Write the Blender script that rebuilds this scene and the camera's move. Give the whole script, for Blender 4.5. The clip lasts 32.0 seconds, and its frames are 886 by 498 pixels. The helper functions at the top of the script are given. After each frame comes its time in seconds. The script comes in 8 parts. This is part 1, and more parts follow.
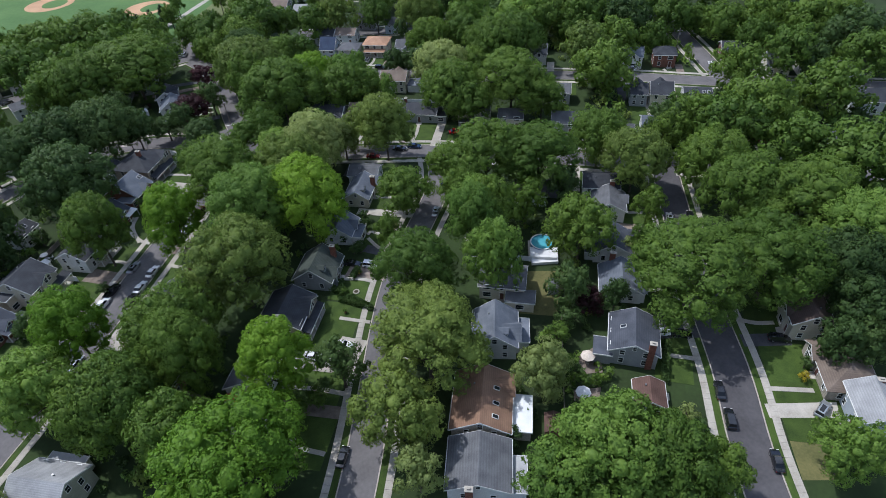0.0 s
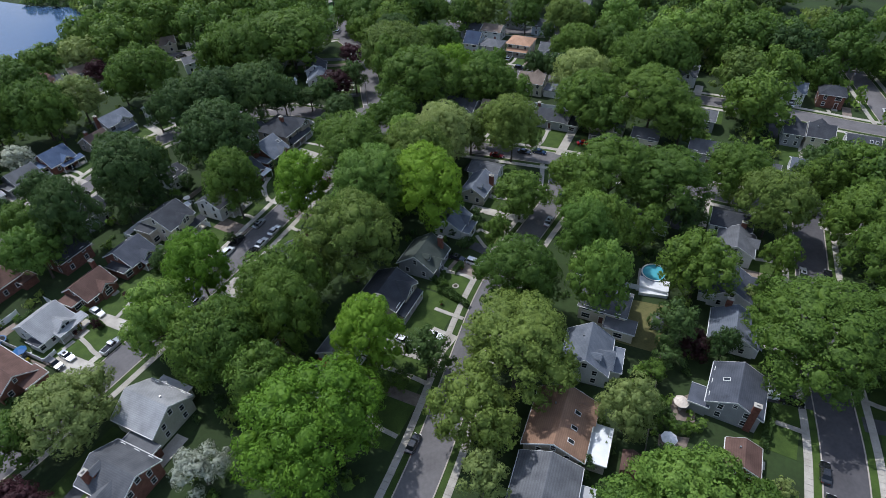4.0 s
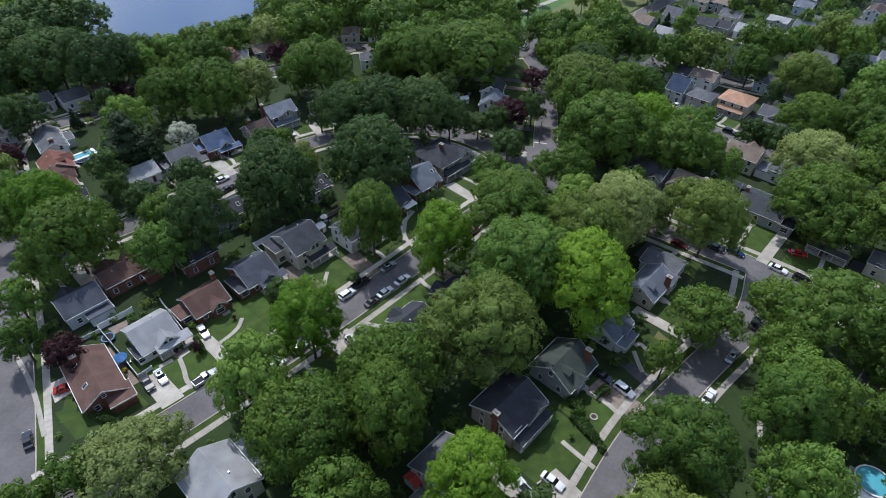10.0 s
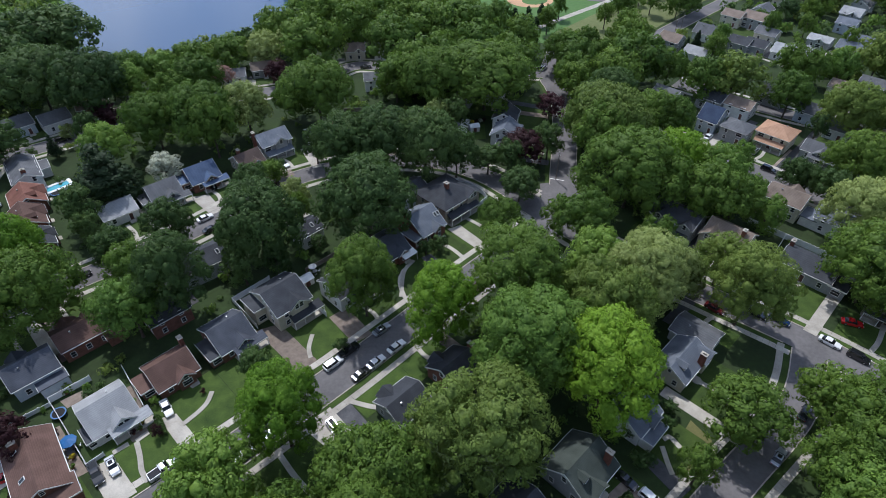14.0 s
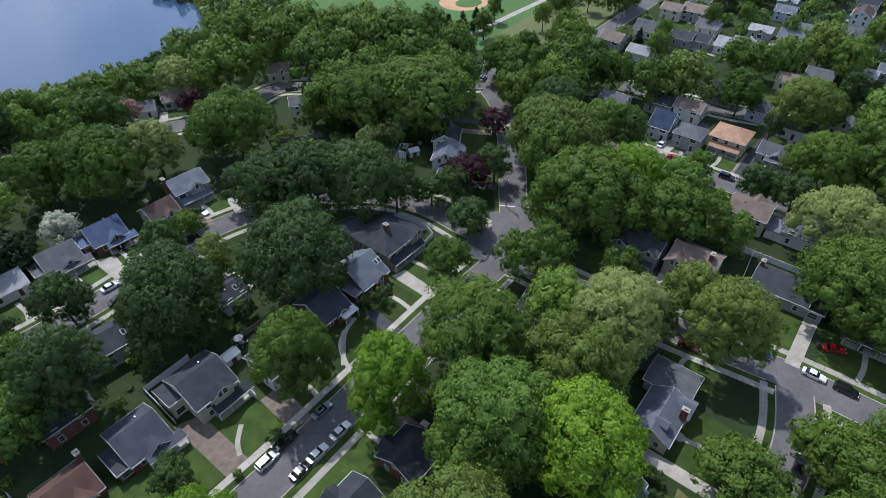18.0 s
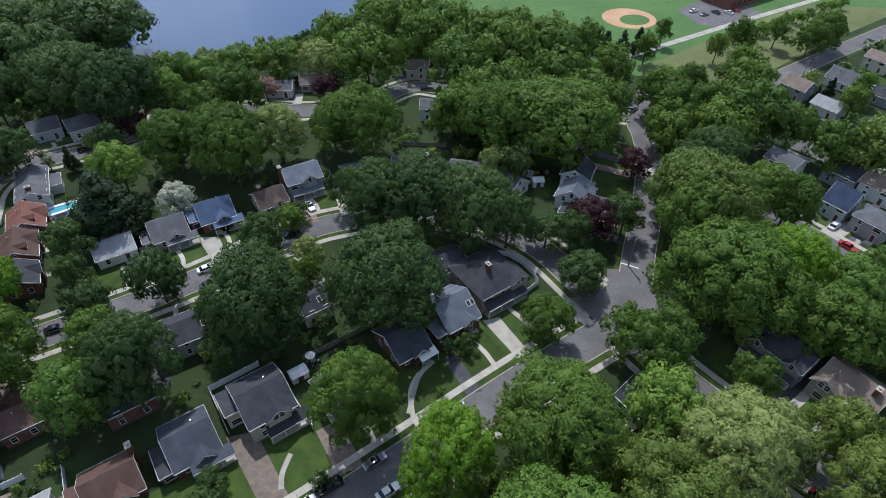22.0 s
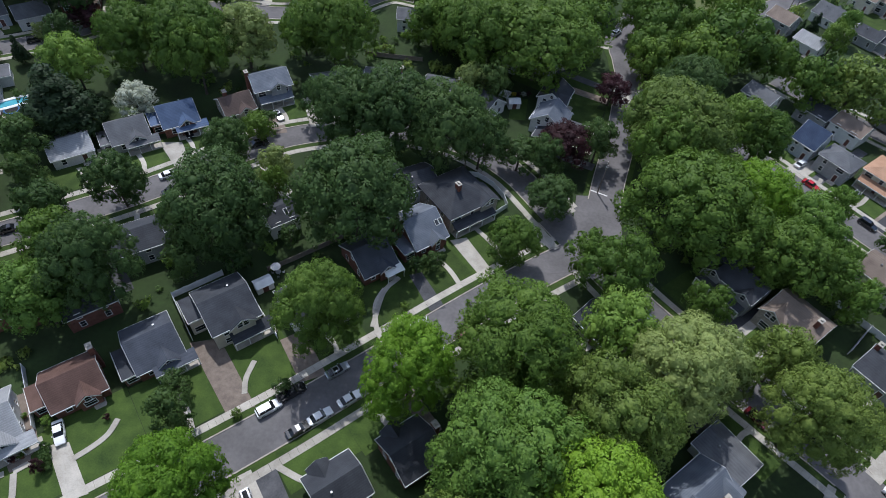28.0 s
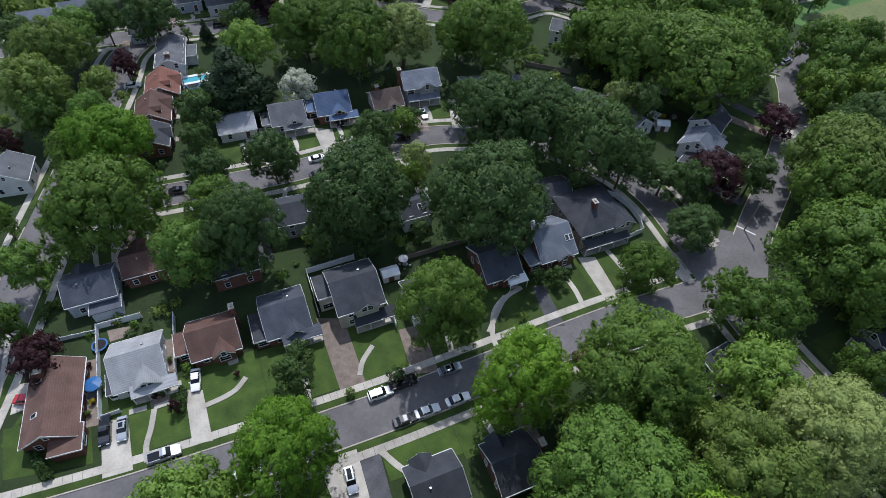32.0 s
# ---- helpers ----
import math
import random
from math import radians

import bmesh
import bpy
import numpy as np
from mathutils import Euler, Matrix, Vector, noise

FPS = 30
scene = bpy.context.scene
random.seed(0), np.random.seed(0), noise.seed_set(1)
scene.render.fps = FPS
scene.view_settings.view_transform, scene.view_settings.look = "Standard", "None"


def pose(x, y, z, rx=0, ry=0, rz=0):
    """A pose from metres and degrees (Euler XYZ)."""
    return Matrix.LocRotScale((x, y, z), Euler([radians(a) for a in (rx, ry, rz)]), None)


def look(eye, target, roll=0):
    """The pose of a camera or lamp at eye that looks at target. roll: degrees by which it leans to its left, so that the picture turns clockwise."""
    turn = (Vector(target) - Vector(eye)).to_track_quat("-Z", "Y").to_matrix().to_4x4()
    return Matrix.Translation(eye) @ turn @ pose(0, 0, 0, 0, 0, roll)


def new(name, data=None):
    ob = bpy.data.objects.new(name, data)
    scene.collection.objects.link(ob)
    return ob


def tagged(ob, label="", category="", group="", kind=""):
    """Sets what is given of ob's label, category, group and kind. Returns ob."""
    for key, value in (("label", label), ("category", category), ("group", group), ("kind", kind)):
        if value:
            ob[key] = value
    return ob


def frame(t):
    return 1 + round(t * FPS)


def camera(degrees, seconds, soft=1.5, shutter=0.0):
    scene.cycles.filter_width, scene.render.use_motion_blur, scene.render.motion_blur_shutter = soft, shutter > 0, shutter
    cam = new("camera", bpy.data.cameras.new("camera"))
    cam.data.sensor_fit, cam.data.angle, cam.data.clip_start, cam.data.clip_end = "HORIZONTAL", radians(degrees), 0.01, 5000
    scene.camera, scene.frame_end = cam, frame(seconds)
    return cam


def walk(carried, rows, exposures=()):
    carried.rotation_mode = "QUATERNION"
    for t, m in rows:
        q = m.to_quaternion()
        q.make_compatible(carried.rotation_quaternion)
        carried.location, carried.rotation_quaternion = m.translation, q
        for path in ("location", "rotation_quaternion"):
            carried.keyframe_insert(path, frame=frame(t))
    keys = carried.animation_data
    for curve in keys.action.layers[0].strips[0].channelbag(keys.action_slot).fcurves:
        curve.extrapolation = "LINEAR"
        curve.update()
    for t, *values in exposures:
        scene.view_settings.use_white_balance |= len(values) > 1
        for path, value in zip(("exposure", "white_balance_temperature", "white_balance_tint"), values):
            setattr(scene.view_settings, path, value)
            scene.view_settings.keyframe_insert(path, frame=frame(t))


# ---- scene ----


def fly(x, y, z, yaw, pitch, roll):
    """A camera pose from its place, heading (degrees to the left of +y), pitch and roll."""
    turn = Matrix.Rotation(radians(yaw), 4, "Z") @ Matrix.Rotation(radians(90 + pitch), 4, "X") @ Matrix.Rotation(radians(roll), 4, "Z")
    return Matrix.Translation((x, y, z)) @ turn


cam = camera(74.55, 32.0, soft=0.88)
walk(cam, [
    (0, fly(-3.03, -27.68, 103.94, -30.41, -40.76, -4.36)),
    (0.5, fly(-3.06, -27.79, 104.16, -28.06, -40.69, -4.08)),
    (1, fly(-3.34, -27.94, 104.38, -25.15, -40.56, -3.60)),
    (1.5, fly(-4.17, -27.93, 104.61, -21.27, -40.38, -2.66)),
    (2, fly(-3.66, -28.05, 104.61, -18.75, -40.34, -2.52)),
    (2.5, fly(-3.60, -28.02, 104.76, -17.99, -40.36, -2.48)),
    (4.5, fly(-2.69, -25.56, 104.88, -16.84, -40.49, -2.44)),
    (5, fly(-2.40, -23.74, 104.99, -16.54, -40.54, -2.36)),
    (5.5, fly(-2.46, -21.02, 104.63, -10.99, -40.46, -1.34)),
    (6, fly(-1.71, -18.49, 104.28, -5.47, -40.42, -0.62)),
    (6.5, fly(-1.00, -16.11, 104.36, -3.61, -40.49, -0.45)),
    (7, fly(-0.47, -13.23, 104.29, -2.33, -40.53, -0.32)),
    (7.5, fly(-0.32, -10.24, 104.49, -1.20, -40.64, -0.16)),
    (8, fly(-0.08, -6.99, 104.69, -0.34, -40.76, -0.04)),
    (8.5, fly(0.03, -3.57, 104.82, -0.02, -40.84, -0.03)),
    (9, fly(0.01, -0.02, 104.93, 0.05, -40.87, 0.00)),
    (9.5, fly(0.08, 3.63, 105.10, 0.14, -40.93, 0.05)),
    (10, fly(0.14, 7.41, 105.19, 0.20, -40.99, 0.08)),
    (10.5, fly(0.30, 11.12, 105.14, 0.24, -40.97, 0.05)),
    (11, fly(0.69, 14.80, 105.02, 0.33, -40.98, 0.01)),
    (11.5, fly(0.93, 18.51, 104.71, 0.34, -40.96, 0.03)),
    (12, fly(1.22, 22.28, 104.53, 0.39, -40.94, 0.03)),
    (12.5, fly(1.43, 26.01, 104.44, 0.57, -40.94, 0.04)),
    (13, fly(1.82, 28.63, 104.39, 2.81, -41.01, 0.29)),
    (13.5, fly(2.26, 30.14, 104.13, 4.17, -41.03, 0.38)),
    (14, fly(3.05, 30.84, 104.06, 2.11, -41.01, -0.12)),
    (14.5, fly(3.17, 32.12, 103.74, -2.94, -40.98, -0.76)),
    (16.5, fly(5.15, 42.13, 103.19, -6.12, -41.35, -1.56)),
    (17, fly(5.68, 45.24, 103.16, -5.24, -41.44, -1.46)),
    (17.5, fly(6.06, 48.73, 103.08, -4.58, -41.55, -1.40)),
    (18, fly(6.45, 52.28, 102.98, -3.46, -41.60, -1.26)),
    (18.5, fly(6.74, 56.11, 102.83, -2.28, -41.66, 0.86)),
    (19, fly(6.85, 59.91, 103.15, 1.96, -41.82, -0.38)),
    (19.5, fly(7.30, 63.70, 103.36, 3.99, -42.04, -0.29)),
    (20, fly(7.42, 66.75, 103.24, 6.16, -42.07, -0.05)),
    (20.5, fly(7.73, 68.96, 103.13, 7.76, -42.17, 0.11)),
    (21, fly(7.76, 70.12, 102.89, 8.65, -42.21, 0.30)),
    (21.5, fly(7.86, 70.52, 102.83, 10.19, -42.27, 0.43)),
    (22, fly(7.87, 70.72, 102.55, 11.36, -42.31, 0.52)),
    (22.5, fly(7.79, 70.80, 102.44, 12.32, -42.35, 0.62)),
    (23, fly(7.98, 71.01, 102.14, 13.70, -42.36, 0.62)),
    (23.5, fly(8.09, 71.05, 102.04, 14.29, -42.36, 0.65)),
    (24, fly(8.26, 71.16, 102.07, 14.45, -42.58, 0.57)),
    (24.5, fly(8.32, 71.16, 101.94, 13.83, -42.85, 0.46)),
    (26.5, fly(8.91, 70.49, 101.29, 11.46, -46.71, 0.57)),
    (27, fly(8.77, 70.29, 101.50, 7.89, -48.15, 5.13)),
    (27.5, fly(8.94, 70.30, 101.21, 7.91, -49.31, 5.08)),
    (28, fly(8.58, 70.45, 101.47, 6.67, -49.66, 6.64)),
    (28.5, fly(7.72, 70.27, 101.75, 4.38, -49.53, 9.56)),
    (28.6, fly(7.55, 70.23, 101.70, 4.25, -49.55, 9.85)),
    (28.7, fly(7.25, 70.18, 101.42, 10.75, -49.74, 0.05)),
    (29, fly(6.71, 70.08, 101.29, 11.46, -49.78, -0.01)),
    (29.5, fly(6.07, 69.95, 101.61, 11.47, -49.81, -0.09)),
    (30, fly(5.51, 69.69, 101.60, 13.23, -49.74, 0.40)),
    (30.5, fly(5.03, 69.45, 101.33, 16.35, -49.63, 1.09)),
    (31, fly(4.88, 69.47, 101.10, 19.84, -49.67, 1.70)),
    (31.5, fly(4.98, 69.39, 100.90, 21.85, -49.68, 1.98)),
    (32, fly(4.87, 69.23, 100.56, 23.14, -49.59, 2.30)),
], ((0.0, -0.16, 5750, 12.0), (32.0, -0.16, 5750, 12.0)))

# ---- world and sun ----
SUN_FROM = Vector((-0.42, 0.80, 1.50)).normalized()
world = bpy.data.worlds.new("sky")
scene.world = world
world.use_nodes = True
wn = world.node_tree
sky = wn.nodes.new("ShaderNodeTexSky")
sky.sky_type = "NISHITA"
sky.sun_disc = False
sky.sun_elevation = math.asin(SUN_FROM.z)
sky.sun_rotation = math.atan2(SUN_FROM.x, SUN_FROM.y)
wn.nodes["Background"].inputs["Strength"].default_value = 0.15
# broken cloud over the blue
where, puff, edge, cover = wn.nodes.new("ShaderNodeTexCoord"), wn.nodes.new("ShaderNodeTexNoise"), wn.nodes.new("ShaderNodeValToRGB"), wn.nodes.new("ShaderNodeMixRGB")
puff.inputs["Scale"].default_value, puff.inputs["Detail"].default_value = 3.2, 7
edge.color_ramp.elements[0].position, edge.color_ramp.elements[1].position = 0.46, 0.66
cover.inputs[2].default_value = (8.5, 9.0, 9.8, 1)
wn.links.new(where.outputs["Generated"], puff.inputs["Vector"])
wn.links.new(puff.outputs["Fac"], edge.inputs["Fac"])
wn.links.new(edge.outputs["Color"], cover.inputs[0])
wn.links.new(sky.outputs["Color"], cover.inputs[1])
wn.links.new(cover.outputs[0], wn.nodes["Background"].inputs["Color"])
sun = new("sun", bpy.data.lights.new("sun", "SUN"))
sun.data.energy, sun.data.angle, sun.data.color = 4.0, radians(0.6), (1.0, 0.95, 0.87)
sun.matrix_world = look(SUN_FROM * 300, (0, 0, 0))


# ---- materials ----
def material(name):
    m = bpy.data.materials.new(name)
    m.use_nodes = True
    return m, m.node_tree.nodes, m.node_tree.links, m.node_tree.nodes["Principled BSDF"]


def surface(name, dark, light, scale=1.0, rough=0.85, fine=8.0, bump=0.15, metal=0.0, vary=0.0, rows=0.0, spec=0.3):
    """A two-tone surface: broad stains, fine grain, relief, and a tone of its own for each object. rows: courses a metre."""
    m, n, k, b = material(name)
    co = n.new("ShaderNodeTexCoord")
    big, small = n.new("ShaderNodeTexNoise"), n.new("ShaderNodeTexNoise")
    big.inputs["Scale"].default_value, big.inputs["Detail"].default_value = scale, 5
    small.inputs["Scale"].default_value, small.inputs["Detail"].default_value = fine, 3
    mix = n.new("ShaderNodeMath")
    mix.operation = "MULTIPLY_ADD"
    mix.inputs[1].default_value = 0.45
    ramp = n.new("ShaderNodeValToRGB")
    ramp.color_ramp.elements[0].position, ramp.color_ramp.elements[1].position = 0.42, 0.98
    ramp.color_ramp.elements[0].color, ramp.color_ramp.elements[1].color = (*dark, 1), (*light, 1)
    for tex in (big, small):
        k.new(co.outputs["Object"], tex.inputs["Vector"])
    k.new(small.outputs["Fac"], mix.inputs[0])
    k.new(big.outputs["Fac"], mix.inputs[2])
    k.new(mix.outputs[0], ramp.inputs["Fac"])
    out, height = ramp.outputs["Color"], small.outputs["Fac"]
    if rows:
        wave = n.new("ShaderNodeTexWave")
        wave.wave_type, wave.bands_direction, wave.wave_profile = "BANDS", "Z", "SAW"
        wave.inputs["Scale"].default_value, wave.inputs["Distortion"].default_value = rows * 0.314, 0.0
        k.new(co.outputs["Object"], wave.inputs["Vector"])
        shade = n.new("ShaderNodeMixRGB")
        shade.blend_type, shade.inputs[0].default_value = "MULTIPLY", 0.22
        k.new(out, shade.inputs[1])
        k.new(wave.outputs["Color"], shade.inputs[2])
        out, height = shade.outputs[0], wave.outputs["Fac"]
    if vary:
        info, hsv, sum_ = n.new("ShaderNodeObjectInfo"), n.new("ShaderNodeHueSaturation"), n.new("ShaderNodeMapRange")
        sum_.inputs["To Min"].default_value, sum_.inputs["To Max"].default_value = 1 - vary, 1 + vary
        k.new(info.outputs["Random"], sum_.inputs["Value"])
        k.new(sum_.outputs[0], hsv.inputs["Value"])
        k.new(out, hsv.inputs["Color"])
        out = hsv.outputs["Color"]
    k.new(out, b.inputs["Base Color"])
    if bump:
        bp = n.new("ShaderNodeBump")
        bp.inputs["Strength"].default_value, bp.inputs["Distance"].default_value = bump, 0.05
        k.new(height, bp.inputs["Height"])
        k.new(bp.outputs["Normal"], b.inputs["Normal"])
    b.inputs["Roughness"].default_value, b.inputs["Metallic"].default_value = rough, metal
    b.inputs["Specular IOR Level"].default_value = spec
    return m


def shingles(name, dark, light):
    return surface(name, dark, light, 0.35, 0.8, 5.0, 0.4, vary=0.12, rows=5.0)


def leaves(name, dark, light, hue=0.0):
    """Foliage: a tone for each leaf spray, a drift over the crown, light that shines through."""
    m, n, k, b = material(name)
    geo, co, info = n.new("ShaderNodeNewGeometry"), n.new("ShaderNodeTexCoord"), n.new("ShaderNodeObjectInfo")
    noise_ = n.new("ShaderNodeTexNoise")
    noise_.inputs["Scale"].default_value, noise_.inputs["Detail"].default_value = 0.35, 3
    k.new(co.outputs["Object"], noise_.inputs["Vector"])
    half = n.new("ShaderNodeMath")
    half.operation = "MULTIPLY_ADD"
    half.inputs[1].default_value = 0.34
    k.new(geo.outputs["Random Per Island"], half.inputs[0])
    low = n.new("ShaderNodeMath")
    low.operation = "MULTIPLY_ADD"
    low.inputs[1].default_value, low.inputs[2].default_value = 0.9, -0.42
    k.new(noise_.outputs["Fac"], low.inputs[0])
    k.new(low.outputs[0], half.inputs[2])
    ramp = n.new("ShaderNodeValToRGB")
    ramp.color_ramp.elements[0].color, ramp.color_ramp.elements[1].color = (*dark, 1), (*light, 1)
    fine = n.new("ShaderNodeTexNoise")
    fine.inputs["Scale"].default_value, fine.inputs["Detail"].default_value = 4.5, 2
    k.new(co.outputs["Object"], fine.inputs["Vector"])
    grain = n.new("ShaderNodeMath")
    grain.operation = "MULTIPLY_ADD"
    grain.inputs[1].default_value = 0.6
    k.new(fine.outputs["Fac"], grain.inputs[0])
    k.new(half.outputs[0], grain.inputs[2])
    k.new(grain.outputs[0], ramp.inputs["Fac"])
    hsv, turn = n.new("ShaderNodeHueSaturation"), n.new("ShaderNodeMapRange")
    turn.inputs["To Min"].default_value, turn.inputs["To Max"].default_value = 0.80, 1.20
    shift = n.new("ShaderNodeMapRange")
    shift.inputs["To Min"].default_value, shift.inputs["To Max"].default_value = 0.503, 0.487
    k.new(info.outputs["Random"], turn.inputs["Value"])
    k.new(info.outputs["Random"], shift.inputs["Value"])
    k.new(turn.outputs[0], hsv.inputs["Value"])
    k.new(shift.outputs[0], hsv.inputs["Hue"])
    k.new(ramp.outputs["Color"], hsv.inputs["Color"])
    k.new(hsv.outputs["Color"], b.inputs["Base Color"])
    b.inputs["Roughness"].default_value = 0.6
    b.inputs["Specular IOR Level"].default_value = 0.25
    thin, blend = n.new("ShaderNodeBsdfTranslucent"), n.new("ShaderNodeMixShader")
    k.new(hsv.outputs["Color"], thin.inputs["Color"])
    blend.inputs[0].default_value = 0.36
    k.new(b.outputs[0], blend.inputs[1])
    k.new(thin.outputs[0], blend.inputs[2])
    k.new(blend.outputs[0], n["Material Output"].inputs["Surface"])
    return m


def gloss(name, colour, rough=0.25, metal=0.0, coat=0.0):
    m, n, k, b = material(name)
    b.inputs["Base Color"].default_value = (*colour, 1)
    b.inputs["Roughness"].default_value, b.inputs["Metallic"].default_value = rough, metal
    b.inputs["Coat Weight"].default_value = coat
    return m


ROOF = {
    "grey": shingles("grey_shingles", (0.070, 0.073, 0.080), (0.155, 0.16, 0.17)),
    "dark": shingles("dark_shingles", (0.026, 0.029, 0.036), (0.065, 0.07, 0.08)),
    "slateblue": shingles("slate_shingles", (0.042, 0.048, 0.062), (0.10, 0.11, 0.135)),
    "bluegrey": shingles("blue_grey_shingles", (0.085, 0.10, 0.125), (0.185, 0.205, 0.24)),
    "moss": shingles("moss_grey_shingles", (0.036, 0.046, 0.040), (0.085, 0.102, 0.088)),
    "blue": shingles("blue_shingles", (0.045, 0.072, 0.135), (0.10, 0.145, 0.24)),
    "navy": shingles("navy_shingles", (0.02, 0.035, 0.075), (0.05, 0.075, 0.13)),
    "lightgrey": shingles("pale_grey_shingles", (0.24, 0.245, 0.25), (0.44, 0.445, 0.45)),
    "brown": shingles("brown_shingles", (0.075, 0.042, 0.032), (0.17, 0.10, 0.08)),
    "umber": shingles("umber_shingles", (0.05, 0.035, 0.03), (0.14, 0.10, 0.085)),
    "tan": shingles("tan_shingles", (0.13, 0.10, 0.08), (0.26, 0.205, 0.165)),
    "sienna": shingles("sienna_shingles", (0.17, 0.10, 0.065), (0.31, 0.19, 0.125)),
    "rust": shingles("rust_shingles", (0.12, 0.05, 0.035), (0.24, 0.11, 0.08)),
    "orange": shingles("orange_tan_shingles", (0.30, 0.17, 0.10), (0.46, 0.28, 0.18)),
    "white": surface("white_membrane", (0.66, 0.68, 0.70), (0.85, 0.86, 0.87), 0.6, 0.5),
}


def siding(name, dark, light):
    return surface(name, dark, light, 0.5, 0.65, 12, 0.25, rows=7.0)


WALL = {
    "white": siding("white_siding", (0.58, 0.58, 0.57), (0.76, 0.76, 0.74)),
    "cream": siding("cream_siding", (0.50, 0.46, 0.36), (0.66, 0.62, 0.50)),
    "grey": siding("grey_siding", (0.26, 0.27, 0.28), (0.38, 0.39, 0.40)),
    "bluewall": siding("blue_siding", (0.36, 0.41, 0.47), (0.52, 0.57, 0.62)),
    "sage": siding("sage_siding", (0.38, 0.39, 0.30), (0.52, 0.53, 0.42)),
    "stone": surface("stone_wall", (0.20, 0.18, 0.15), (0.42, 0.38, 0.32), 2.5, 0.9, 9, 0.5),
    "brick": surface("brick_wall", (0.12, 0.055, 0.04), (0.26, 0.12, 0.085), 1.2, 0.9, 10, 0.4, rows=13.0),
}
TRIM = surface("white_trim", (0.66, 0.66, 0.64), (0.82, 0.82, 0.80), 1.0, 0.5, 10, 0.05)
BRICK = surface("chimney_brick", (0.13, 0.05, 0.035), (0.28, 0.12, 0.085), 2.0, 0.9, 12, 0.5, rows=13.0)
PANE = gloss("window_glass", (0.02, 0.025, 0.03), 0.06)
DOOR = surface("door_paint", (0.06, 0.03, 0.025), (0.14, 0.06, 0.05), 1.5, 0.5, 8, 0.1, vary=0.3)
BARK = surface("bark", (0.035, 0.028, 0.022), (0.12, 0.10, 0.08), 2.0, 0.95, 14, 0.8)
ASPHALT = surface("asphalt", (0.095, 0.09, 0.09), (0.175, 0.165, 0.165), 0.16, 0.92, 1.3, 0.1)
# newer asphalt of street_G, its tone also holding the street trees' shadows
DARK_ASPHALT = surface("fresh_and_shaded_asphalt", (0.052, 0.050, 0.054), (0.105, 0.10, 0.104), 0.16, 0.92, 1.3, 0.1)
NEW_ASPHALT = surface("driveway_asphalt", (0.045, 0.045, 0.05), (0.10, 0.10, 0.105), 0.4, 0.9, 3, 0.1, vary=0.25)
CONCRETE = surface("concrete", (0.29, 0.265, 0.225), (0.50, 0.465, 0.405), 0.35, 0.9, 4, 0.1, vary=0.10)
PAVERS = surface("pavers", (0.14, 0.11, 0.09), (0.27, 0.22, 0.18), 0.8, 0.9, 6, 0.2, vary=0.15)
KERB = surface("kerb_stone", (0.30, 0.26, 0.22), (0.48, 0.43, 0.37), 0.6, 0.9, 5, 0.1)
PAINT = surface("road_paint", (0.50, 0.50, 0.48), (0.72, 0.72, 0.70), 2.0, 0.8, 9, 0.05)
FENCE = surface("vinyl_fence", (0.62, 0.63, 0.64), (0.80, 0.81, 0.82), 0.8, 0.45, 6, 0.05)
WOOD_FENCE = surface("weathered_wood", (0.12, 0.10, 0.085), (0.26, 0.22, 0.19), 1.4, 0.9, 9, 0.3)
LAWN = surface("lawn", (0.021, 0.042, 0.007), (0.062, 0.100, 0.017), 0.35, 0.9, 3.5, 0.3, vary=0.18)
DRY_LAWN = surface("dry_lawn", (0.075, 0.085, 0.028), (0.17, 0.155, 0.06), 0.25, 0.9, 2.0, 0.3, vary=0.1)
SOIL = surface("leaf_litter", (0.03, 0.026, 0.018), (0.085, 0.072, 0.045), 0.3, 0.95, 2.5, 0.3)
CLAY = surface("ball_field_clay", (0.38, 0.22, 0.12), (0.54, 0.34, 0.20), 0.1, 0.95, 1.0, 0.05)
ROUGH = surface("rough_grass", (0.085, 0.105, 0.035), (0.165, 0.185, 0.07), 0.05, 0.9, 0.8, 0.1)
FIELD = surface("playing_field", (0.055, 0.12, 0.03), (0.105, 0.19, 0.055), 0.03, 0.9, 0.5, 0.05)
GROUND = surface("ground_grass", (0.018, 0.026, 0.010), (0.036, 0.062, 0.017), 0.09, 0.95, 1.1, 0.2)
WATER = gloss("lake_water", (0.045, 0.085, 0.16), 0.10)
RUBBER = gloss("tyre_rubber", (0.015, 0.015, 0.016), 0.85)
ALLOY = gloss("wheel_alloy", (0.45, 0.45, 0.46), 0.3, 0.9)
CAR_GLASS = gloss("car_glass", (0.012, 0.014, 0.016), 0.05)
LAMP_GLASS = gloss("lamp_glass", (0.7, 0.7, 0.68), 0.15)
TAIL_GLASS = gloss("tail_glass", (0.35, 0.02, 0.02), 0.2)
METAL = gloss("grey_metal", (0.35, 0.36, 0.37), 0.4, 0.8)
CAR = {
    "white": gloss("white_car_paint", (0.78, 0.78, 0.78), 0.25, 0, 1), "black": gloss("black_car_paint", (0.012, 0.013, 0.016), 0.2, 0, 1),
    "silver": gloss("silver_car_paint", (0.42, 0.44, 0.46), 0.28, 0.6, 1), "red": gloss("red_car_paint", (0.45, 0.012, 0.015), 0.25, 0, 1),
    "maroon": gloss("maroon_car_paint", (0.10, 0.012, 0.016), 0.22, 0.2, 1), "blue": gloss("blue_car_paint", (0.02, 0.045, 0.12), 0.25, 0.2, 1),
}
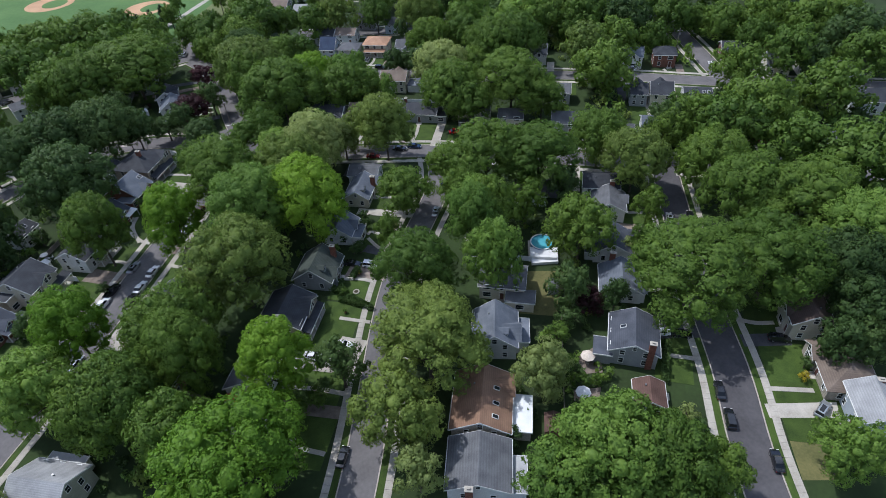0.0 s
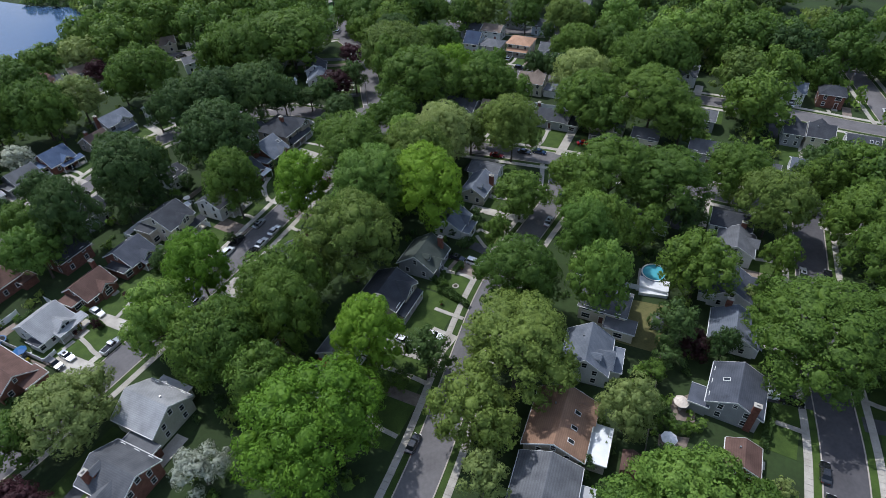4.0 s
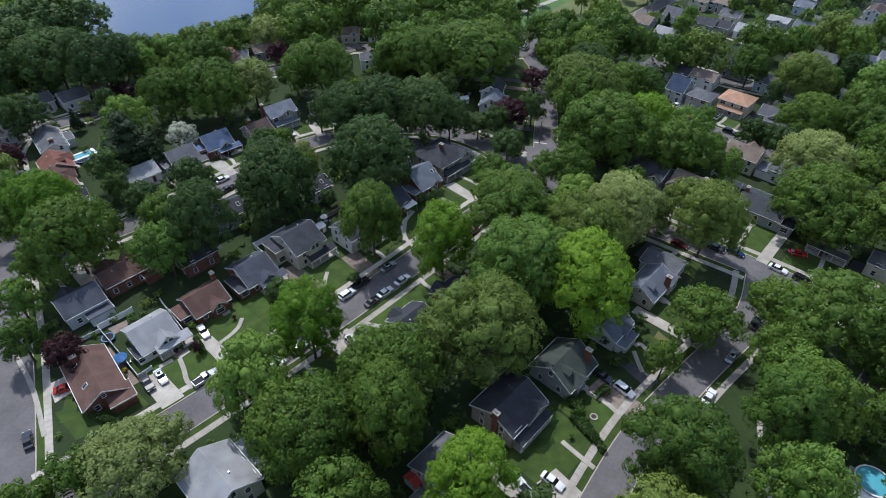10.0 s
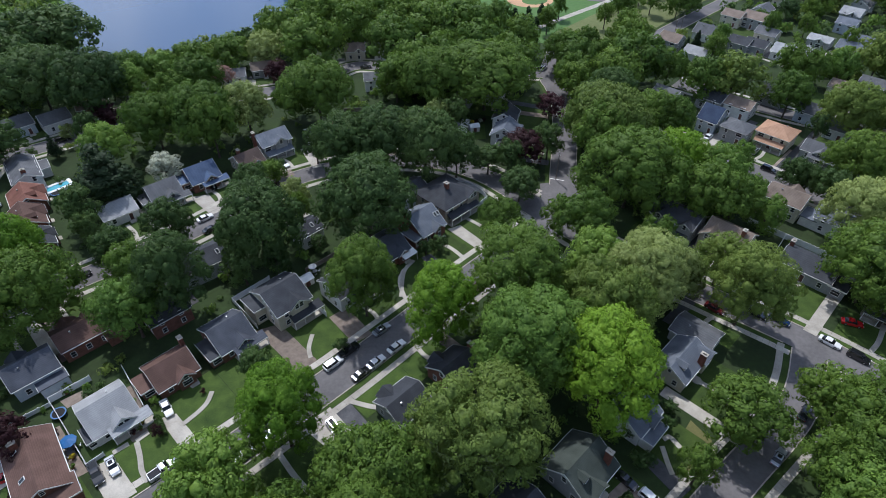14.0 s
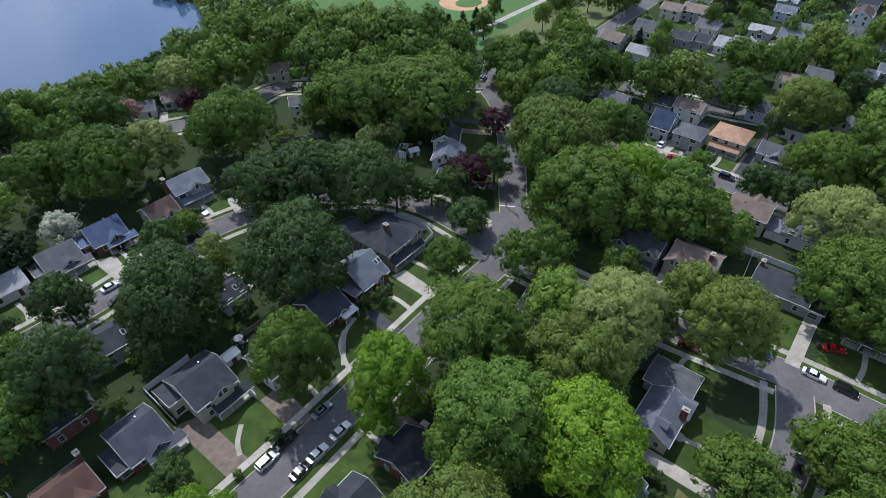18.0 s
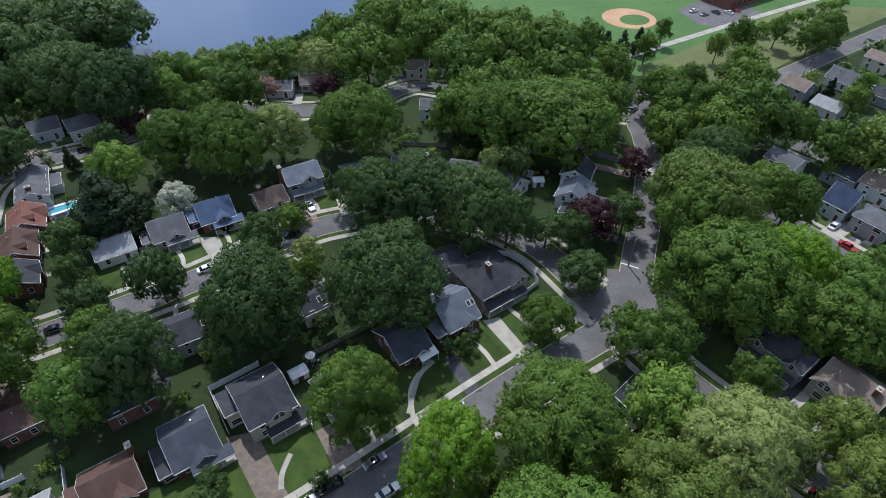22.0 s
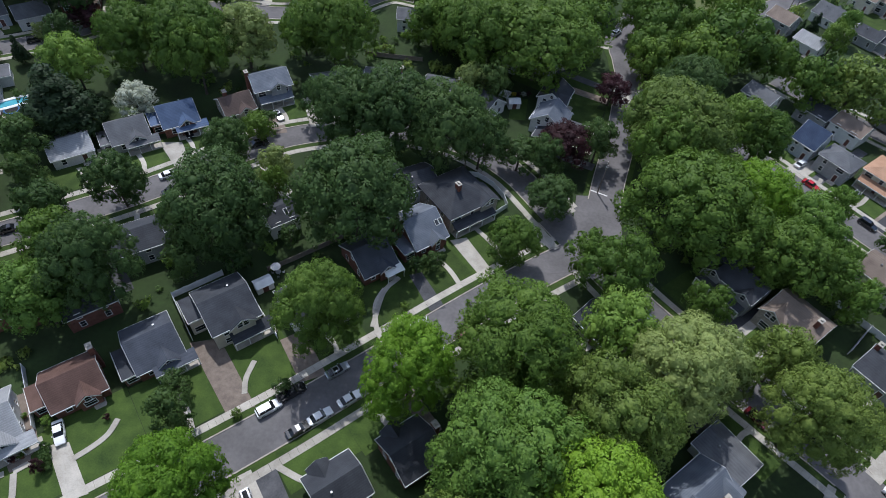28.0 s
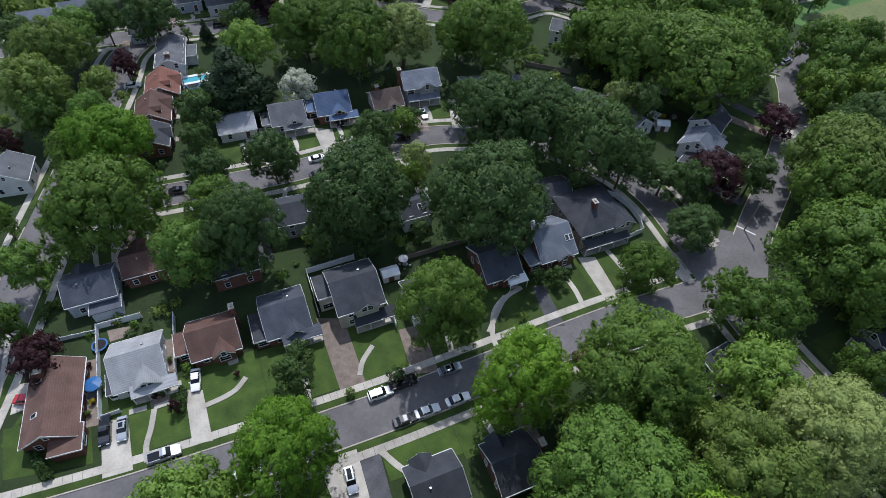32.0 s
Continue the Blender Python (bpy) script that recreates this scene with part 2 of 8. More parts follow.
LEAF = {
    "m": leaves("maple_leaves", (0.046, 0.098, 0.016), (0.154, 0.258, 0.037)),
    # d: dark foliage; around street_F the dark tone stands in for cloud shade
    "d": leaves("dark_and_shaded_leaves", (0.035, 0.073, 0.021), (0.102, 0.175, 0.044)),
    "b": leaves("fresh_leaves", (0.070, 0.147, 0.025), (0.210, 0.345, 0.058)),
    "v": leaves("vivid_leaves", (0.081, 0.174, 0.013), (0.231, 0.407, 0.033)),
    "o": leaves("olive_leaves", (0.074, 0.123, 0.023), (0.220, 0.310, 0.063)),
    "p": leaves("pale_leaves", (0.140, 0.198, 0.050), (0.350, 0.430, 0.140)),
    "r": leaves("purple_leaves", (0.024, 0.01, 0.012), (0.085, 0.03, 0.034)),
    "w": leaves("blossom", (0.16, 0.2, 0.11), (0.66, 0.68, 0.58)),
    "k": leaves("pink_blossom", (0.22, 0.13, 0.1), (0.56, 0.36, 0.3)),
    "c": leaves("conifer_needles", (0.012, 0.03, 0.011), (0.04, 0.075, 0.026)),
    "y": leaves("yellow_flowers", (0.25, 0.22, 0.02), (0.75, 0.62, 0.04)),
}


# ---- mesh helpers ----
def part(name, bm, mat, parent=None, label="", smooth=False):
    """Links a bmesh as one mesh object, under parent when given."""
    me = bpy.data.meshes.new(name)
    bm.to_mesh(me)
    bm.free()
    return placed(name, me, mat, parent, label, smooth)


def placed(name, me, mat, parent=None, label="", smooth=False):
    if mat and not me.materials:
        me.materials.append(mat)
    if smooth:
        for p in me.polygons:
            p.use_smooth = True
    ob = new(name, me)
    if parent:
        ob.parent = parent
    return tagged(ob, label)


def empty(name, m, label, category, group="", kind=""):
    ob = new(name)
    ob.matrix_basis = m
    return tagged(ob, label, category, group, kind)


def box(bm, x0, x1, y0, y1, z0, z1):
    v = [bm.verts.new(p) for p in ((x0, y0, z0), (x1, y0, z0), (x1, y1, z0), (x0, y1, z0), (x0, y0, z1), (x1, y0, z1), (x1, y1, z1), (x0, y1, z1))]
    for f in ((3, 2, 1, 0), (4, 5, 6, 7), (0, 1, 5, 4), (1, 2, 6, 5), (2, 3, 7, 6), (3, 0, 4, 7)):
        bm.faces.new([v[i] for i in f])
    return bm


def boxes(*rows):
    bm = bmesh.new()
    for row in rows:
        box(bm, *row)
    return bm


def prism(bm, outline, lift):
    """A closed solid: the outline (points in order) and its copy moved by lift."""
    a = [bm.verts.new(p) for p in outline]
    b = [bm.verts.new(Vector(p) + Vector(lift)) for p in outline]
    bm.faces.new(a[::-1])
    bm.faces.new(b)
    for i in range(len(a)):
        j = (i + 1) % len(a)
        bm.faces.new((a[i], a[j], b[j], b[i]))
    bmesh.ops.recalc_face_normals(bm, faces=bm.faces[:])
    return bm


# ---- streets ----
def smooth_line(points, step=3.0):
    """A rounded line through the points, as Catmull-Rom, cut every step metres."""
    p = [Vector(q) for q in points]
    p = [2 * p[0] - p[1], *p, 2 * p[-1] - p[-2]]
    out = []
    for a, b, c, d in zip(p, p[1:], p[2:], p[3:]):
        n = max(1, int((c - b).length / step))
        for i in range(n):
            t = i / n
            out.append(0.5 * (2 * b + (c - a) * t + (2 * a - 5 * b + 4 * c - d) * t * t + (3 * b - a - 3 * c + d) * t ** 3))
    return out + [p[-2]]


def side_line(line, off):
    out = []
    for i, q in enumerate(line):
        t = (line[min(i + 1, len(line) - 1)] - line[max(i - 1, 0)]).normalized()
        out.append(q + Vector((-t.y, t.x)) * off)
    return out


def ribbon(bm, line, width, z, depth, keep=None, joint=0.0):
    """A strip of slabs along a line, with its own edges; keep(point) tells which stretches are laid."""
    left, right = side_line(line, width / 2), side_line(line, -width / 2)
    for i in range(len(line) - 1):
        if keep and not keep((line[i] + line[i + 1]) / 2):
            continue
        a, b, c, d = right[i], right[i + 1], left[i + 1], left[i]
        top = [(*a.lerp(b, joint), z), (*b.lerp(a, joint), z), (*c.lerp(d, joint), z), (*d.lerp(c, joint), z)]
        v = [bm.verts.new(q) for q in top]
        w = [bm.verts.new((q[0], q[1], z - depth)) for q in top]
        bm.faces.new(v)
        for a in range(4):
            bm.faces.new((v[a], w[a], w[(a + 1) % 4], v[(a + 1) % 4]))
    return bm


STREETS = {
    "street_A": ((-77, 54), (-53, 76), (-26, 103.5), (-11, 120), (12, 146), (30, 164)),
    "street_B": ((-135, -150), (-66, -63), (-30, -18), (-10, 8), (11, 33), (37, 68), (54, 85), (74, 103), (84, 120)),
    "street_C": ((22, 173), (45, 150), (66, 134), (89, 116), (125, 80), (146, 60), (210, -2)),
}
STREETS |= {
    "street_D": ((30, 164), (34, 176), (36, 191), (39, 211), (41, 237), (40, 250), (39, 263), (48, 300)),
    "street_E": ((-40, -60), (-60, 6), (-71, 38), (-76.5, 49), (-82.5, 62), (-97, 88), (-112, 112), (-140, 160), (-149, 174), (-152, 186)),
    "street_F": ((-116, 117), (-96, 134), (-73, 155.5), (-58, 174), (-46, 185), (-25, 194), (-5, 194), (10, 187), (22, 175), (30, 166)),
}
STREETS |= {
    "street_G": ((-60, -180), (12, -88), (50, -38), (71, -10), (86, 7), (104, 31), (128, 59), (137, 69)),
    "street_K": ((60, 228), (104, 186), (170, 124), (200, 92), (270, 24)),
    "street_L": ((198, 90), (206, 104), (218, 124), (250, 180)),
    "street_M": ((-185, 160), (-165, 177), (-148, 192), (-134, 204), (-118, 224), (-95, 239), (-76, 242), (-58, 251), (-45, 267), (-32, 268), (-5, 264), (39, 263)),
    "street_Q": ((89, 256), (108, 241), (128, 228), (148, 220)),
    "street_R": ((123, 303), (135, 289), (144, 277)),
    "street_P": ((70, 279), (93, 305), (128, 342), (200, 415)),
}
LINES = {name: smooth_line(points) for name, points in STREETS.items()}


JUNCTION = [(27.8, 182.5), (38.6, 184.7), (39.8, 167.9), (31.5, 158.4), (22.9, 155.0), (27.2, 167.2)]


def inside(poly, x, y):
    hit, j = False, len(poly) - 1
    for i in range(len(poly)):
        (xa, ya), (xb, yb) = poly[i], poly[j]
        if (ya > y) != (yb > y) and x < (xb - xa) * (y - ya) / (yb - ya) + xa:
            hit = not hit
        j = i
    return hit


def clear_of(name, reach):
    others = [q for other, line in LINES.items() if other != name for q in line]
    return lambda p: all((p - q).length > reach for q in others) and not inside(JUNCTION, p.x, p.y)


WIDE = {"street_A": 3.9, "street_B": 3.5, "street_E": 4.6, "street_D": 4.0}  # half widths


for i, (name, line) in enumerate(LINES.items()):
    half = WIDE.get(name, 3.8)
    road = tagged(part(name, ribbon(bmesh.new(), line, 2 * half, 0.040 + 0.0009 * i, 0.07), DARK_ASPHALT if name == "street_G" else ASPHALT), "worn grey asphalt street of the suburb", "road", kind="structure")
    for side in (1, -1):
        off = side_line(line, side * (half + 0.12))
        part("kerb", ribbon(bmesh.new(), off, 0.24, 0.1405 + 0.0013 * i, 0.2, clear_of(name, half + 0.6)), KERB, road)
        walk_line = side_line(smooth_line(STREETS[name], 1.5), side * (half + 2.4))
        verge = side_line(line, side * (half + 0.95))
        part("verge", ribbon(bmesh.new(), verge, 1.4, 0.054 + 0.001 * i, 0.06, clear_of(name, half + 0.6)), LAWN, road)
        if name not in ("street_P", "street_D"):
            part("sidewalk", ribbon(bmesh.new(), walk_line, 1.5, 0.092 + 0.003 * i, 0.12, clear_of(name, half + 0.3), 0.015), CONCRETE, road)

# ---- ground, water, fields ----
bm = bmesh.new()
bmesh.ops.create_grid(bm, x_segments=40, y_segments=40, size=3000)
ground = tagged(part("ground", bm, None), "grass and leaf litter under the suburb's trees", "ground", kind="structure")
ground.data.materials.append(GROUND)


def sheet(name, points, z, mat, label, category, depth=0.05):
    bm = bmesh.new()
    prism(bm, [(x, y, z - depth) for x, y in points], (0, 0, depth))
    return tagged(part(name, bm, mat), label, category, kind="structure")


def round_points(cx, cy, rx, ry, a0=0, a1=360, n=28, turn=0.0):
    c, s = math.cos(radians(turn)), math.sin(radians(turn))
    out = []
    for i in range(n):
        a = radians(a0 + (a1 - a0) * i / (n - (abs(a1 - a0) < 360)))
        x, y = rx * math.cos(a), ry * math.sin(a)
        out.append((cx + x * c - y * s, cy + x * s + y * c))
    return out


LAKE = [(-161, 261), (-150, 266), (-132, 275), (-116, 290), (-104, 300), (-87, 322), (-88, 348), (-99, 370), (-122, 383), (-170, 425), (-260, 480), (-240, 380), (-192, 310), (-174, 290), (-171, 273)]
PARK = [(-50, 318), (0, 302), (36, 296), (76, 286), (110, 330), (230, 450), (120, 560), (-60, 460)]
WOODS = ([(-175, 262), (-160, 250), (-128, 262), (-98, 285), (-72, 320), (-84, 332), (-107, 297), (-132, 275), (-161, 261)], [(-330, 180), (-190, 205), (-165, 235), (-165, 262), (-175, 275), (-178, 290), (-192, 310), (-215, 360), (-330, 420)],
         [(-84, 332), (-72, 320), (-50, 318), (-60, 380), (-95, 400), (-97, 370)])
BEDS, HOMES = [], []
lake = sheet("water", LAKE, 0.02, WATER, "calm lake that mirrors the bright cloudy sky", "water")
sheet("ground_field", [(-50, 318), (0, 302), (36, 296), (76, 292), (110, 335), (220, 450), (120, 540), (-60, 460)], 0.012, FIELD, "mown green playing field beside the lake", "field")
sheet("ground_rough", [(40, 302), (75, 292), (120, 345), (170, 398), (120, 392)], 0.028, ROUGH, "sun-bleached rough grass slope", "grass")
for cx, cy, r, a in ((38, 356, 12.5, 40), (-8, 408, 14, 60)):
    sheet("ground_infield", round_points(cx, cy, r, r), 0.036, CLAY, "orange clay baseball infield", "ball field")
    sheet("ground_diamond", round_points(cx + 2.5, cy - 1.5, r * 0.58, r * 0.50, turn=a), 0.044, FIELD, "grass diamond inside the clay infield", "ball field")
part("park_path", ribbon(bmesh.new(), smooth_line(((28, 300), (37, 313), (79, 354), (110, 383), (150, 420))), 3.2, 0.06, 0.08), CONCRETE)
tagged(bpy.data.objects["park_path"], "pale concrete path across the park", "path", kind="structure")
sheet("pavement", [(61, 371), (69, 355), (79, 353), (101, 376), (93, 391), (72, 386)], 0.052, ASPHALT, "grey asphalt car park beside the park path", "pavement")


# ---- lawns, driveways, front walks, fences ----
laid = 0


def patch(points, mat, name, label):
    """A flat bed of lawn or paving; neighbours lie a few millimetres apart in height."""
    global laid
    laid += 1
    z = 0.005 + 0.0002 * laid if name == "lawn" else 0.068 + 0.0001 * laid
    BEDS.append([tuple(p) for p in points])
    return sheet(name, points, z, mat, label, name)


def strip(x, y, heading, length, width, mat, name, label):
    """A bed that starts at (x, y) and runs length along heading."""
    a = radians(heading)
    u, v = Vector((math.cos(a), math.sin(a))), Vector((-math.sin(a), math.cos(a))) * width / 2
    p = Vector((x, y))
    return patch([tuple(p - v), tuple(p + u * length - v), tuple(p + u * length + v), tuple(p + v)], mat, name, label)


def front_walk(points, width=1.1):
    global laid
    laid += 1
    line = smooth_line(points, 0.9)
    ob = part("front_walk", ribbon(bmesh.new(), line, width, 0.1335 + 0.00005 * laid, 0.12), CONCRETE)
    return tagged(ob, "curved concrete front walk through the lawn", "path", kind="structure")


def fence(points, high=1.8, style="vinyl"):
    mat = FENCE if style == "vinyl" else WOOD_FENCE
    x0, y0 = points[0]
    root = empty("fence", Matrix.Translation((x0, y0, 0)), "white vinyl panel fence along the yard" if style == "vinyl" else "weathered grey wooden fence along the yard", "fence", "yard fences")
    for a, b in zip(points, points[1:]):
        a, b = Vector(a), Vector(b)
        n = max(1, round((b - a).length / 2.4))
        turn = math.degrees(math.atan2(b.y - a.y, b.x - a.x))
        step = (b - a).length / n
        for i in range(n + 1):
            q = a + (b - a) * i / n - Vector(points[0])
            o = part("post", boxes((-0.065, 0.065, -0.065, 0.065, -0.2, high + 0.1), (-0.09, 0.09, -0.09, 0.09, high + 0.1, high + 0.15)), mat, root)
            o.matrix_basis = pose(q.x, q.y, 0, 0, 0, turn)
            if i < n:
                o = part("panel", boxes((0.065, step - 0.065, -0.025, 0.025, 0.06, high - 0.12), (0.065, step - 0.065, -0.045, 0.045, high - 0.12, high)), mat, root)
                o.matrix_basis = pose(q.x, q.y, 0, 0, 0, turn)
    return root



# ---- trees ----
bm = bmesh.new()
bmesh.ops.create_icosphere(bm, subdivisions=1, radius=1)
ICO = np.array([v.co[:] for v in bm.verts]), np.array([[v.index for v in f.verts] for f in bm.faces])
bm.free()


def unit(v):
    return v / np.maximum(np.linalg.norm(v, axis=1), 1e-6)[:, None]


def leafy(name, verts, tris, normals, mat):
    """A mesh of leaf sprays that shade with the round of the clump they grow on."""
    me = bpy.data.meshes.new(name)
    me.from_pydata(verts.tolist(), [], tris.tolist())
    me.polygons.foreach_set("use_smooth", np.ones(len(tris), bool))
    me.normals_split_custom_set_from_vertices(normals.tolist())
    me.materials.append(mat)
    return me


def crown_mesh(name, radius, height, lobes, sprays, leaf, seed, shape="round"):
    """A crown of many small leaf sprays on tight clumps, the clumps on rounded boughs over a dome; its foot is at z = 0."""
    rng = np.random.default_rng(seed)
    n = np.arange(lobes) + 0.5
    phi = n * 2.39996 + rng.uniform(-0.35, 0.35, lobes)
    if shape == "cone":
        up = rng.uniform(0.02, 0.98, lobes)
        out = (1 - up) * 0.8
        size = radius * (0.16 + 0.26 * (1 - up))
    else:
        up = np.clip(n / lobes + rng.uniform(-0.05, 0.05, lobes), 0.01, 0.99) ** 0.85
        out = np.sqrt(np.clip(1 - (up - 0.22) ** 2 / 0.66, 0.0, 1)) * rng.uniform(0.70, 0.84, lobes)
        size = radius * rng.uniform(0.15, 0.31, lobes)
        lean = 1 + 0.12 * np.sin(phi * 2 + rng.uniform(0, 6)) + 0.09 * np.sin(phi * 3 + rng.uniform(0, 6))
        out = out * lean * (1 + 0.5 * (0.25 - size / radius))
    mid = np.stack([out * radius * np.cos(phi), out * radius * np.sin(phi), size * 0.7 + up * (height - 1.65 * size)], 1)
    if shape != "cone":
        mid = np.concatenate([mid, mid[::4] * (0.45, 0.45, 0.85)])
        size = np.concatenate([size, size[::4] * 1.35])
    whole = unit(mid - (0, 0, height * 0.35))

    def shell(count, centre, reach, low, high, lift):
        which = rng.choice(len(reach), count, p=reach ** 2 / (reach ** 2).sum())
        d = rng.normal(size=(count, 3))
        d[:, 2] += lift
        d = unit(d)
        return centre[which] + d * (reach[which] * rng.uniform(low, high, count))[:, None] * (1, 1, 0.85), d, which

    # clumps only where the boughs meet the air
    clumps = sprays // 10
    knot, away, bough = shell(clumps * 5, mid, size, 0.80, 1.10, 0.45)
    deep = np.linalg.norm((knot[:, None] - mid[None]) / (1, 1, 0.85), axis=2) / size[None]
    deep[np.arange(len(knot)), bough] = 9.0
    free = np.flatnonzero(deep.min(1) > 0.90)[:clumps]
    knot, away, bough = knot[free], away[free], bough[free]
    girth = leaf * rng.uniform(0.9, 2.1, len(free))
    place, d, which = shell(sprays, knot, girth, 0.55, 1.05, 0.25)
    inward = (d * away[which]).sum(1) < -0.2
    d[inward] *= -1
    place[inward] = knot[which][inward] + d[inward] * girth[which][inward][:, None]
    face = unit(d + 0.5 * away[which] + rng.normal(scale=0.30, size=(sprays, 3)))
    a = unit(np.cross(face, rng.normal(size=(sprays, 3))))
    b = np.cross(face, a)
    s = (leaf * rng.uniform(0.6, 1.25, sprays))[:, None]
    corners = np.stack([place - a * s * 0.5 - b * s * 0.35, place + a * s * 0.5 - b * s * 0.35, place + b * s * 0.6 - face * s * 0.15], 1)
    bend = unit(0.75 * d + 0.55 * away[which] + 0.35 * whole[bough][which] + 0.25 * face)
    # the dense inner foliage of each bough
    ball, tri = ICO
    core = ball[None] * (size * 0.62)[:, None, None] * (1, 1, 0.85) * rng.uniform(0.90, 1.08, (len(size), len(ball), 1)) + mid[:, None]
    verts = np.concatenate([corners.reshape(-1, 3), core.reshape(-1, 3)])
    tris = np.concatenate([np.arange(sprays * 3).reshape(-1, 3), (tri[None] + (np.arange(len(size)) * len(ball))[:, None, None]).reshape(-1, 3) + sprays * 3])
    normals = np.concatenate([np.repeat(bend, 3, axis=0), unit((ball[None] + 0.4 * whole[:, None]).reshape(-1, 3))])
    return leafy(name, verts, tris, normals, LEAF["m"])


def tube(bm, points, radii, sides=7):
    rings = []
    for i, p in enumerate(points):
        ahead = (Vector(points[min(i + 1, len(points) - 1)]) - Vector(points[max(i - 1, 0)])).normalized()
        a = ahead.orthogonal().normalized()
        b = ahead.cross(a)
        rings.append([bm.verts.new(Vector(p) + radii[i] * (math.cos(t) * a + math.sin(t) * b)) for t in (6.2832 * j / sides for j in range(sides))])
    for r, s in zip(rings, rings[1:]):
        for j in range(sides):
            bm.faces.new((r[j], r[(j + 1) % sides], s[(j + 1) % sides], s[j]))
    bm.faces.new(rings[-1])


def trunk_mesh(name, foot, top, spread, seed):
    rnd = random.Random(seed)
    bm = bmesh.new()
    tube(bm, ((0, 0, -0.2), (0.05, 0, 0.6), (0.1, -0.1, foot * 0.6), (0.0, 0.1, foot), (-0.15, 0.1, top * 0.75)), (0.052 * foot + 0.2, 0.036 * foot + 0.12, 0.03 * foot + 0.1, 0.03 * foot + 0.05, 0.06), 9)
    for i in range(6):
        a = i * 1.05 + rnd.uniform(-0.3, 0.3)
        r, h = spread * rnd.uniform(0.5, 0.8), foot * rnd.uniform(0.7, 1.0)
        tube(bm, ((0, 0, h), (r * 0.35 * math.cos(a), r * 0.35 * math.sin(a), h + (top - h) * 0.3), (r * math.cos(a), r * math.sin(a), h + (top - h) * rnd.uniform(0.5, 0.75))), (0.02 * foot + 0.06, 0.012 * foot + 0.05, 0.03), 5)
    me = bpy.data.meshes.new(name)
    bm.to_mesh(me)
    bm.free()
    me.materials.append(BARK)
    for p in me.polygons:
        p.use_smooth = True
    return me


# crown, trunk, radius and full height of each size; a tree takes the nearest size and is scaled to its own
SIZES = {}
for size, radius, tall, lobes, sprays, leaf in (("large", 11.0, 19.5, 38, 17500, 0.47), ("middle", 7.5, 15.5, 28, 9400, 0.43), ("small", 4.6, 10.0, 18, 3900, 0.39), ("shrub", 2.4, 5.0, 12, 1300, 0.30)):
    foot = tall * 0.27
    SIZES[size] = [(crown_mesh("crown", radius, tall - foot, lobes, sprays, leaf, 11 * i + len(size), "round"), trunk_mesh("trunk", foot + 1.2, tall * 0.8, radius, i), radius, tall, foot) for i in range(4)]
SIZES["grand"] = [(crown_mesh("crown", 11.0, 18.5, 44, 28000, 0.37, 140 + i, "round"), trunk_mesh("trunk", 8.0, 20.0, 11.0, 40 + i), 11.0, 25.0, 6.5) for i in range(3)]
SIZES["far"] = [(crown_mesh("crown", 9.0, 13.0, 20, 3900, 0.80, 70 + i, "round"), trunk_mesh("trunk", 5.2, 14.0, 9.0, 20 + i), 9.0, 17.5, 3.6) for i in range(4)]
CONES = [(crown_mesh("crown", 4.5, 15.0, 44, 7500, 0.40, 90 + i, "cone"), trunk_mesh("trunk", 1.5, 12.0, 0.8, i), 4.5, 16.0, 1.0) for i in range(2)]
BLOOM = {"m": "green deciduous street tree in full leaf", "d": "dark green broad shade tree", "b": "fresh light green maple tree", "v": "vivid yellow-green maple tree",
         "o": "olive green oak tree with a wide crown", "p": "pale silvery green tree in flower", "r": "dark purple-leaved ornamental tree", "w": "small tree covered in white blossom",
         "k": "small tree with pink blossom", "c": "dark green conifer", "y": "bright yellow flowering bush"}
count = 0


def tree(x, y, radius, tall, leaf="m", z=0.0):
    global count
    count += 1
    kinds = CONES if leaf == "c" else SIZES["far" if y > 235 and radius > 5 or x > 150 and radius > 5 else "grand" if tall >= 23 and radius > 7 and y < 135 else "large" if radius > 9 else "middle" if radius > 5.8 else "small" if radius > 3.2 else "shrub"]
    crown, trunk, r0, t0, foot = kinds[count % len(kinds)]
    low = radius <= 3.2 and tall <= 7.5 and leaf != "c"
    ob = empty("conifer" if leaf == "c" else "shrub" if low else "tree", Matrix.Translation((x, y, z)) @ Matrix.Rotation(count * 2.4, 4, "Z"), (BLOOM[leaf].replace("broad shade tree", "rounded shrub").replace("oak tree with a wide crown", "shrub with a loose crown").replace("maple tree", "leafy shrub").replace("tree", "shrub") if low else BLOOM[leaf]) + " standing on grass", "shrub" if low else "tree", "garden shrubs" if low else "trees of the suburb")
    fat, high = radius / r0, tall / t0
    for me, name in ((trunk, "trunk"), (crown, "crown")):
        o = new(name, me)
        o.parent = ob
        o.matrix_basis = Matrix.Translation((0, 0, foot * high if name == "crown" else 0)) @ Matrix.Diagonal((fat, fat, high, 1))
        if name == "crown":
            o.material_slots[0].link = "OBJECT"
            o.material_slots[0].material = LEAF[leaf]
    return ob


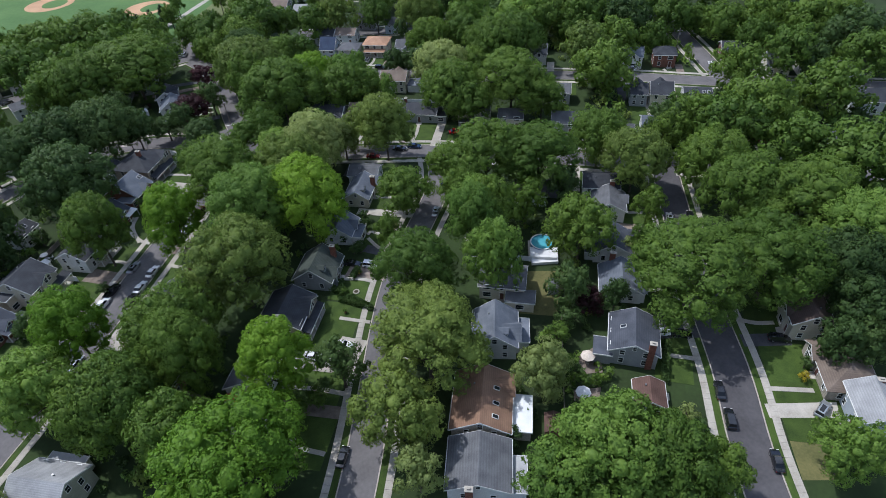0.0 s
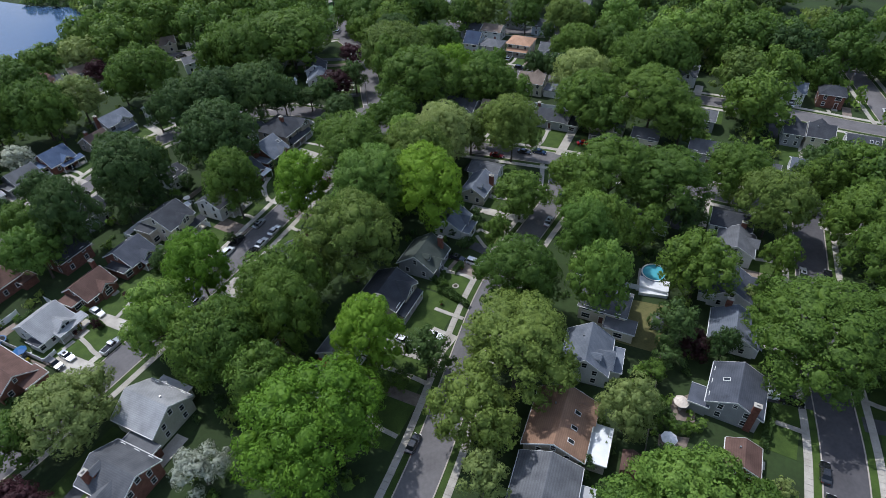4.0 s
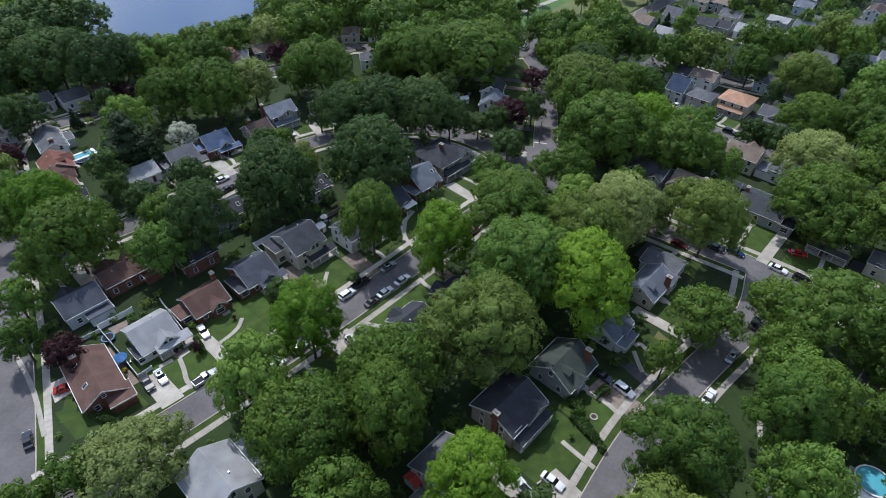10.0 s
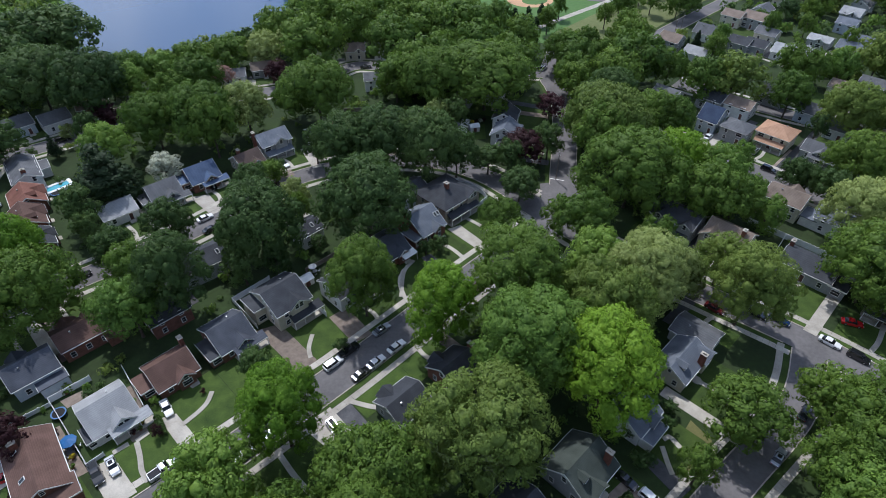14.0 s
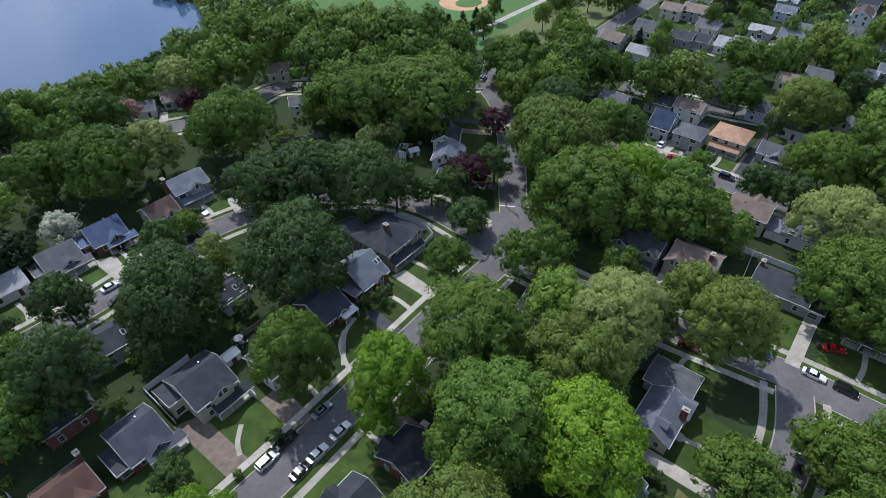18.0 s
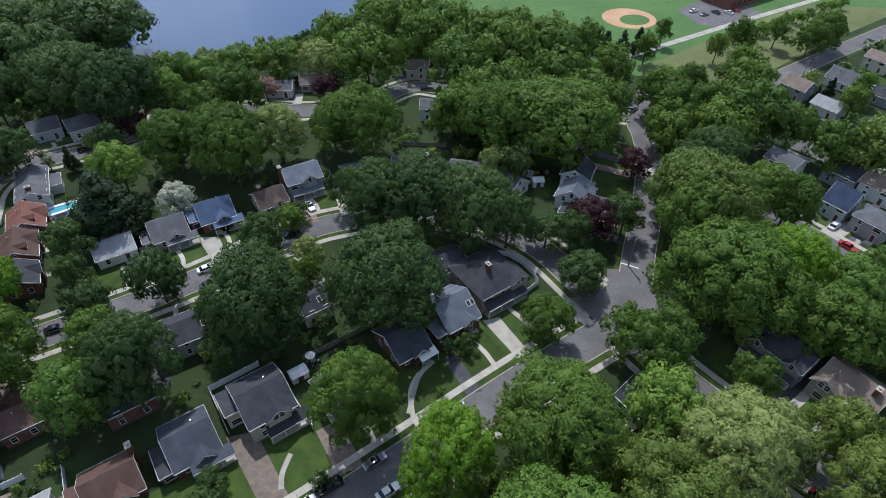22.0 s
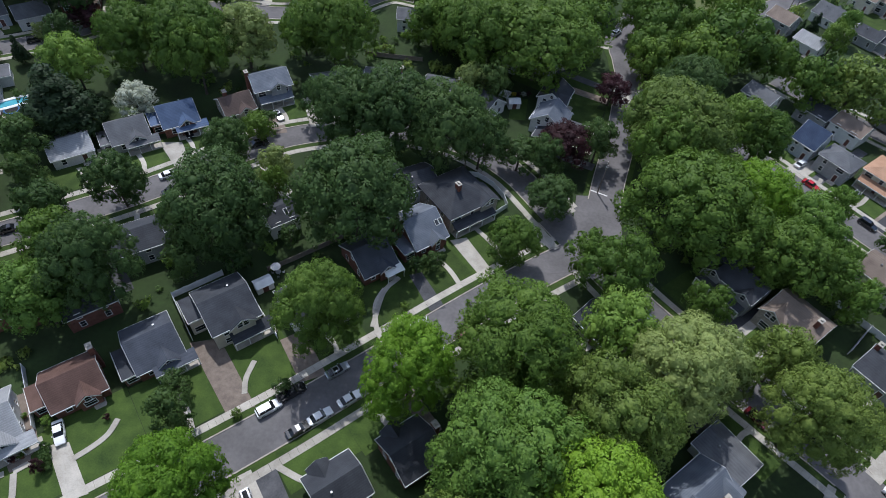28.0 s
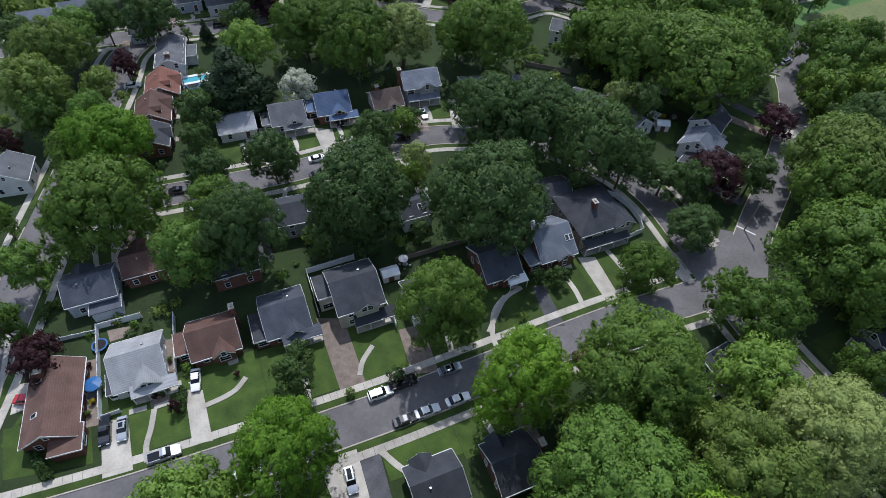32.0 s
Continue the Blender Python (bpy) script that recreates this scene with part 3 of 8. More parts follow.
# ---- houses ----
def window_data(w, h):
    f = boxes((-w / 2 - 0.10, -w / 2, -0.05, 0.06, -h / 2 - 0.1, h / 2 + 0.1), (w / 2, w / 2 + 0.10, -0.05, 0.06, -h / 2 - 0.1, h / 2 + 0.1), (-w / 2, w / 2, -0.05, 0.06, h / 2, h / 2 + 0.1),
              (-w / 2, w / 2, -0.05, 0.09, -h / 2 - 0.1, -h / 2), (-w / 2, w / 2, -0.05, 0.04, -0.03, 0.03))
    g = boxes((-w / 2, w / 2, -0.04, 0.015, -h / 2, h / 2))
    out = []
    for name, bm, mat in (("window", f, TRIM), ("pane", g, PANE)):
        me = bpy.data.meshes.new(name)
        bm.to_mesh(me)
        bm.free()
        me.materials.append(mat)
        out.append(me)
    return out


WINDOWS = {"single": window_data(0.95, 1.4), "double": window_data(1.9, 1.4), "small": window_data(0.7, 0.9), "bay": window_data(2.6, 1.5)}
SIDE_TURN = {"front": 180, "back": 0, "left": 90, "right": -90}


def window(parent, kind, x, y, z, side):
    frame_, pane_ = WINDOWS[kind]
    way = parent.matrix_basis.to_3x3() @ Vector({"front": (0, -1, 0), "back": (0, 1, 0), "left": (-1, 0, 0), "right": (1, 0, 0)}[side])
    if way.dot((Vector((0, 40, 0)) - parent.matrix_basis.translation).normalized()) < -0.25:
        return None
    w = new("window", frame_)
    w.parent = parent
    w.matrix_basis = pose(x, y, z, 0, 0, SIDE_TURN[side])
    g = new("pane", pane_)
    g.parent = w
    return w


def roof_slab(bm, a, b, c, d, thick=0.16):
    """A roof plane from four corners (eave, eave, ridge, ridge), as a slab."""
    prism(bm, [Vector(a), Vector(b), Vector(c), Vector(d)], (0, 0, thick))


def gable_roof(length, depth, eave, rise, over=0.45, x=0.0, y=0.0):
    bm = bmesh.new()
    l, h, s = length / 2 + over * 0.7, depth / 2 + over, rise / (depth / 2)
    low = eave - over * s
    for sgn in (1, -1):
        roof_slab(bm, (x - l, y + sgn * h, low), (x + l, y + sgn * h, low), (x + l, y, eave + rise), (x - l, y, eave + rise))
    return bm


def hip_roof(length, depth, eave, rise, over=0.5, x=0.0, y=0.0):
    bm = bmesh.new()
    l, h = length / 2 + over, depth / 2 + over
    low, top, r = eave - over * rise / (depth / 2), eave + rise, max(0.4, length / 2 - depth / 2)
    c = [bm.verts.new(p) for p in ((x - l, y - h, low), (x + l, y - h, low), (x + l, y + h, low), (x - l, y + h, low))]
    u = [bm.verts.new(p) for p in ((x - l, y - h, low + 0.16), (x + l, y - h, low + 0.16), (x + l, y + h, low + 0.16), (x - l, y + h, low + 0.16))]
    a, b = bm.verts.new((x - r, y, top + 0.16)), bm.verts.new((x + r, y, top + 0.16))
    bm.faces.new(c[::-1])
    for i in range(4):
        bm.faces.new((c[i], c[(i + 1) % 4], u[(i + 1) % 4], u[i]))
    bm.faces.new((u[0], u[1], b, a))
    bm.faces.new((u[1], u[2], b))
    bm.faces.new((u[2], u[3], a, b))
    bm.faces.new((u[3], u[0], a))
    return bm


def body(length, depth, eave, rise, x=0.0, y=0.0):
    """Walls with gable ends, one solid; the long way is x."""
    bm = bmesh.new()
    h = depth / 2
    prism(bm, [(x - length / 2, y - h, -0.3), (x - length / 2, y + h, -0.3), (x - length / 2, y + h, eave), (x - length / 2, y, eave + rise), (x - length / 2, y - h, eave)], (length, 0, 0))
    return bm


def cross_gable(house_, x, width, depth, eave, rise, slope, roof, wall, tall, proud):
    """A gable that faces the front, with its own walls, roof and window, running back into the main roof."""
    w, top = width / 2, eave + tall
    y0, reach = -depth / 2 - proud, depth / 2 * 0.98
    up = w * slope * 1.25
    base = 0.0 if proud > 0.05 else eave - 0.2
    bm = bmesh.new()
    prism(bm, [(x - w, y0, base), (x + w, y0, base), (x + w, y0, top), (x, y0, top + up), (x - w, y0, top)], (0, reach - 0.6, 0))
    g = part("gable", bm, wall, house_, "front gable wall")
    rb = bmesh.new()
    for sgn in (1, -1):
        e = 0.35
        roof_slab(rb, (x + sgn * (w + e), y0 - 0.35, top - e * up / w), (x, y0 - 0.35, top + up), (x, y0 + reach, top + up), (x + sgn * (w + e), y0 + reach, top - e * up / w), 0.14)
    part("gable_roof", rb, roof, house_)
    lo = top - 0.35 * up / w
    tb = prism(bmesh.new(), [(x - w - 0.35, y0 - 0.40, lo - 0.16), (x - w - 0.35, y0 - 0.40, lo + 0.05), (x, y0 - 0.40, top + up + 0.05), (x + w + 0.35, y0 - 0.40, lo + 0.05), (x + w + 0.35, y0 - 0.40, lo - 0.16), (x, y0 - 0.40, top + up - 0.2)], (0, 0.045, 0))
    part("rake_board", tb, TRIM, house_, "white rake board")
    if width > 4.2:
        window(house_, "single", x - 0.62, y0, top - 0.15, "front")
        window(house_, "single", x + 0.62, y0, top - 0.15, "front")
    else:
        window(house_, "single", x, y0, top - 0.1, "front")
    if base == 0.0:
        window(house_, "double" if width > 3.4 else "single", x, y0, 1.7, "front")


def house(x, y, heading, length, depth, eave, slope, style, front, roof, wall, porch=False, chimney=None, gables=None, wings=(), sky=(), hip=False, dormers=1, awning=False, name="house"):
    """A house with its ridge along heading; front is the side (-1 right of the heading, 1 left) that faces its street."""
    turn = heading + (180 if front > 0 else 0)
    HOMES.append((x, y, radians(heading), length, depth))
    if front > 0:
        wings = tuple((-a, -b, *rest) for a, b, *rest in wings)
        chimney = chimney and (-chimney[0], -chimney[1])
        sky = tuple((-a, -b) for a, b in sky)
        gables = gables and tuple((-a, b) for a, b in gables)
    colour = {"bluewall": "pale blue", "stone": "stone-faced", "brick": "brick"}.get(wall, wall)
    shade = {"lightgrey": "pale grey", "slateblue": "slate blue", "bluegrey": "blue-grey", "moss": "green-grey"}.get(roof, roof)
    kind = {"two": "two-storey", "cape": "storey-and-a-half", "ranch": "single-storey", "gable": "gabled"}[style]
    root = empty(name, pose(x, y, 0, 0, 0, turn), f"{colour} {kind} {name} with {shade} shingle roof on lawn", name, "houses of the suburb")
    rm, wm, rise = ROOF[roof], WALL[wall], depth / 2 * slope
    l, d = length / 2, depth / 2
    if hip:
        part("wall", boxes((-l, l, -d, d, -0.3, eave)), wm, root)
        part("roof", hip_roof(length, depth, eave, rise), rm, root)
    else:
        part("wall", body(length, depth, eave, rise), wm, root)
        part("roof", gable_roof(length, depth, eave, rise), rm, root)
        for sx in (1, -1):
            e, xx = 0.45, sx * (l + 0.335)
            lo, hi = eave - e * slope, eave + rise
            tb = prism(bmesh.new(), [(xx, -d - e, lo - 0.16), (xx, -d - e, lo + 0.17), (xx, 0, hi + 0.17), (xx, d + e, lo + 0.17), (xx, d + e, lo - 0.16), (xx, 0, hi - 0.18)], (0.05 * sx, 0, 0))
            part("rake_board", tb, TRIM, root, "white rake board")
    for sy in (1, -1):
        part("gutter", boxes((-l - 0.3, l + 0.3, sy * (d + 0.52) - 0.07, sy * (d + 0.52) + 0.07, eave - 0.45 * slope - 0.08, eave - 0.45 * slope + 0.06)), TRIM, root, "white gutter")
    two = eave > 4.3
    rows = (1.6, 4.1) if two else (1.7,)
    n = max(2, int(length / 3.2))
    for zz in rows:
        for i in range(n):
            xx = -l + length * (i + 0.5) / n
            if not (zz < 2 and i == n // 2):
                window(root, "double" if (i + n) % 3 == 0 else "single", xx, -d, zz, "front")
            window(root, "single", xx, d, zz, "back")
        for s, side in ((-1, "left"), (1, "right")):
            for yy in (-depth * 0.24, depth * 0.24):
                window(root, "single", s * l, yy, zz, side)
    if not hip and rise > 2.0:
        for s, side in ((-1, "left"), (1, "right")):
            window(root, "single" if rise > 2.6 else "small", s * l, 0, eave + 0.45 * rise - 0.1, side)
    xd = -l + length * (n // 2 + 0.5) / n
    door = part("door", boxes((xd - 0.5, xd + 0.5, -d - 0.06, -d + 0.05, 0.25, 2.35)), DOOR, root, "painted front door")
    part("door_frame", boxes((xd - 0.62, xd - 0.5, -d - 0.09, -d, 0.25, 2.47), (xd + 0.5, xd + 0.62, -d - 0.09, -d, 0.25, 2.47), (xd - 0.62, xd + 0.62, -d - 0.09, -d, 2.35, 2.47)), TRIM, door)
    part("front_step", boxes((xd - 1.0, xd + 1.0, -d - 1.3, -d, -0.1, 0.22), (xd - 0.9, xd + 0.9, -d - 1.65, -d - 1.3, -0.1, 0.11)), CONCRETE, root, "concrete front steps")
    if porch:
        w = length * 0.46
        rb = bmesh.new()
        roof_slab(rb, (xd - w, -d - 2.3, 2.45), (xd + w, -d - 2.3, 2.45), (xd + w, -d + 0.02, 3.15 if not two else 3.3), (xd - w, -d + 0.02, 3.15 if not two else 3.3), 0.14)
        p = part("porch_roof", rb, rm, root, "porch roof")
        part("fascia", boxes((xd - w, xd + w, -d - 2.36, -d - 2.30, 2.36, 2.62)), TRIM, p)
        part("porch_floor", boxes((xd - w, xd + w, -d - 2.2, -d, -0.1, 0.2)), CONCRETE, root)
        for i in range(4):
            px = xd - w + 0.15 + (2 * w - 0.3) * i / 3
            part("porch_post", boxes((px - 0.09, px + 0.09, -d - 2.15, -d - 1.97, 0.2, 2.48)), TRIM, root, "white porch post")
    if awning:
        rb = bmesh.new()
        roof_slab(rb, (0.2, -d - 2.4, 2.5), (l + 0.6, -d - 2.4, 2.5), (l + 0.6, -d, 2.95), (0.2, -d, 2.95), 0.08)
        part("awning", rb, TRIM, root, "white metal awning over the porch")
        for px in (0.4, l + 0.4):
            part("awning_post", boxes((px - 0.05, px + 0.05, -d - 2.3, -d - 2.2, 0, 2.55)), TRIM, root)
    if gables is None and style == "cape" and dormers:
        gables = ((length * 0.14, min(4.2, length * 0.4)),)
    for gx, gw in gables or ():
        cross_gable(root, gx, gw, depth, eave, rise, slope, rm, wm, 0.15 if not two else 0.1, 0.8 if style in ("cape", "ranch") else 0.6)
    if style == "cape" and dormers and length > 9.2:
        dx = -length * 0.26
        y0 = -d * 0.62
        z0 = eave + (d + y0) * slope
        bm = bmesh.new()
        prism(bm, [(dx - 0.8, y0, z0 - 0.4), (dx + 0.8, y0, z0 - 0.4), (dx + 0.8, y0, z0 + 1.1), (dx, y0, z0 + 1.75), (dx - 0.8, y0, z0 + 1.1)], (0, 2.2, 0))
        dm = part("dormer", bm, wm, root, "small roof dormer")
        rb = bmesh.new()
        for sgn in (1, -1):
            roof_slab(rb, (dx + sgn * 1.0, y0 - 0.2, z0 + 0.95), (dx, y0 - 0.2, z0 + 1.75), (dx, y0 + 2.6, z0 + 1.75), (dx + sgn * 1.0, y0 + 2.6, z0 + 0.95), 0.1)
        part("dormer_roof", rb, rm, dm)
        window(root, "small", dx, y0, z0 + 0.62, "front")
    if chimney:
        cx, cy = chimney
        top = eave + rise + 1.0
        c = part("chimney", boxes((cx - 0.45, cx + 0.45, cy - 0.65, cy + 0.65, 0 if abs(cx) > l - 0.4 else eave - 0.5, top)), BRICK, root, "red brick chimney")
        part("chimney_cap", boxes((cx - 0.55, cx + 0.55, cy - 0.75, cy + 0.75, top, top + 0.16), (cx - 0.2, cx + 0.2, cy - 0.3, cy + 0.3, top + 0.16, top + 0.5)), CONCRETE, c, "pale mortar cap")
    else:
        part("roof_vent", boxes((l * 0.35 - 0.15, l * 0.35 + 0.15, d * 0.3 - 0.15, d * 0.3 + 0.15, eave + 0.5 * rise, eave + 0.7 * rise + 0.55)), METAL, root, "grey metal roof vent")
    for sx, side in sky:
        yy = side * d * 0.5
        zz = eave + rise * 0.5 + 0.2
        ang = math.degrees(math.atan(slope)) * -side
        s = part("skylight", boxes((-0.45, 0.45, -0.7, 0.7, -0.05, 0.09)), TRIM, root, "white framed skylight")
        s.matrix_basis = pose(sx, yy, zz, ang)
        part("pane", boxes((-0.36, 0.36, -0.6, 0.6, 0.09, 0.11)), PANE, s)
    for wx, wy, wl, wd, we, *over in wings:
        wr = ROOF[over[0]] if over else rm
        part("annex", boxes((wx - wl / 2, wx + wl / 2, wy - wd / 2, wy + wd / 2, -0.3, we)), wm, root, "flat-roofed side wing")
        part("annex_roof", boxes((wx - wl / 2 - 0.25, wx + wl / 2 + 0.25, wy - wd / 2 - 0.25, wy + wd / 2 + 0.25, we, we + 0.2)), wr, root)
        part("parapet", boxes((wx - wl / 2 - 0.3, wx + wl / 2 + 0.3, wy - wd / 2 - 0.32, wy - wd / 2 - 0.25, we - 0.1, we + 0.26), (wx - wl / 2 - 0.32, wx - wl / 2 - 0.25, wy - wd / 2 - 0.25, wy + wd / 2 + 0.3, we - 0.1, we + 0.26),
                             (wx + wl / 2 + 0.25, wx + wl / 2 + 0.32, wy - wd / 2 - 0.25, wy + wd / 2 + 0.3, we - 0.1, we + 0.26)), TRIM, root, "white roof edge trim")
        window(root, "double", wx, wy - wd / 2, 1.5, "front")
    return root


# ---- cars ----
def loft(bm, sections):
    """Skin through cross-sections of equal length, closed at both ends."""
    rings = [[bm.verts.new(p) for p in s] for s in sections]
    n = len(rings[0])
    for r, s in zip(rings, rings[1:]):
        for i in range(n):
            bm.faces.new((r[i], r[(i + 1) % n], s[(i + 1) % n], s[i]))
    bm.faces.new(rings[0][::-1])
    bm.faces.new(rings[-1])
    bmesh.ops.recalc_face_normals(bm, faces=bm.faces[:])
    return bm


CAR_SHAPES = {  # length, width, body height, roof height, cabin from/to at the belt, cabin from/to at the roof
    "sedan": (4.75, 1.82, 0.92, 1.45, -1.75, 0.95, -1.05, 0.25),
    "suv": (4.70, 1.90, 1.05, 1.72, -2.20, 1.05, -1.95, 0.35),
    "van": (5.05, 1.98, 1.08, 1.78, -2.40, 1.45, -2.2, 0.55),
    "pickup": (5.60, 1.98, 1.10, 1.82, -0.55, 1.25, -0.40, 0.55),
}
CAR_DATA = {}


def car_data(kind):
    if kind in CAR_DATA:
        return CAR_DATA[kind]
    long_, wide, belt, top, c0, c1, r0, r1 = CAR_SHAPES[kind]
    h, w = long_ / 2, wide / 2

    def ring(x, half, low, high):
        return [(x, -half, low), (x, -half * 0.99, low + (high - low) * 0.55), (x, -half * 0.90, high), (x, half * 0.90, high), (x, half * 0.99, low + (high - low) * 0.55), (x, half, low)]

    bed = belt if kind == "pickup" else belt * 0.97
    shell = loft(bmesh.new(), [ring(-h, w * 0.86, 0.42, belt * 0.86), ring(-h + 0.14, w * 0.96, 0.26, bed), ring(c0, w, 0.22, belt), ring(c1, w, 0.22, belt), ring(h - 0.5, w * 0.97, 0.24, belt * 0.86), ring(h - 0.08, w * 0.86, 0.30, belt * 0.72), ring(h, w * 0.80, 0.40, belt * 0.62)])
    glass = loft(bmesh.new(), [[(c0, -w * 0.88, belt - 0.02), (c0, w * 0.88, belt - 0.02), (c0 + 0.02, w * 0.86, belt), (c0 + 0.02, -w * 0.86, belt)], [(r0, -w * 0.90, belt - 0.02), (r0, w * 0.90, belt - 0.02), (r0, w * 0.70, top - 0.05), (r0, -w * 0.70, top - 0.05)],
                              [(r1, -w * 0.90, belt - 0.02), (r1, w * 0.90, belt - 0.02), (r1, w * 0.70, top - 0.05), (r1, -w * 0.70, top - 0.05)], [(c1, -w * 0.86, belt - 0.02), (c1, w * 0.86, belt - 0.02), (c1 - 0.02, w * 0.84, belt), (c1 - 0.02, -w * 0.84, belt)]])
    roof = loft(bmesh.new(), [ring(r0 - 0.04, w * 0.70, top - 0.07, top - 0.02), ring((r0 + r1) / 2, w * 0.73, top - 0.07, top + 0.02), ring(r1 + 0.04, w * 0.70, top - 0.07, top - 0.02)])
    for px in (r0 + 0.05, (r0 + r1) / 2):
        for s in (1, -1):
            box(roof, px - 0.05, px + 0.05, s * w * 0.72 - 0.12, s * w * 0.72 + 0.12, belt - 0.02, top - 0.04)
    tyre, rim = bmesh.new(), bmesh.new()
    bmesh.ops.create_cone(tyre, cap_ends=True, segments=14, radius1=0.34, radius2=0.34, depth=0.24, matrix=Matrix.Rotation(radians(90), 4, "X"))
    bmesh.ops.create_cone(rim, cap_ends=True, segments=10, radius1=0.22, radius2=0.20, depth=0.26, matrix=Matrix.Rotation(radians(90), 4, "X"))
    lamp = boxes((-0.06, 0.05, -0.22, 0.22, -0.07, 0.07))
    mirror = boxes((-0.08, 0.08, -0.10, 0.10, -0.07, 0.07))
    plate = boxes((c0 + 0.1, h * -1 + 0.25, -w * 0.78, w * 0.78, belt - 0.02, belt + 0.01)) if kind == "pickup" else boxes((r0 + 0.25, r1 - 0.15, -w * 0.42, w * 0.42, top + 0.015, top + 0.03))
    out = {}
    for name, bm in (("body", shell), ("cabin_glass", glass), ("roof", roof), ("wheel", tyre), ("rim", rim), ("headlight", lamp), ("mirror", mirror), ("sunroof", plate)):
        bmesh.ops.recalc_face_normals(bm, faces=bm.faces[:])
        me = bpy.data.meshes.new(name)
        bm.to_mesh(me)
        bm.free()
        me.materials.append(None)
        out[name] = me
    CAR_DATA[kind] = out
    return out


def car(x, y, heading, colour, kind, z=0.06):
    long_, wide, belt = CAR_SHAPES[kind][:3]
    data = car_data(kind)
    root = empty("pickup_truck" if kind == "pickup" else "van" if kind == "van" else "car", pose(x, y, z, 0, 0, heading), f"{colour} parked {kind} with dark glass on the pavement", "car", "parked cars")

    def piece(name, mesh, mat, m=Matrix(), parent=root):
        o = new(name, data[mesh])
        o.parent = parent
        o.matrix_basis = m
        o.material_slots[0].link = "OBJECT"
        o.material_slots[0].material = mat
        return o

    piece("body", "body", CAR[colour])
    piece("cabin_glass", "cabin_glass", CAR_GLASS)
    piece("roof", "roof", CAR[colour])
    if kind == "pickup" or colour == "silver":
        piece("truck_bed" if kind == "pickup" else "sunroof", "sunroof", CAR_GLASS)
    for sx in (1, -1):
        for sy in (1, -1):
            w = piece("wheel", "wheel", RUBBER, pose(sx * long_ * 0.30, sy * (wide / 2 - 0.10), 0.34))
            piece("rim", "rim", ALLOY, Matrix(), w)
            piece("headlight" if sx > 0 else "tail_light", "headlight", LAMP_GLASS if sx > 0 else TAIL_GLASS, pose(sx * (long_ / 2 - 0.06), sy * wide * 0.32, belt * 0.68))
    for sy in (1, -1):
        piece("mirror", "mirror", CAR[colour], pose(CAR_SHAPES[kind][5] - 0.35, sy * (wide / 2 + 0.08), belt + 0.05))
    return root



# ---- the houses ----
house(-74.8, 83.2, 132, 15.2, 8.4, 3, 0.60, "ranch", -1, "brown", "brick", dormers=0, chimney=(4.5,1.6), sky=((-3,1),(4,1)), wings=((-8.0, -2.6, 4.6, 4.9, 2.6),), name="bungalow")
house(-67.3, 95.8, 47, 8.8, 10.3, 3, 0.62, "cape", -1, "lightgrey", "white", porch=True, gables=((1.2,4.4),), wings=((-4.7, -2.9, 2.0, 4.1, 2.3, 'dark'),), name="cape")
house(-58.5, 106.3, 47, 8.8, 8.6, 3, 0.66, "cape", -1, "brown", "brick", chimney=(4.6,2.5), wings=((-5.7, 0.4, 2.9, 4.9, 2.5),), name="cape")
house(-49.3, 116.6, 47, 8.4, 10.3, 3.2, 0.6, "cape", -1, "slateblue", "brick", porch=True, wings=((-5.3, -1.5, 2.8, 6.4, 2.6, "dark"),), name="cape")
house(-39.1, 126.8, 47, 9.2, 11.2, 5.4, 0.55, "two", -1, "dark", "cream", porch=True, gables=((1.0,4.6),), wings=((-5.8, 2.8, 3.0, 5.7, 4.4),), name="house")
house(-24.9, 132.5, 47, 9.2, 8.6, 4.8, 0.55, "two", -1, "dark", "white", porch=True, wings=(), name="house")
house(-16.5, 147.9, 47, 8, 10.3, 3.1, 0.64, "cape", -1, "slateblue", "brick", awning=True, name="cape")
house(-8.0, 158.4, 47, 8.4, 11.2, 3.4, 0.68, "cape", -1, "bluegrey", "brick", chimney=(-4.9,0.5), sky=((3.0,-1),(4.0,-1)), wings=((-5.4, -2.6, 3.0, 5.3, 2.9),), name="cape")
house(-1.3, 169.8, 47, 12.6, 12.5, 5.4, 0.5, "two", -1, "dark", "stone", porch=True, chimney=(-1,-1.4), gables=((4.6,4.8),), hip=True, name="house")
house(-63.4, 139.1, 42, 11.8, 8.2, 5, 0.5, "gable", 1, "dark", "grey", sky=((4.5,-1),), wings=(), name="house")
house(-38.9, 153.2, 47, 6.7, 6.5, 4.6, 0.5, "gable", 1, "dark", "white", sky=((1,-1),), name="cottage")
house(-12.1, 172.6, 40, 8.4, 7.7, 4.6, 0.5, "gable", 1, "dark", "bluewall", name="house")
house(-87.7, 104.6, 47, 9.2, 8.2, 4.2, 0.62, "cape", 1, "slateblue", "bluewall", wings=((2.1, -5.2, 5.5, 2.9, 2.6),), name="house")
house(-82.5, 115.2, 47, 10.1, 7.7, 4, 0.5, "cape", 1, "brown", "brick", wings=((5.5, -4.3, 3.8, 3.3, 2.4),), name="house")
house(-65.8, 122.2, 47, 9.2, 7.7, 4.6, 0.5, "gable", 1, "dark", "brick", name="house")
house(-96.1, 161.8, 44, 9.2, 8.6, 3.2, 0.5, "ranch", -1, "lightgrey", "white", name="cape")
house(-86.3, 171.0, 43, 8.8, 9.5, 3.2, 0.62, "cape", -1, "grey", "grey", porch=True, wings=((-5.4, -0.9, 2.9, 5.3, 2.8),), name="cape")
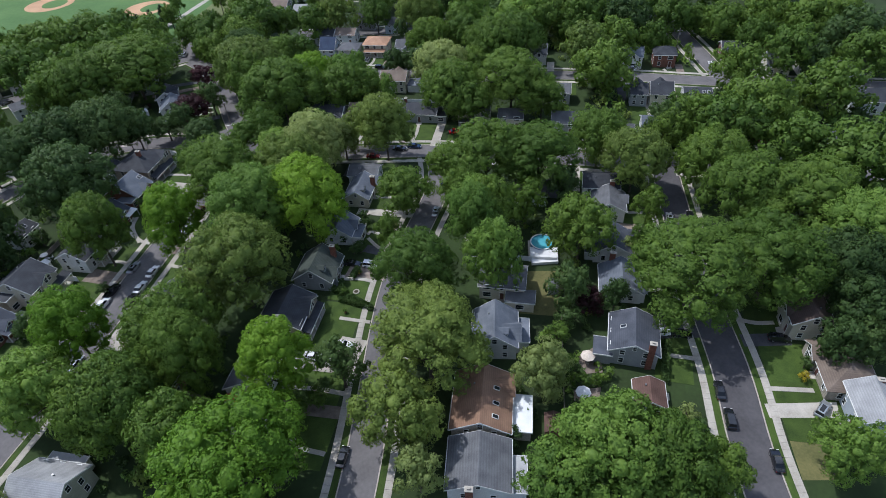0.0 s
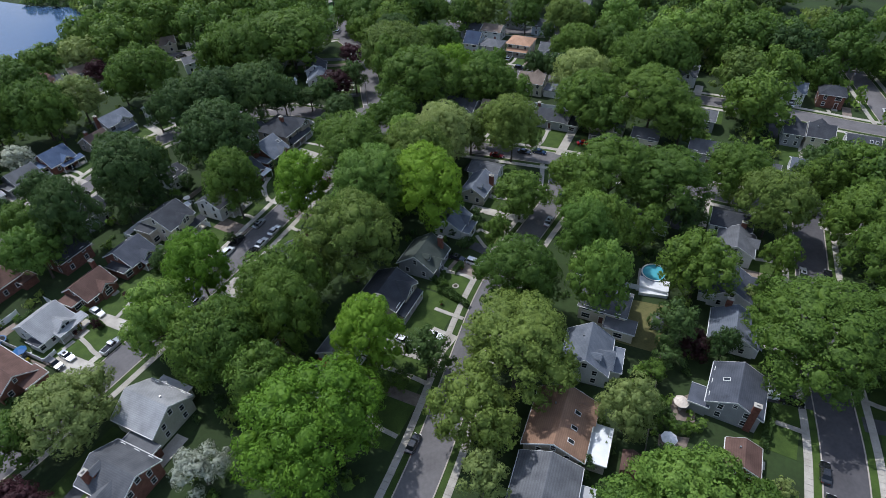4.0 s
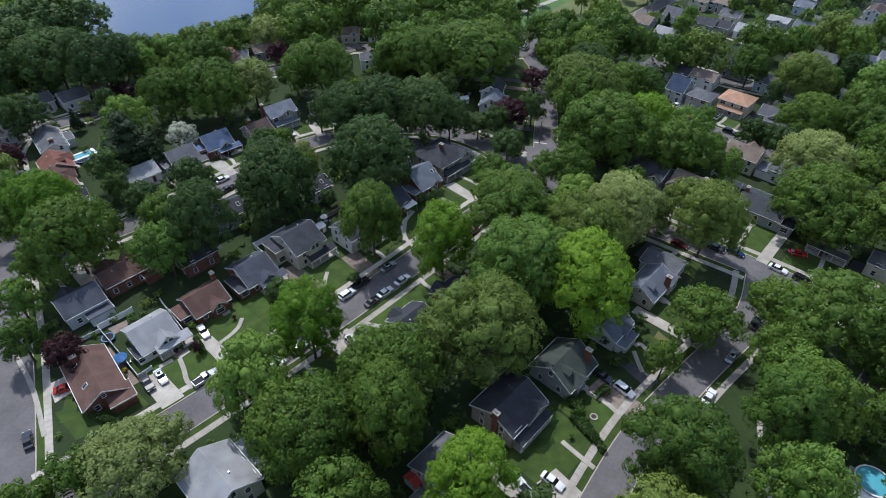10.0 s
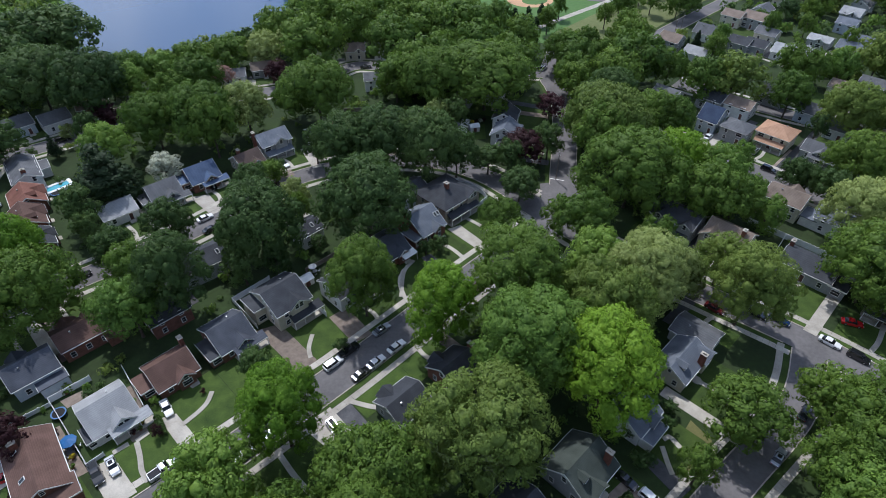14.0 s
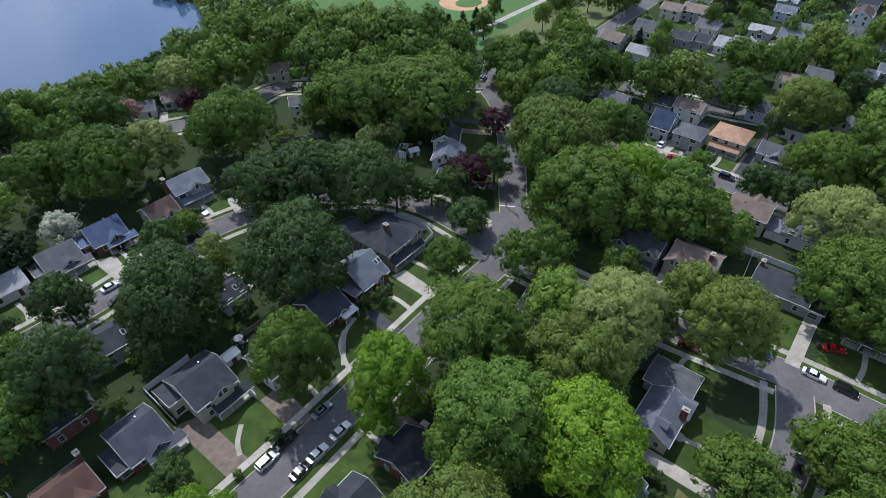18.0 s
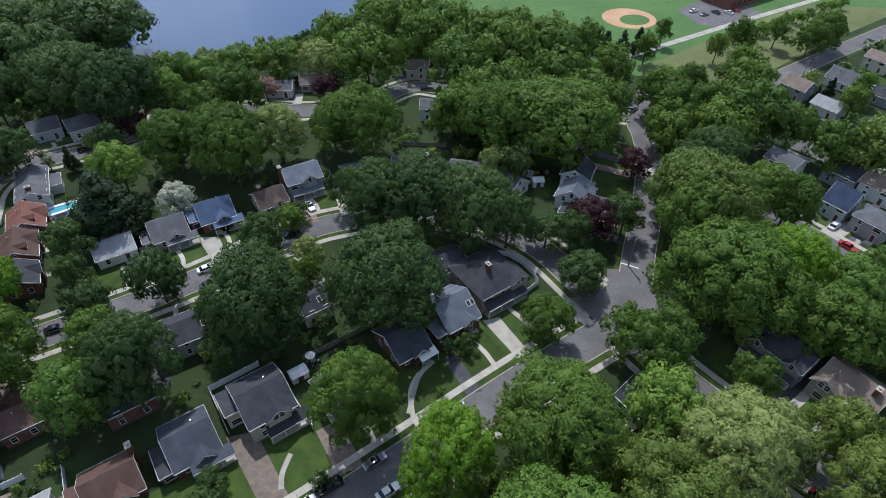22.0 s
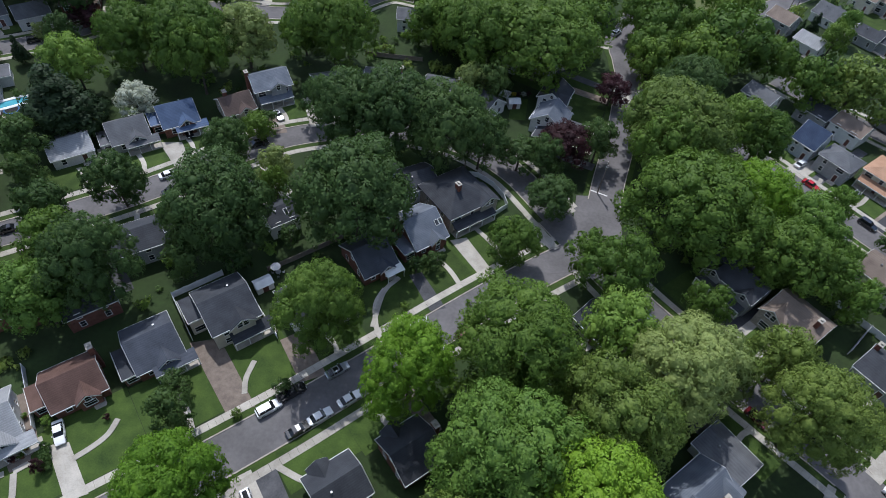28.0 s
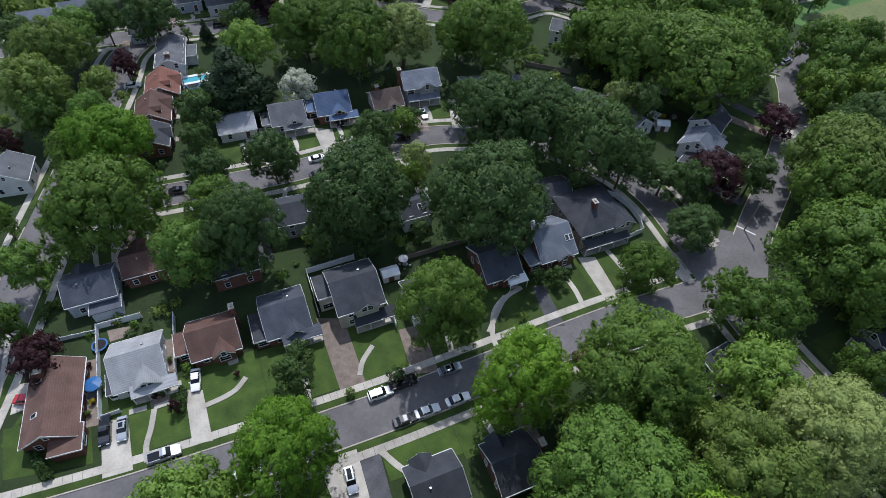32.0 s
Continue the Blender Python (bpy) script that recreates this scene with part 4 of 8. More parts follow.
house(-77.9, 180.2, 42, 8.8, 9.9, 3.4, 0.64, "cape", -1, "blue", "brick", porch=True, wings=((-5.4, 0.4, 2.9, 5.7, 3.0),), name="cape")
house(-65.7, 188.8, 46, 8, 8.2, 3.2, 0.66, "cape", -1, "umber", "stone", chimney=(-2,1), name="cape")
house(-60.2, 198.9, 41, 10.1, 8.6, 5.4, 0.55, "two", -1, "bluegrey", "grey", porch=True, chimney=(-5.6,0.5), gables=((1.2,4.2),), name="house")
house(-44.9, 204.9, 30, 9.2, 7.3, 4.6, 0.5, "gable", -1, "grey", "white", chimney=(4,0), name="house")
house(-30.7, 211.5, 12, 10.1, 7.3, 4.8, 0.5, "gable", -1, "grey", "white", chimney=(5,0), wings=((-5.9, 1.7, 3.4, 4.1, 3.4),), name="house")
house(-13.9, 213.2, 0, 9.2, 6.9, 4.4, 0.5, "gable", -1, "grey", "white", chimney=(5,0), name="house")
house(-0.9, 210.6, -35, 8.4, 8.2, 3.4, 0.72, "cape", -1, "grey", "white", wings=((4.6, -3.4, 2.5, 3.3, 2.4),), name="cape")
house(18.6, 218.1, 75, 8.4, 7.7, 5, 0.62, "two", -1, "dark", "white", gables=((-2.4,4.5),), name="house")
house(18.2, 207.7, 75, 8.2, 8.8, 4.4, 0.70, "two", -1, "bluegrey", "white", gables=((1.8, 4.2),), name="house")
house(19.4, 201.6, 75, 6.6, 8.6, 2.8, 0.4, "ranch", -1, "dark", "brick", name="bungalow")
house(-132.9, 178.7, 130, 15.1, 7.7, 4.4, 0.5, "gable", -1, "grey", "white", chimney=(-6,0), wings=((1.7, -5.2, 5.9, 3.3, 3.0),), name="house")
house(-124.5, 165.6, 130, 10.1, 8.6, 3.4, 0.6, "cape", -1, "rust", "brick", name="house")
house(-118.7, 155.6, 130, 10.9, 8.6, 3.4, 0.6, "cape", -1, "brown", "brick", name="house")
house(-110.6, 146.6, 130, 8.4, 7.7, 3.4, 0.55, "cape", -1, "dark", "brick", name="house")
house(-141.8, 212.4, 47, 9.2, 7.7, 4, 0.6, "gable", -1, "grey", "white", name="house")
house(-152.6, 208.2, 47, 8.4, 7.7, 4, 0.6, "gable", -1, "grey", "bluewall", name="house")
house(-134.5, 225.0, 30, 10.9, 6.9, 3, 0.4, "ranch", -1, "tan", "brick", name="house")
house(-79.3, 259.2, 20, 10.1, 7.3, 3.6, 0.5, "ranch", -1, "tan", "grey", name="house")
house(-89.8, 252.1, 15, 9.2, 7.3, 3.4, 0.5, "ranch", -1, "grey", "white", name="house")
house(-44.2, 277.4, 10, 8.4, 7.3, 4.2, 0.6, "gable", -1, "tan", "cream", gables=((1.5,3.2),), name="house")
house(-31.6, 278.5, 5, 8.4, 7.3, 4.2, 0.75, "cape", -1, "grey", "white", name="house")
house(-16.4, 288.8, 0, 9.2, 7.7, 3.4, 0.45, "ranch", -1, "brown", "cream", name="house")
house(-6.3, 282.0, -10, 8.4, 6.9, 3.2, 0.45, "ranch", -1, "grey", "grey", name="house")
house(-31.3, 248.1, 10, 9.2, 7.3, 4.8, 0.4, "two", -1, "grey", "white", name="house")
house(3.9, 236.6, 70, 9.2, 6.9, 3.4, 0.5, "ranch", -1, "grey", "grey", name="house")
house(15.1, 238.0, 75, 9.2, 6.9, 3.6, 0.5, "ranch", -1, "lightgrey", "grey", name="house")
house(63.9, 161.8, -43, 12.6, 8.6, 5.2, 0.55, "two", -1, "dark", "grey", porch=True, gables=((-3.5,3.6),(4.2,3.6)), name="house")
house(75.3, 153.7, -43, 10.9, 9.5, 4.8, 0.6, "two", -1, "tan", "stone", chimney=(3.5,-1.2), gables=((-3.4,5.0),), name="house")
house(92.9, 143.9, -43, 12.6, 8.6, 3.6, 0.42, "ranch", -1, "dark", "grey", chimney=(-6,2), wings=((8.0, -0.9, 3.8, 6.6, 2.8),), name="house")
house(97.6, 171.3, -43, 10.1, 8.6, 5.4, 0.5, "gable", 1, "tan", "cream", gables=((0.5,4.5),), name="house")
house(107.9, 162.3, -43, 9.2, 7.7, 4.4, 0.45, "gable", 1, "bluegrey", "white", wings=((-5.9, -0.9, 4.2, 5.7, 2.8),), name="house")
house(113.9, 147.0, -43, 9.2, 7.7, 4.4, 0.5, "gable", 1, "grey", "grey", name="house")
house(106.9, 129.5, -43, 10.9, 8.6, 5, 0.6, "two", -1, "grey", "stone", porch=True, gables=((-3.4,4),(3.4,4)), name="house")
house(97.5, 212.1, -43, 8.8, 7.7, 5.2, 0.4, "two", -1, "grey", "grey", hip=True, name="house")
house(109.9, 209.4, -43, 10.5, 9.5, 5.2, 0.42, "two", -1, "orange", "cream", hip=True, porch=True, name="house")
house(120.6, 200.7, -43, 9.2, 7.7, 3.4, 0.55, "cape", -1, "grey", "grey", porch=True, name="house")
house(91.1, 219.3, -43, 6.7, 8.6, 5, 0.9, "gable", -1, "navy", "bluewall", name="house")
house(134.8, 214.0, -43, 10.1, 7.7, 4, 0.5, "ranch", -1, "grey", "white", name="house")
house(157.1, 154.8, -43, 8.4, 7.7, 4.6, 0.8, "cape", -1, "grey", "white", name="house")
house(184.0, 126.5, -43, 7.1, 7.7, 5.2, 0.6, "two", -1, "bluegrey", "white", gables=((0,4),), name="house")
house(194.3, 119.3, -43, 8.4, 7.7, 5.4, 0.5, "two", -1, "dark", "brick", hip=True, name="house")
house(220.7, 87.2, -43, 8.4, 8.6, 4, 0.9, "cape", -1, "grey", "cream", name="house")
house(220.4, 106.5, -43, 9.2, 7.7, 4.4, 0.5, "gable", -1, "dark", "brick", name="house")
house(236.7, 66.6, -43, 10.1, 7.7, 4.4, 0.5, "gable", -1, "grey", "white", name="house")
house(161.5, 102.9, -43, 5.9, 7.7, 5, 0.6, "two", 1, "dark", "grey", gables=((0,5),), name="house")
house(167.2, 97.6, -43, 7.6, 8.6, 5.4, 0.6, "two", 1, "dark", "cream", gables=((0,5),), name="house")
house(175.2, 88.3, -43, 9.2, 7.7, 5, 0.4, "gable", 1, "dark", "white", sky=((2,-1),(3.6,-1)), name="house")
house(215.3, 50.5, -43, 9.2, 8.6, 5.2, 0.6, "gable", 1, "dark", "white", name="house")
house(141.0, 122.3, -43, 7.6, 7.7, 4.6, 0.5, "gable", 1, "grey", "grey", name="house")
house(135.2, 86.8, -43, 8.4, 7.7, 4.6, 0.6, "gable", 1, "grey", "bluewall", name="house")
house(127.1, 104.5, -43, 8.4, 7.7, 4.6, 0.6, "gable", -1, "grey", "grey", name="house")
house(150.4, 85.3, -43, 8.4, 6.9, 3.4, 0.5, "ranch", 1, "bluegrey", "white", name="house")
house(115.1, 118.8, -43, 8.4, 6.9, 4.4, 0.5, "gable", -1, "grey", "cream", name="house")
house(171.2, 62.0, -43, 9.2, 7.7, 4.4, 0.5, "gable", -1, "rust", "brick", name="house")
house(179.3, 46.0, -43, 9.2, 7.7, 4.4, 0.5, "gable", -1, "grey", "grey", name="house")
house(2.7, 108.1, 47, 8, 8.6, 3.4, 0.66, "cape", 1, "dark", "brick", chimney=(4.8,0), name="cape")
house(-7.6, 99.5, 47, 8.4, 7.7, 3.2, 0.6, "cape", 1, "dark", "grey", name="cape")
house(-15.8, 74.7, 47, 9.2, 7.7, 5, 0.5, "gable", 1, "dark", "brick", name="house")
house(-40.6, 59.6, 137, 10.9, 10.3, 4.6, 0.62, "gable", 1, "lightgrey", "sage", wings=((0.8, -5.6, 7.6, 3.7, 3.2),), name="house")
house(-46.1, 46.5, 137, 10.9, 9.5, 4.4, 0.55, "cape", 1, "grey", "brick", chimney=(3,3.5), wings=((1.7, -6.0, 7.6, 3.3, 3.0),), name="house")
house(-4.0, 52.0, 47, 8.4, 7.7, 4.4, 0.5, "gable", -1, "grey", "stone", hip=True, name="house")
house(51.6, 112.1, 47, 10.9, 7.3, 3.4, 0.62, "cape", -1, "bluegrey", "cream", chimney=(1.5,-3.6), gables=((4.5,4.5),), name="house")
house(57.3, 120.2, 137, 9.2, 6.9, 3.4, 0.42, "ranch", -1, "grey", "white", name="house")
house(38.4, 98.4, 47, 8, 7.7, 3.6, 0.66, "cape", -1, "bluegrey", "white", wings=((-0.8, -5.2, 5.5, 2.5, 2.8),), name="house")
house(26.1, 86.6, 47, 10.1, 9.9, 3.4, 0.72, "cape", -1, "moss", "grey", chimney=(3.5,-3.4), gables=((-1.5,3.6),), name="house")
house(13.3, 75.9, 47, 10.9, 10.3, 4.6, 0.52, "two", -1, "dark", "stone", chimney=(-5.6,-1), gables=((2,6),), porch=True, name="house")
house(0.3, 62.8, 47, 9.2, 8.6, 4.4, 0.55, "gable", -1, "grey", "white", name="house")
house(35.8, 142.0, -43, 10.9, 8.6, 3.6, 0.55, "ranch", -1, "dark", "cream", name="house")
house(49.9, 42.2, 52, 10.5, 9.5, 4.4, 0.72, "cape", -1, "bluegrey", "white", gables=((-1,5.0),), wings=((0.8, -6.0, 6.7, 3.1, 2.8),), name="house")
house(36.1, 28.1, 50, 13.4, 11.2, 4.8, 0.52, "two", -1, "sienna", "stone", sky=((2,-1),(-1.5,-1),(-4.5,-1)), gables=((4.2,5.0),), wings=((-1.3, -7.4, 8.0, 4.6, 3.2, 'white'),), name="house")
house(27.9, 17.9, 52, 10.1, 11.2, 4, 0.4, "gable", -1, "grey", "white", chimney=(-6.6,1.5), wings=((-1.0, -7.1, 6.8, 3.0, 2.6, "lightgrey"),), name="house")
house(61.7, 54.4, -43, 10.9, 7.7, 4.6, 0.5, "gable", -1, "grey", "cream", wings=((4.6, -5.2, 6.7, 4.1, 3.0),), name="house")
house(66.8, 65.9, -43, 9.2, 7.7, 3.6, 0.5, "ranch", -1, "dark", "white", name="house")
house(93.0, 48.5, 47, 9.2, 9.5, 3.6, 0.6, "cape", -1, "slateblue", "white", gables=((3,4.5),), wings=((-1.7, 5.2, 4.2, 3.3, 2.6),), name="house")
house(84.5, 37.4, 47, 9.2, 9.5, 3.6, 0.6, "cape", -1, "bluegrey", "white", gables=((-2,4.5),), chimney=(5,2), name="house")
house(104.7, 61.5, 47, 9.2, 8.6, 4, 0.55, "cape", -1, "grey", "white", chimney=(5,-1), name="house")
house(109.1, 69.0, -43, 10.1, 7.7, 5.2, 0.5, "two", 1, "dark", "white", name="house")
house(91.7, 79.8, -43, 9.2, 7.7, 4.2, 0.5, "gable", 1, "grey", "white", name="house")
house(73.2, 22.8, 43, 10.5, 9.9, 4.6, 0.5, "gable", -1, "slateblue", "grey", chimney=(-5.2,-3.4), sky=((0.5,1),), wings=((-3.4, 6.3, 4.6, 3.7, 3.0),), name="house")
house(65.5, 11.1, 47, 5.9, 5.6, 2.6, 0.5, "ranch", -1, "brown", "brick", name="garage")
house(108.5, 5.1, 47, 9.2, 8.2, 5.2, 0.66, "two", 1, "umber", "cream", gables=((0,4),), name="house")
house(101.5, -7.8, 47, 11.8, 9.5, 3.4, 0.5, "ranch", 1, "tan", "stone", hip=True, chimney=(-5,-3.5), gables=((4,5),), name="house")
house(96.9, -16.3, 47, 9.2, 8.6, 4.8, 0.5, "gable", 1, "lightgrey", "bluewall", name="house")
house(114.7, 303.2, -43, 9.2, 7.7, 3.7, 0.8, "gable", 1, "grey", "white", gables=((0.5,4),), name="house")
house(132.8, 289.1, -43, 9.2, 7.7, 3.7, 0.5, "gable", -1, "dark", "grey", name="house")
house(142.6, 302.9, -43, 9.2, 7.7, 3.7, 0.5, "gable", 1, "grey", "cream", name="house")
house(163.5, 295.9, -43, 9.2, 7.7, 3.7, 0.35, "gable", -1, "lightgrey", "grey", gables=((0.5,4),), name="house")
house(171.7, 286.7, -43, 9.2, 7.7, 3.7, 0.6, "gable", 1, "bluegrey", "bluewall", name="house")
house(141.7, 281.3, -43, 9.2, 7.7, 3.7, 0.7, "gable", -1, "lightgrey", "white", name="house")
house(148.4, 280.2, -43, 9.2, 7.7, 3.7, 0.7, "gable", 1, "lightgrey", "white", gables=((0.5,4),), name="house")
house(103.7, 279.6, -43, 9.2, 7.7, 3.7, 0.5, "gable", -1, "lightgrey", "white", name="house")
house(126.6, 292.1, -43, 9.2, 7.7, 3.7, 0.5, "gable", 1, "dark", "grey", name="house")
house(205.6, 268.4, -43, 9.2, 7.7, 3.7, 0.5, "gable", -1, "grey", "grey", gables=((0.5,4),), name="house")
house(179.7, 249.2, -43, 9.2, 7.7, 3.7, 0.5, "gable", 1, "lightgrey", "white", name="house")
house(191.8, 250.0, -43, 9.2, 7.7, 3.7, 0.5, "gable", -1, "bluegrey", "grey", name="house")
house(120.6, 240.0, -43, 9.2, 7.7, 4.6, 0.6, "gable", 1, "dark", "grey", gables=((0.5,4),), name="house")
house(150.5, 247.3, -43, 9.2, 7.7, 3.7, 0.5, "gable", -1, "tan", "cream", name="house")
house(226.1, 292.8, -43, 9.2, 7.7, 3.7, 0.5, "gable", 1, "dark", "grey", name="house")
house(199.1, 287.0, -43, 9.2, 7.7, 3.7, 0.6, "gable", -1, "grey", "white", gables=((0.5,4),), name="house")
house(163.6, 250.6, -43, 9.2, 7.7, 3.7, 0.5, "gable", 1, "grey", "grey", name="house")
house(80.4, 238.1, -43, 9.2, 7.7, 4.6, 0.5, "gable", -1, "grey", "white", name="house")
house(96.6, 235.7, -43, 9.2, 7.7, 4.6, 0.5, "gable", 1, "dark", "grey", gables=((0.5,4),), name="house")
house(104.9, 230.0, -43, 9.2, 7.7, 4.6, 0.5, "gable", -1, "tan", "white", name="house")
house(129.0, 225.7, -43, 9.2, 7.7, 4.6, 0.6, "gable", 1, "grey", "bluewall", name="house")
house(150.8, 214.6, -43, 9.2, 7.7, 4.6, 0.5, "gable", -1, "grey", "cream", gables=((0.5,4),), name="house")
house(133.4, 322.3, -43, 9.2, 7.7, 5, 0.5, "gable", -1, "tan", "cream", name="house")
house(142.9, 319.2, -43, 10.1, 8.6, 5, 0.5, "gable", -1, "tan", "grey", name="house")
house(179.1, 293.5, -43, 9.2, 7.7, 4.4, 0.5, "gable", -1, "bluegrey", "bluewall", name="house")
house(183.6, 314.0, -43, 8.4, 7.7, 4.6, 0.5, "gable", -1, "bluegrey", "bluewall", name="house")
house(95.5, 291.0, -43, 9.2, 7.7, 5, 0.6, "gable", -1, "tan", "grey", name="house")
house(83.9, 282.9, -43, 10.1, 7.7, 3.4, 0.4, "ranch", -1, "bluegrey", "white", name="house")
house(64.6, 245.9, -43, 7.6, 7.7, 4.6, 0.7, "gable", -1, "grey", "white", name="house")
house(200.1, 191.0, -43, 10.1, 7.7, 5, 0.4, "two", -1, "grey", "white", name="house")
house(247.5, 92.3, -43, 10.1, 7.7, 5, 0.5, "gable", -1, "grey", "white", name="house")
house(216.6, 149.1, -43, 10.1, 7.7, 5, 0.5, "gable", -1, "grey", "cream", name="house")
house(-151.7, 186.5, 40, 6.7, 6.9, 3.6, 0.6, "gable", -1, "slateblue", "bluewall", name="house")
house(-183.2, 175.1, 47, 9.2, 8.6, 4.2, 0.6, "gable", -1, "bluegrey", "bluewall", wings=((-1.7, -5.2, 5.9, 3.3, 2.8),), name="house")
house(-177.4, 185.2, 47, 9.2, 8.6, 4.2, 0.6, "gable", -1, "bluegrey", "bluewall", name="house")
house(-130.6, 121.2, 130, 8.4, 8.6, 4.2, 0.6, "gable", 1, "grey", "white", name="house")

# the rows beyond the park road
for i in range(6):
    for j in range(3):
        x, y = 152 + 15.5 * i + 23 * j + 2 * (i % 2), 334 + 16.0 * i - 22 * j
        if x < 262 and all(math.hypot(x - q[0], y - q[1]) > 12 for q in HOMES):
            house(x, y, -43 + 90 * ((i + j) % 3 == 0), 9.0 + (i + 2 * j) % 3, 7.8, 3.6 + 0.8 * (i % 2), 0.62, ("gable", "cape", "gable")[j], 1 - 2 * (j % 2), ("grey", "dark", "bluegrey", "lightgrey", "umber")[(2 * i + j) % 5], ("white", "cream", "grey", "white")[(i + j) % 4])

# ---- lawns, driveways and front walks ----
patch([(-78.5, 92.1), (-76.9, 93.4), (-66.2, 83.9), (-68.0, 82.4)], PAVERS, "patio", "paved patio behind the house")
patch([(-68.0, 102.4), (-66.6, 103.7), (-58.5, 95.1), (-59.0, 93.4)], PAVERS, "patio", "paved patio behind the house")
patch([(-63.5, 92.7), (-60.4, 95.0), (-57.8, 92.2), (-60.4, 90.2)], PAVERS, "patio", "paved patio behind the house")
patch(JUNCTION, ASPHALT, "pavement", "wide asphalt junction of the streets")
patch([(61.6, 27.5), (67.9, 27.7), (63.3, 21.4), (59.6, 23.6)], PAVERS, "patio", "paved patio behind the house")
patch([(55.0, 21.7), (60.2, 18.9), (57.1, 16.4), (52.9, 19.0)], PAVERS, "patio", "paved patio behind the house")
patch([(-79.9, 99.1), (-76.2, 102.1), (-74.2, 100.9), (-77.4, 97.4)], PAVERS, "patio", "paved patio behind the house")
patch([(78.6, 65.2), (84.9, 60.4), (79.1, 53.9), (73.3, 58.3)], CONCRETE, "patio", "paved patio behind the house")
patch([(-85.8, 83.1), (-82.1, 86.1), (-78.7, 82.2), (-81.9, 78.4)], CONCRETE, "driveway", "pale concrete driveway beside the house")
patch([(-66.6, 84.4), (-62.6, 86.9), (-55.2, 80.3), (-58.7, 77.0)], CONCRETE, "driveway", "pale concrete driveway beside the house")
patch([(-57.4, 95.6), (-54.4, 97.0), (-46.4, 90.1), (-49.2, 88.1)], CONCRETE, "driveway", "pale concrete driveway beside the house")
patch([(-44.2, 119.6), (-39.2, 122.0), (-26.8, 110.4), (-31.0, 107.6)], PAVERS, "driveway", "brown paver driveway beside the house")
patch([(-27.8, 124.4), (-24.2, 127.9), (-16.6, 119.6), (-20.7, 116.7)], PAVERS, "driveway", "brown paver driveway beside the house")
patch([(-25.8, 93.2), (-23.6, 97.4), (-17.9, 92.9), (-22.5, 90.7)], CONCRETE, "driveway", "pale concrete driveway beside the house")
patch([(-22.3, 98.0), (-19.3, 101.1), (-13.5, 95.0), (-17.2, 93.2)], NEW_ASPHALT, "driveway", "dark asphalt driveway beside the house")
patch([(-7.1, 146.7), (-4.6, 148.2), (2.5, 140.2), (-0.5, 138.6)], NEW_ASPHALT, "driveway", "dark asphalt driveway beside the house")
patch([(-0.4, 159.0), (3.2, 160.9), (11.2, 152.0), (8.7, 149.9)], CONCRETE, "driveway", "pale concrete driveway beside the house")
patch([(31.0, 82.6), (34.7, 85.8), (42.6, 78.2), (39.1, 75.0)], PAVERS, "driveway", "brown paver driveway beside the house")
patch([(39.6, 88.8), (42.2, 90.4), (47.0, 84.5), (44.1, 82.3)], NEW_ASPHALT, "driveway", "dark asphalt driveway beside the house")
patch([(17.6, 61.3), (21.7, 64.3), (26.0, 59.4), (21.6, 55.9)], CONCRETE, "driveway", "pale concrete driveway beside the house")
patch([(-25.7, 97.0), (-23.0, 99.6), (-16.9, 93.5), (-19.2, 90.5)], CONCRETE, "driveway", "pale concrete driveway beside the house")
patch([(83.7, -2.8), (95.4, -10.7), (92.6, -13.1), (81.7, -5.4)], CONCRETE, "driveway", "pale concrete driveway beside the house")
patch([(95.3, 11.4), (104.7, 5.0), (101.7, 2.8), (93.2, 8.5)], NEW_ASPHALT, "driveway", "dark asphalt driveway beside the house")
patch([(83.1, 24.6), (90.4, 17.9), (88.3, 15.3), (79.9, 21.0)], NEW_ASPHALT, "driveway", "dark asphalt driveway beside the house")
patch([(-79.1, 171.7), (-73.8, 173.4), (-66.8, 165.6), (-69.7, 163.3)], CONCRETE, "driveway", "pale concrete driveway beside the house")
patch([(-57.4, 189.3), (-53.9, 190.7), (-49.9, 184.8), (-53.7, 182.8)], PAVERS, "driveway", "brown paver driveway beside the house")
patch([(-83.3, 163.6), (-75.8, 169.0), (-70.7, 164.8), (-78.6, 158.5)], LAWN, "lawn", "mown lawn before the house")
patch([(-2.3, 149.6), (3.5, 153.4), (7.8, 149.1), (1.5, 143.8)], LAWN, "lawn", "mown lawn before the house")
patch([(-9.7, 139.3), (-3.4, 145.1), (-1.0, 139.5), (-8.6, 133.7)], DRY_LAWN, "lawn", "dry yellowing lawn before the house")
patch([(26.6, 73.5), (31.4, 80.2), (37.8, 75.0), (31.6, 68.3)], LAWN, "lawn", "mown lawn before the house")
patch([(95.7, 7.1), (103.4, 0.9), (94.6, -6.4), (87.8, -1.6)], LAWN, "lawn", "mown lawn before the house")
patch([(83.5, -6.9), (90.9, -12.2), (80.6, -20.3), (75.0, -16.4)], DRY_LAWN, "lawn", "dry yellowing lawn before the house")
patch([(-80.8, 76.0), (-68.7, 84.1), (-62.1, 78.3), (-73.3, 69.8)], LAWN, "lawn", "mown lawn before the house")
patch([(-62.8, 87.5), (-60.4, 89.9), (-56.2, 84.4), (-57.5, 82.6)], LAWN, "lawn", "mown lawn before the house")
patch([(-59.3, 90.4), (-55.3, 93.6), (-50.8, 89.2), (-55.5, 85.2)], LAWN, "lawn", "mown lawn before the house")
patch([(-19.8, 101.7), (-10.3, 112.1), (-5.2, 103.2), (-10.1, 98.8)], LAWN, "lawn", "mown lawn before the house")
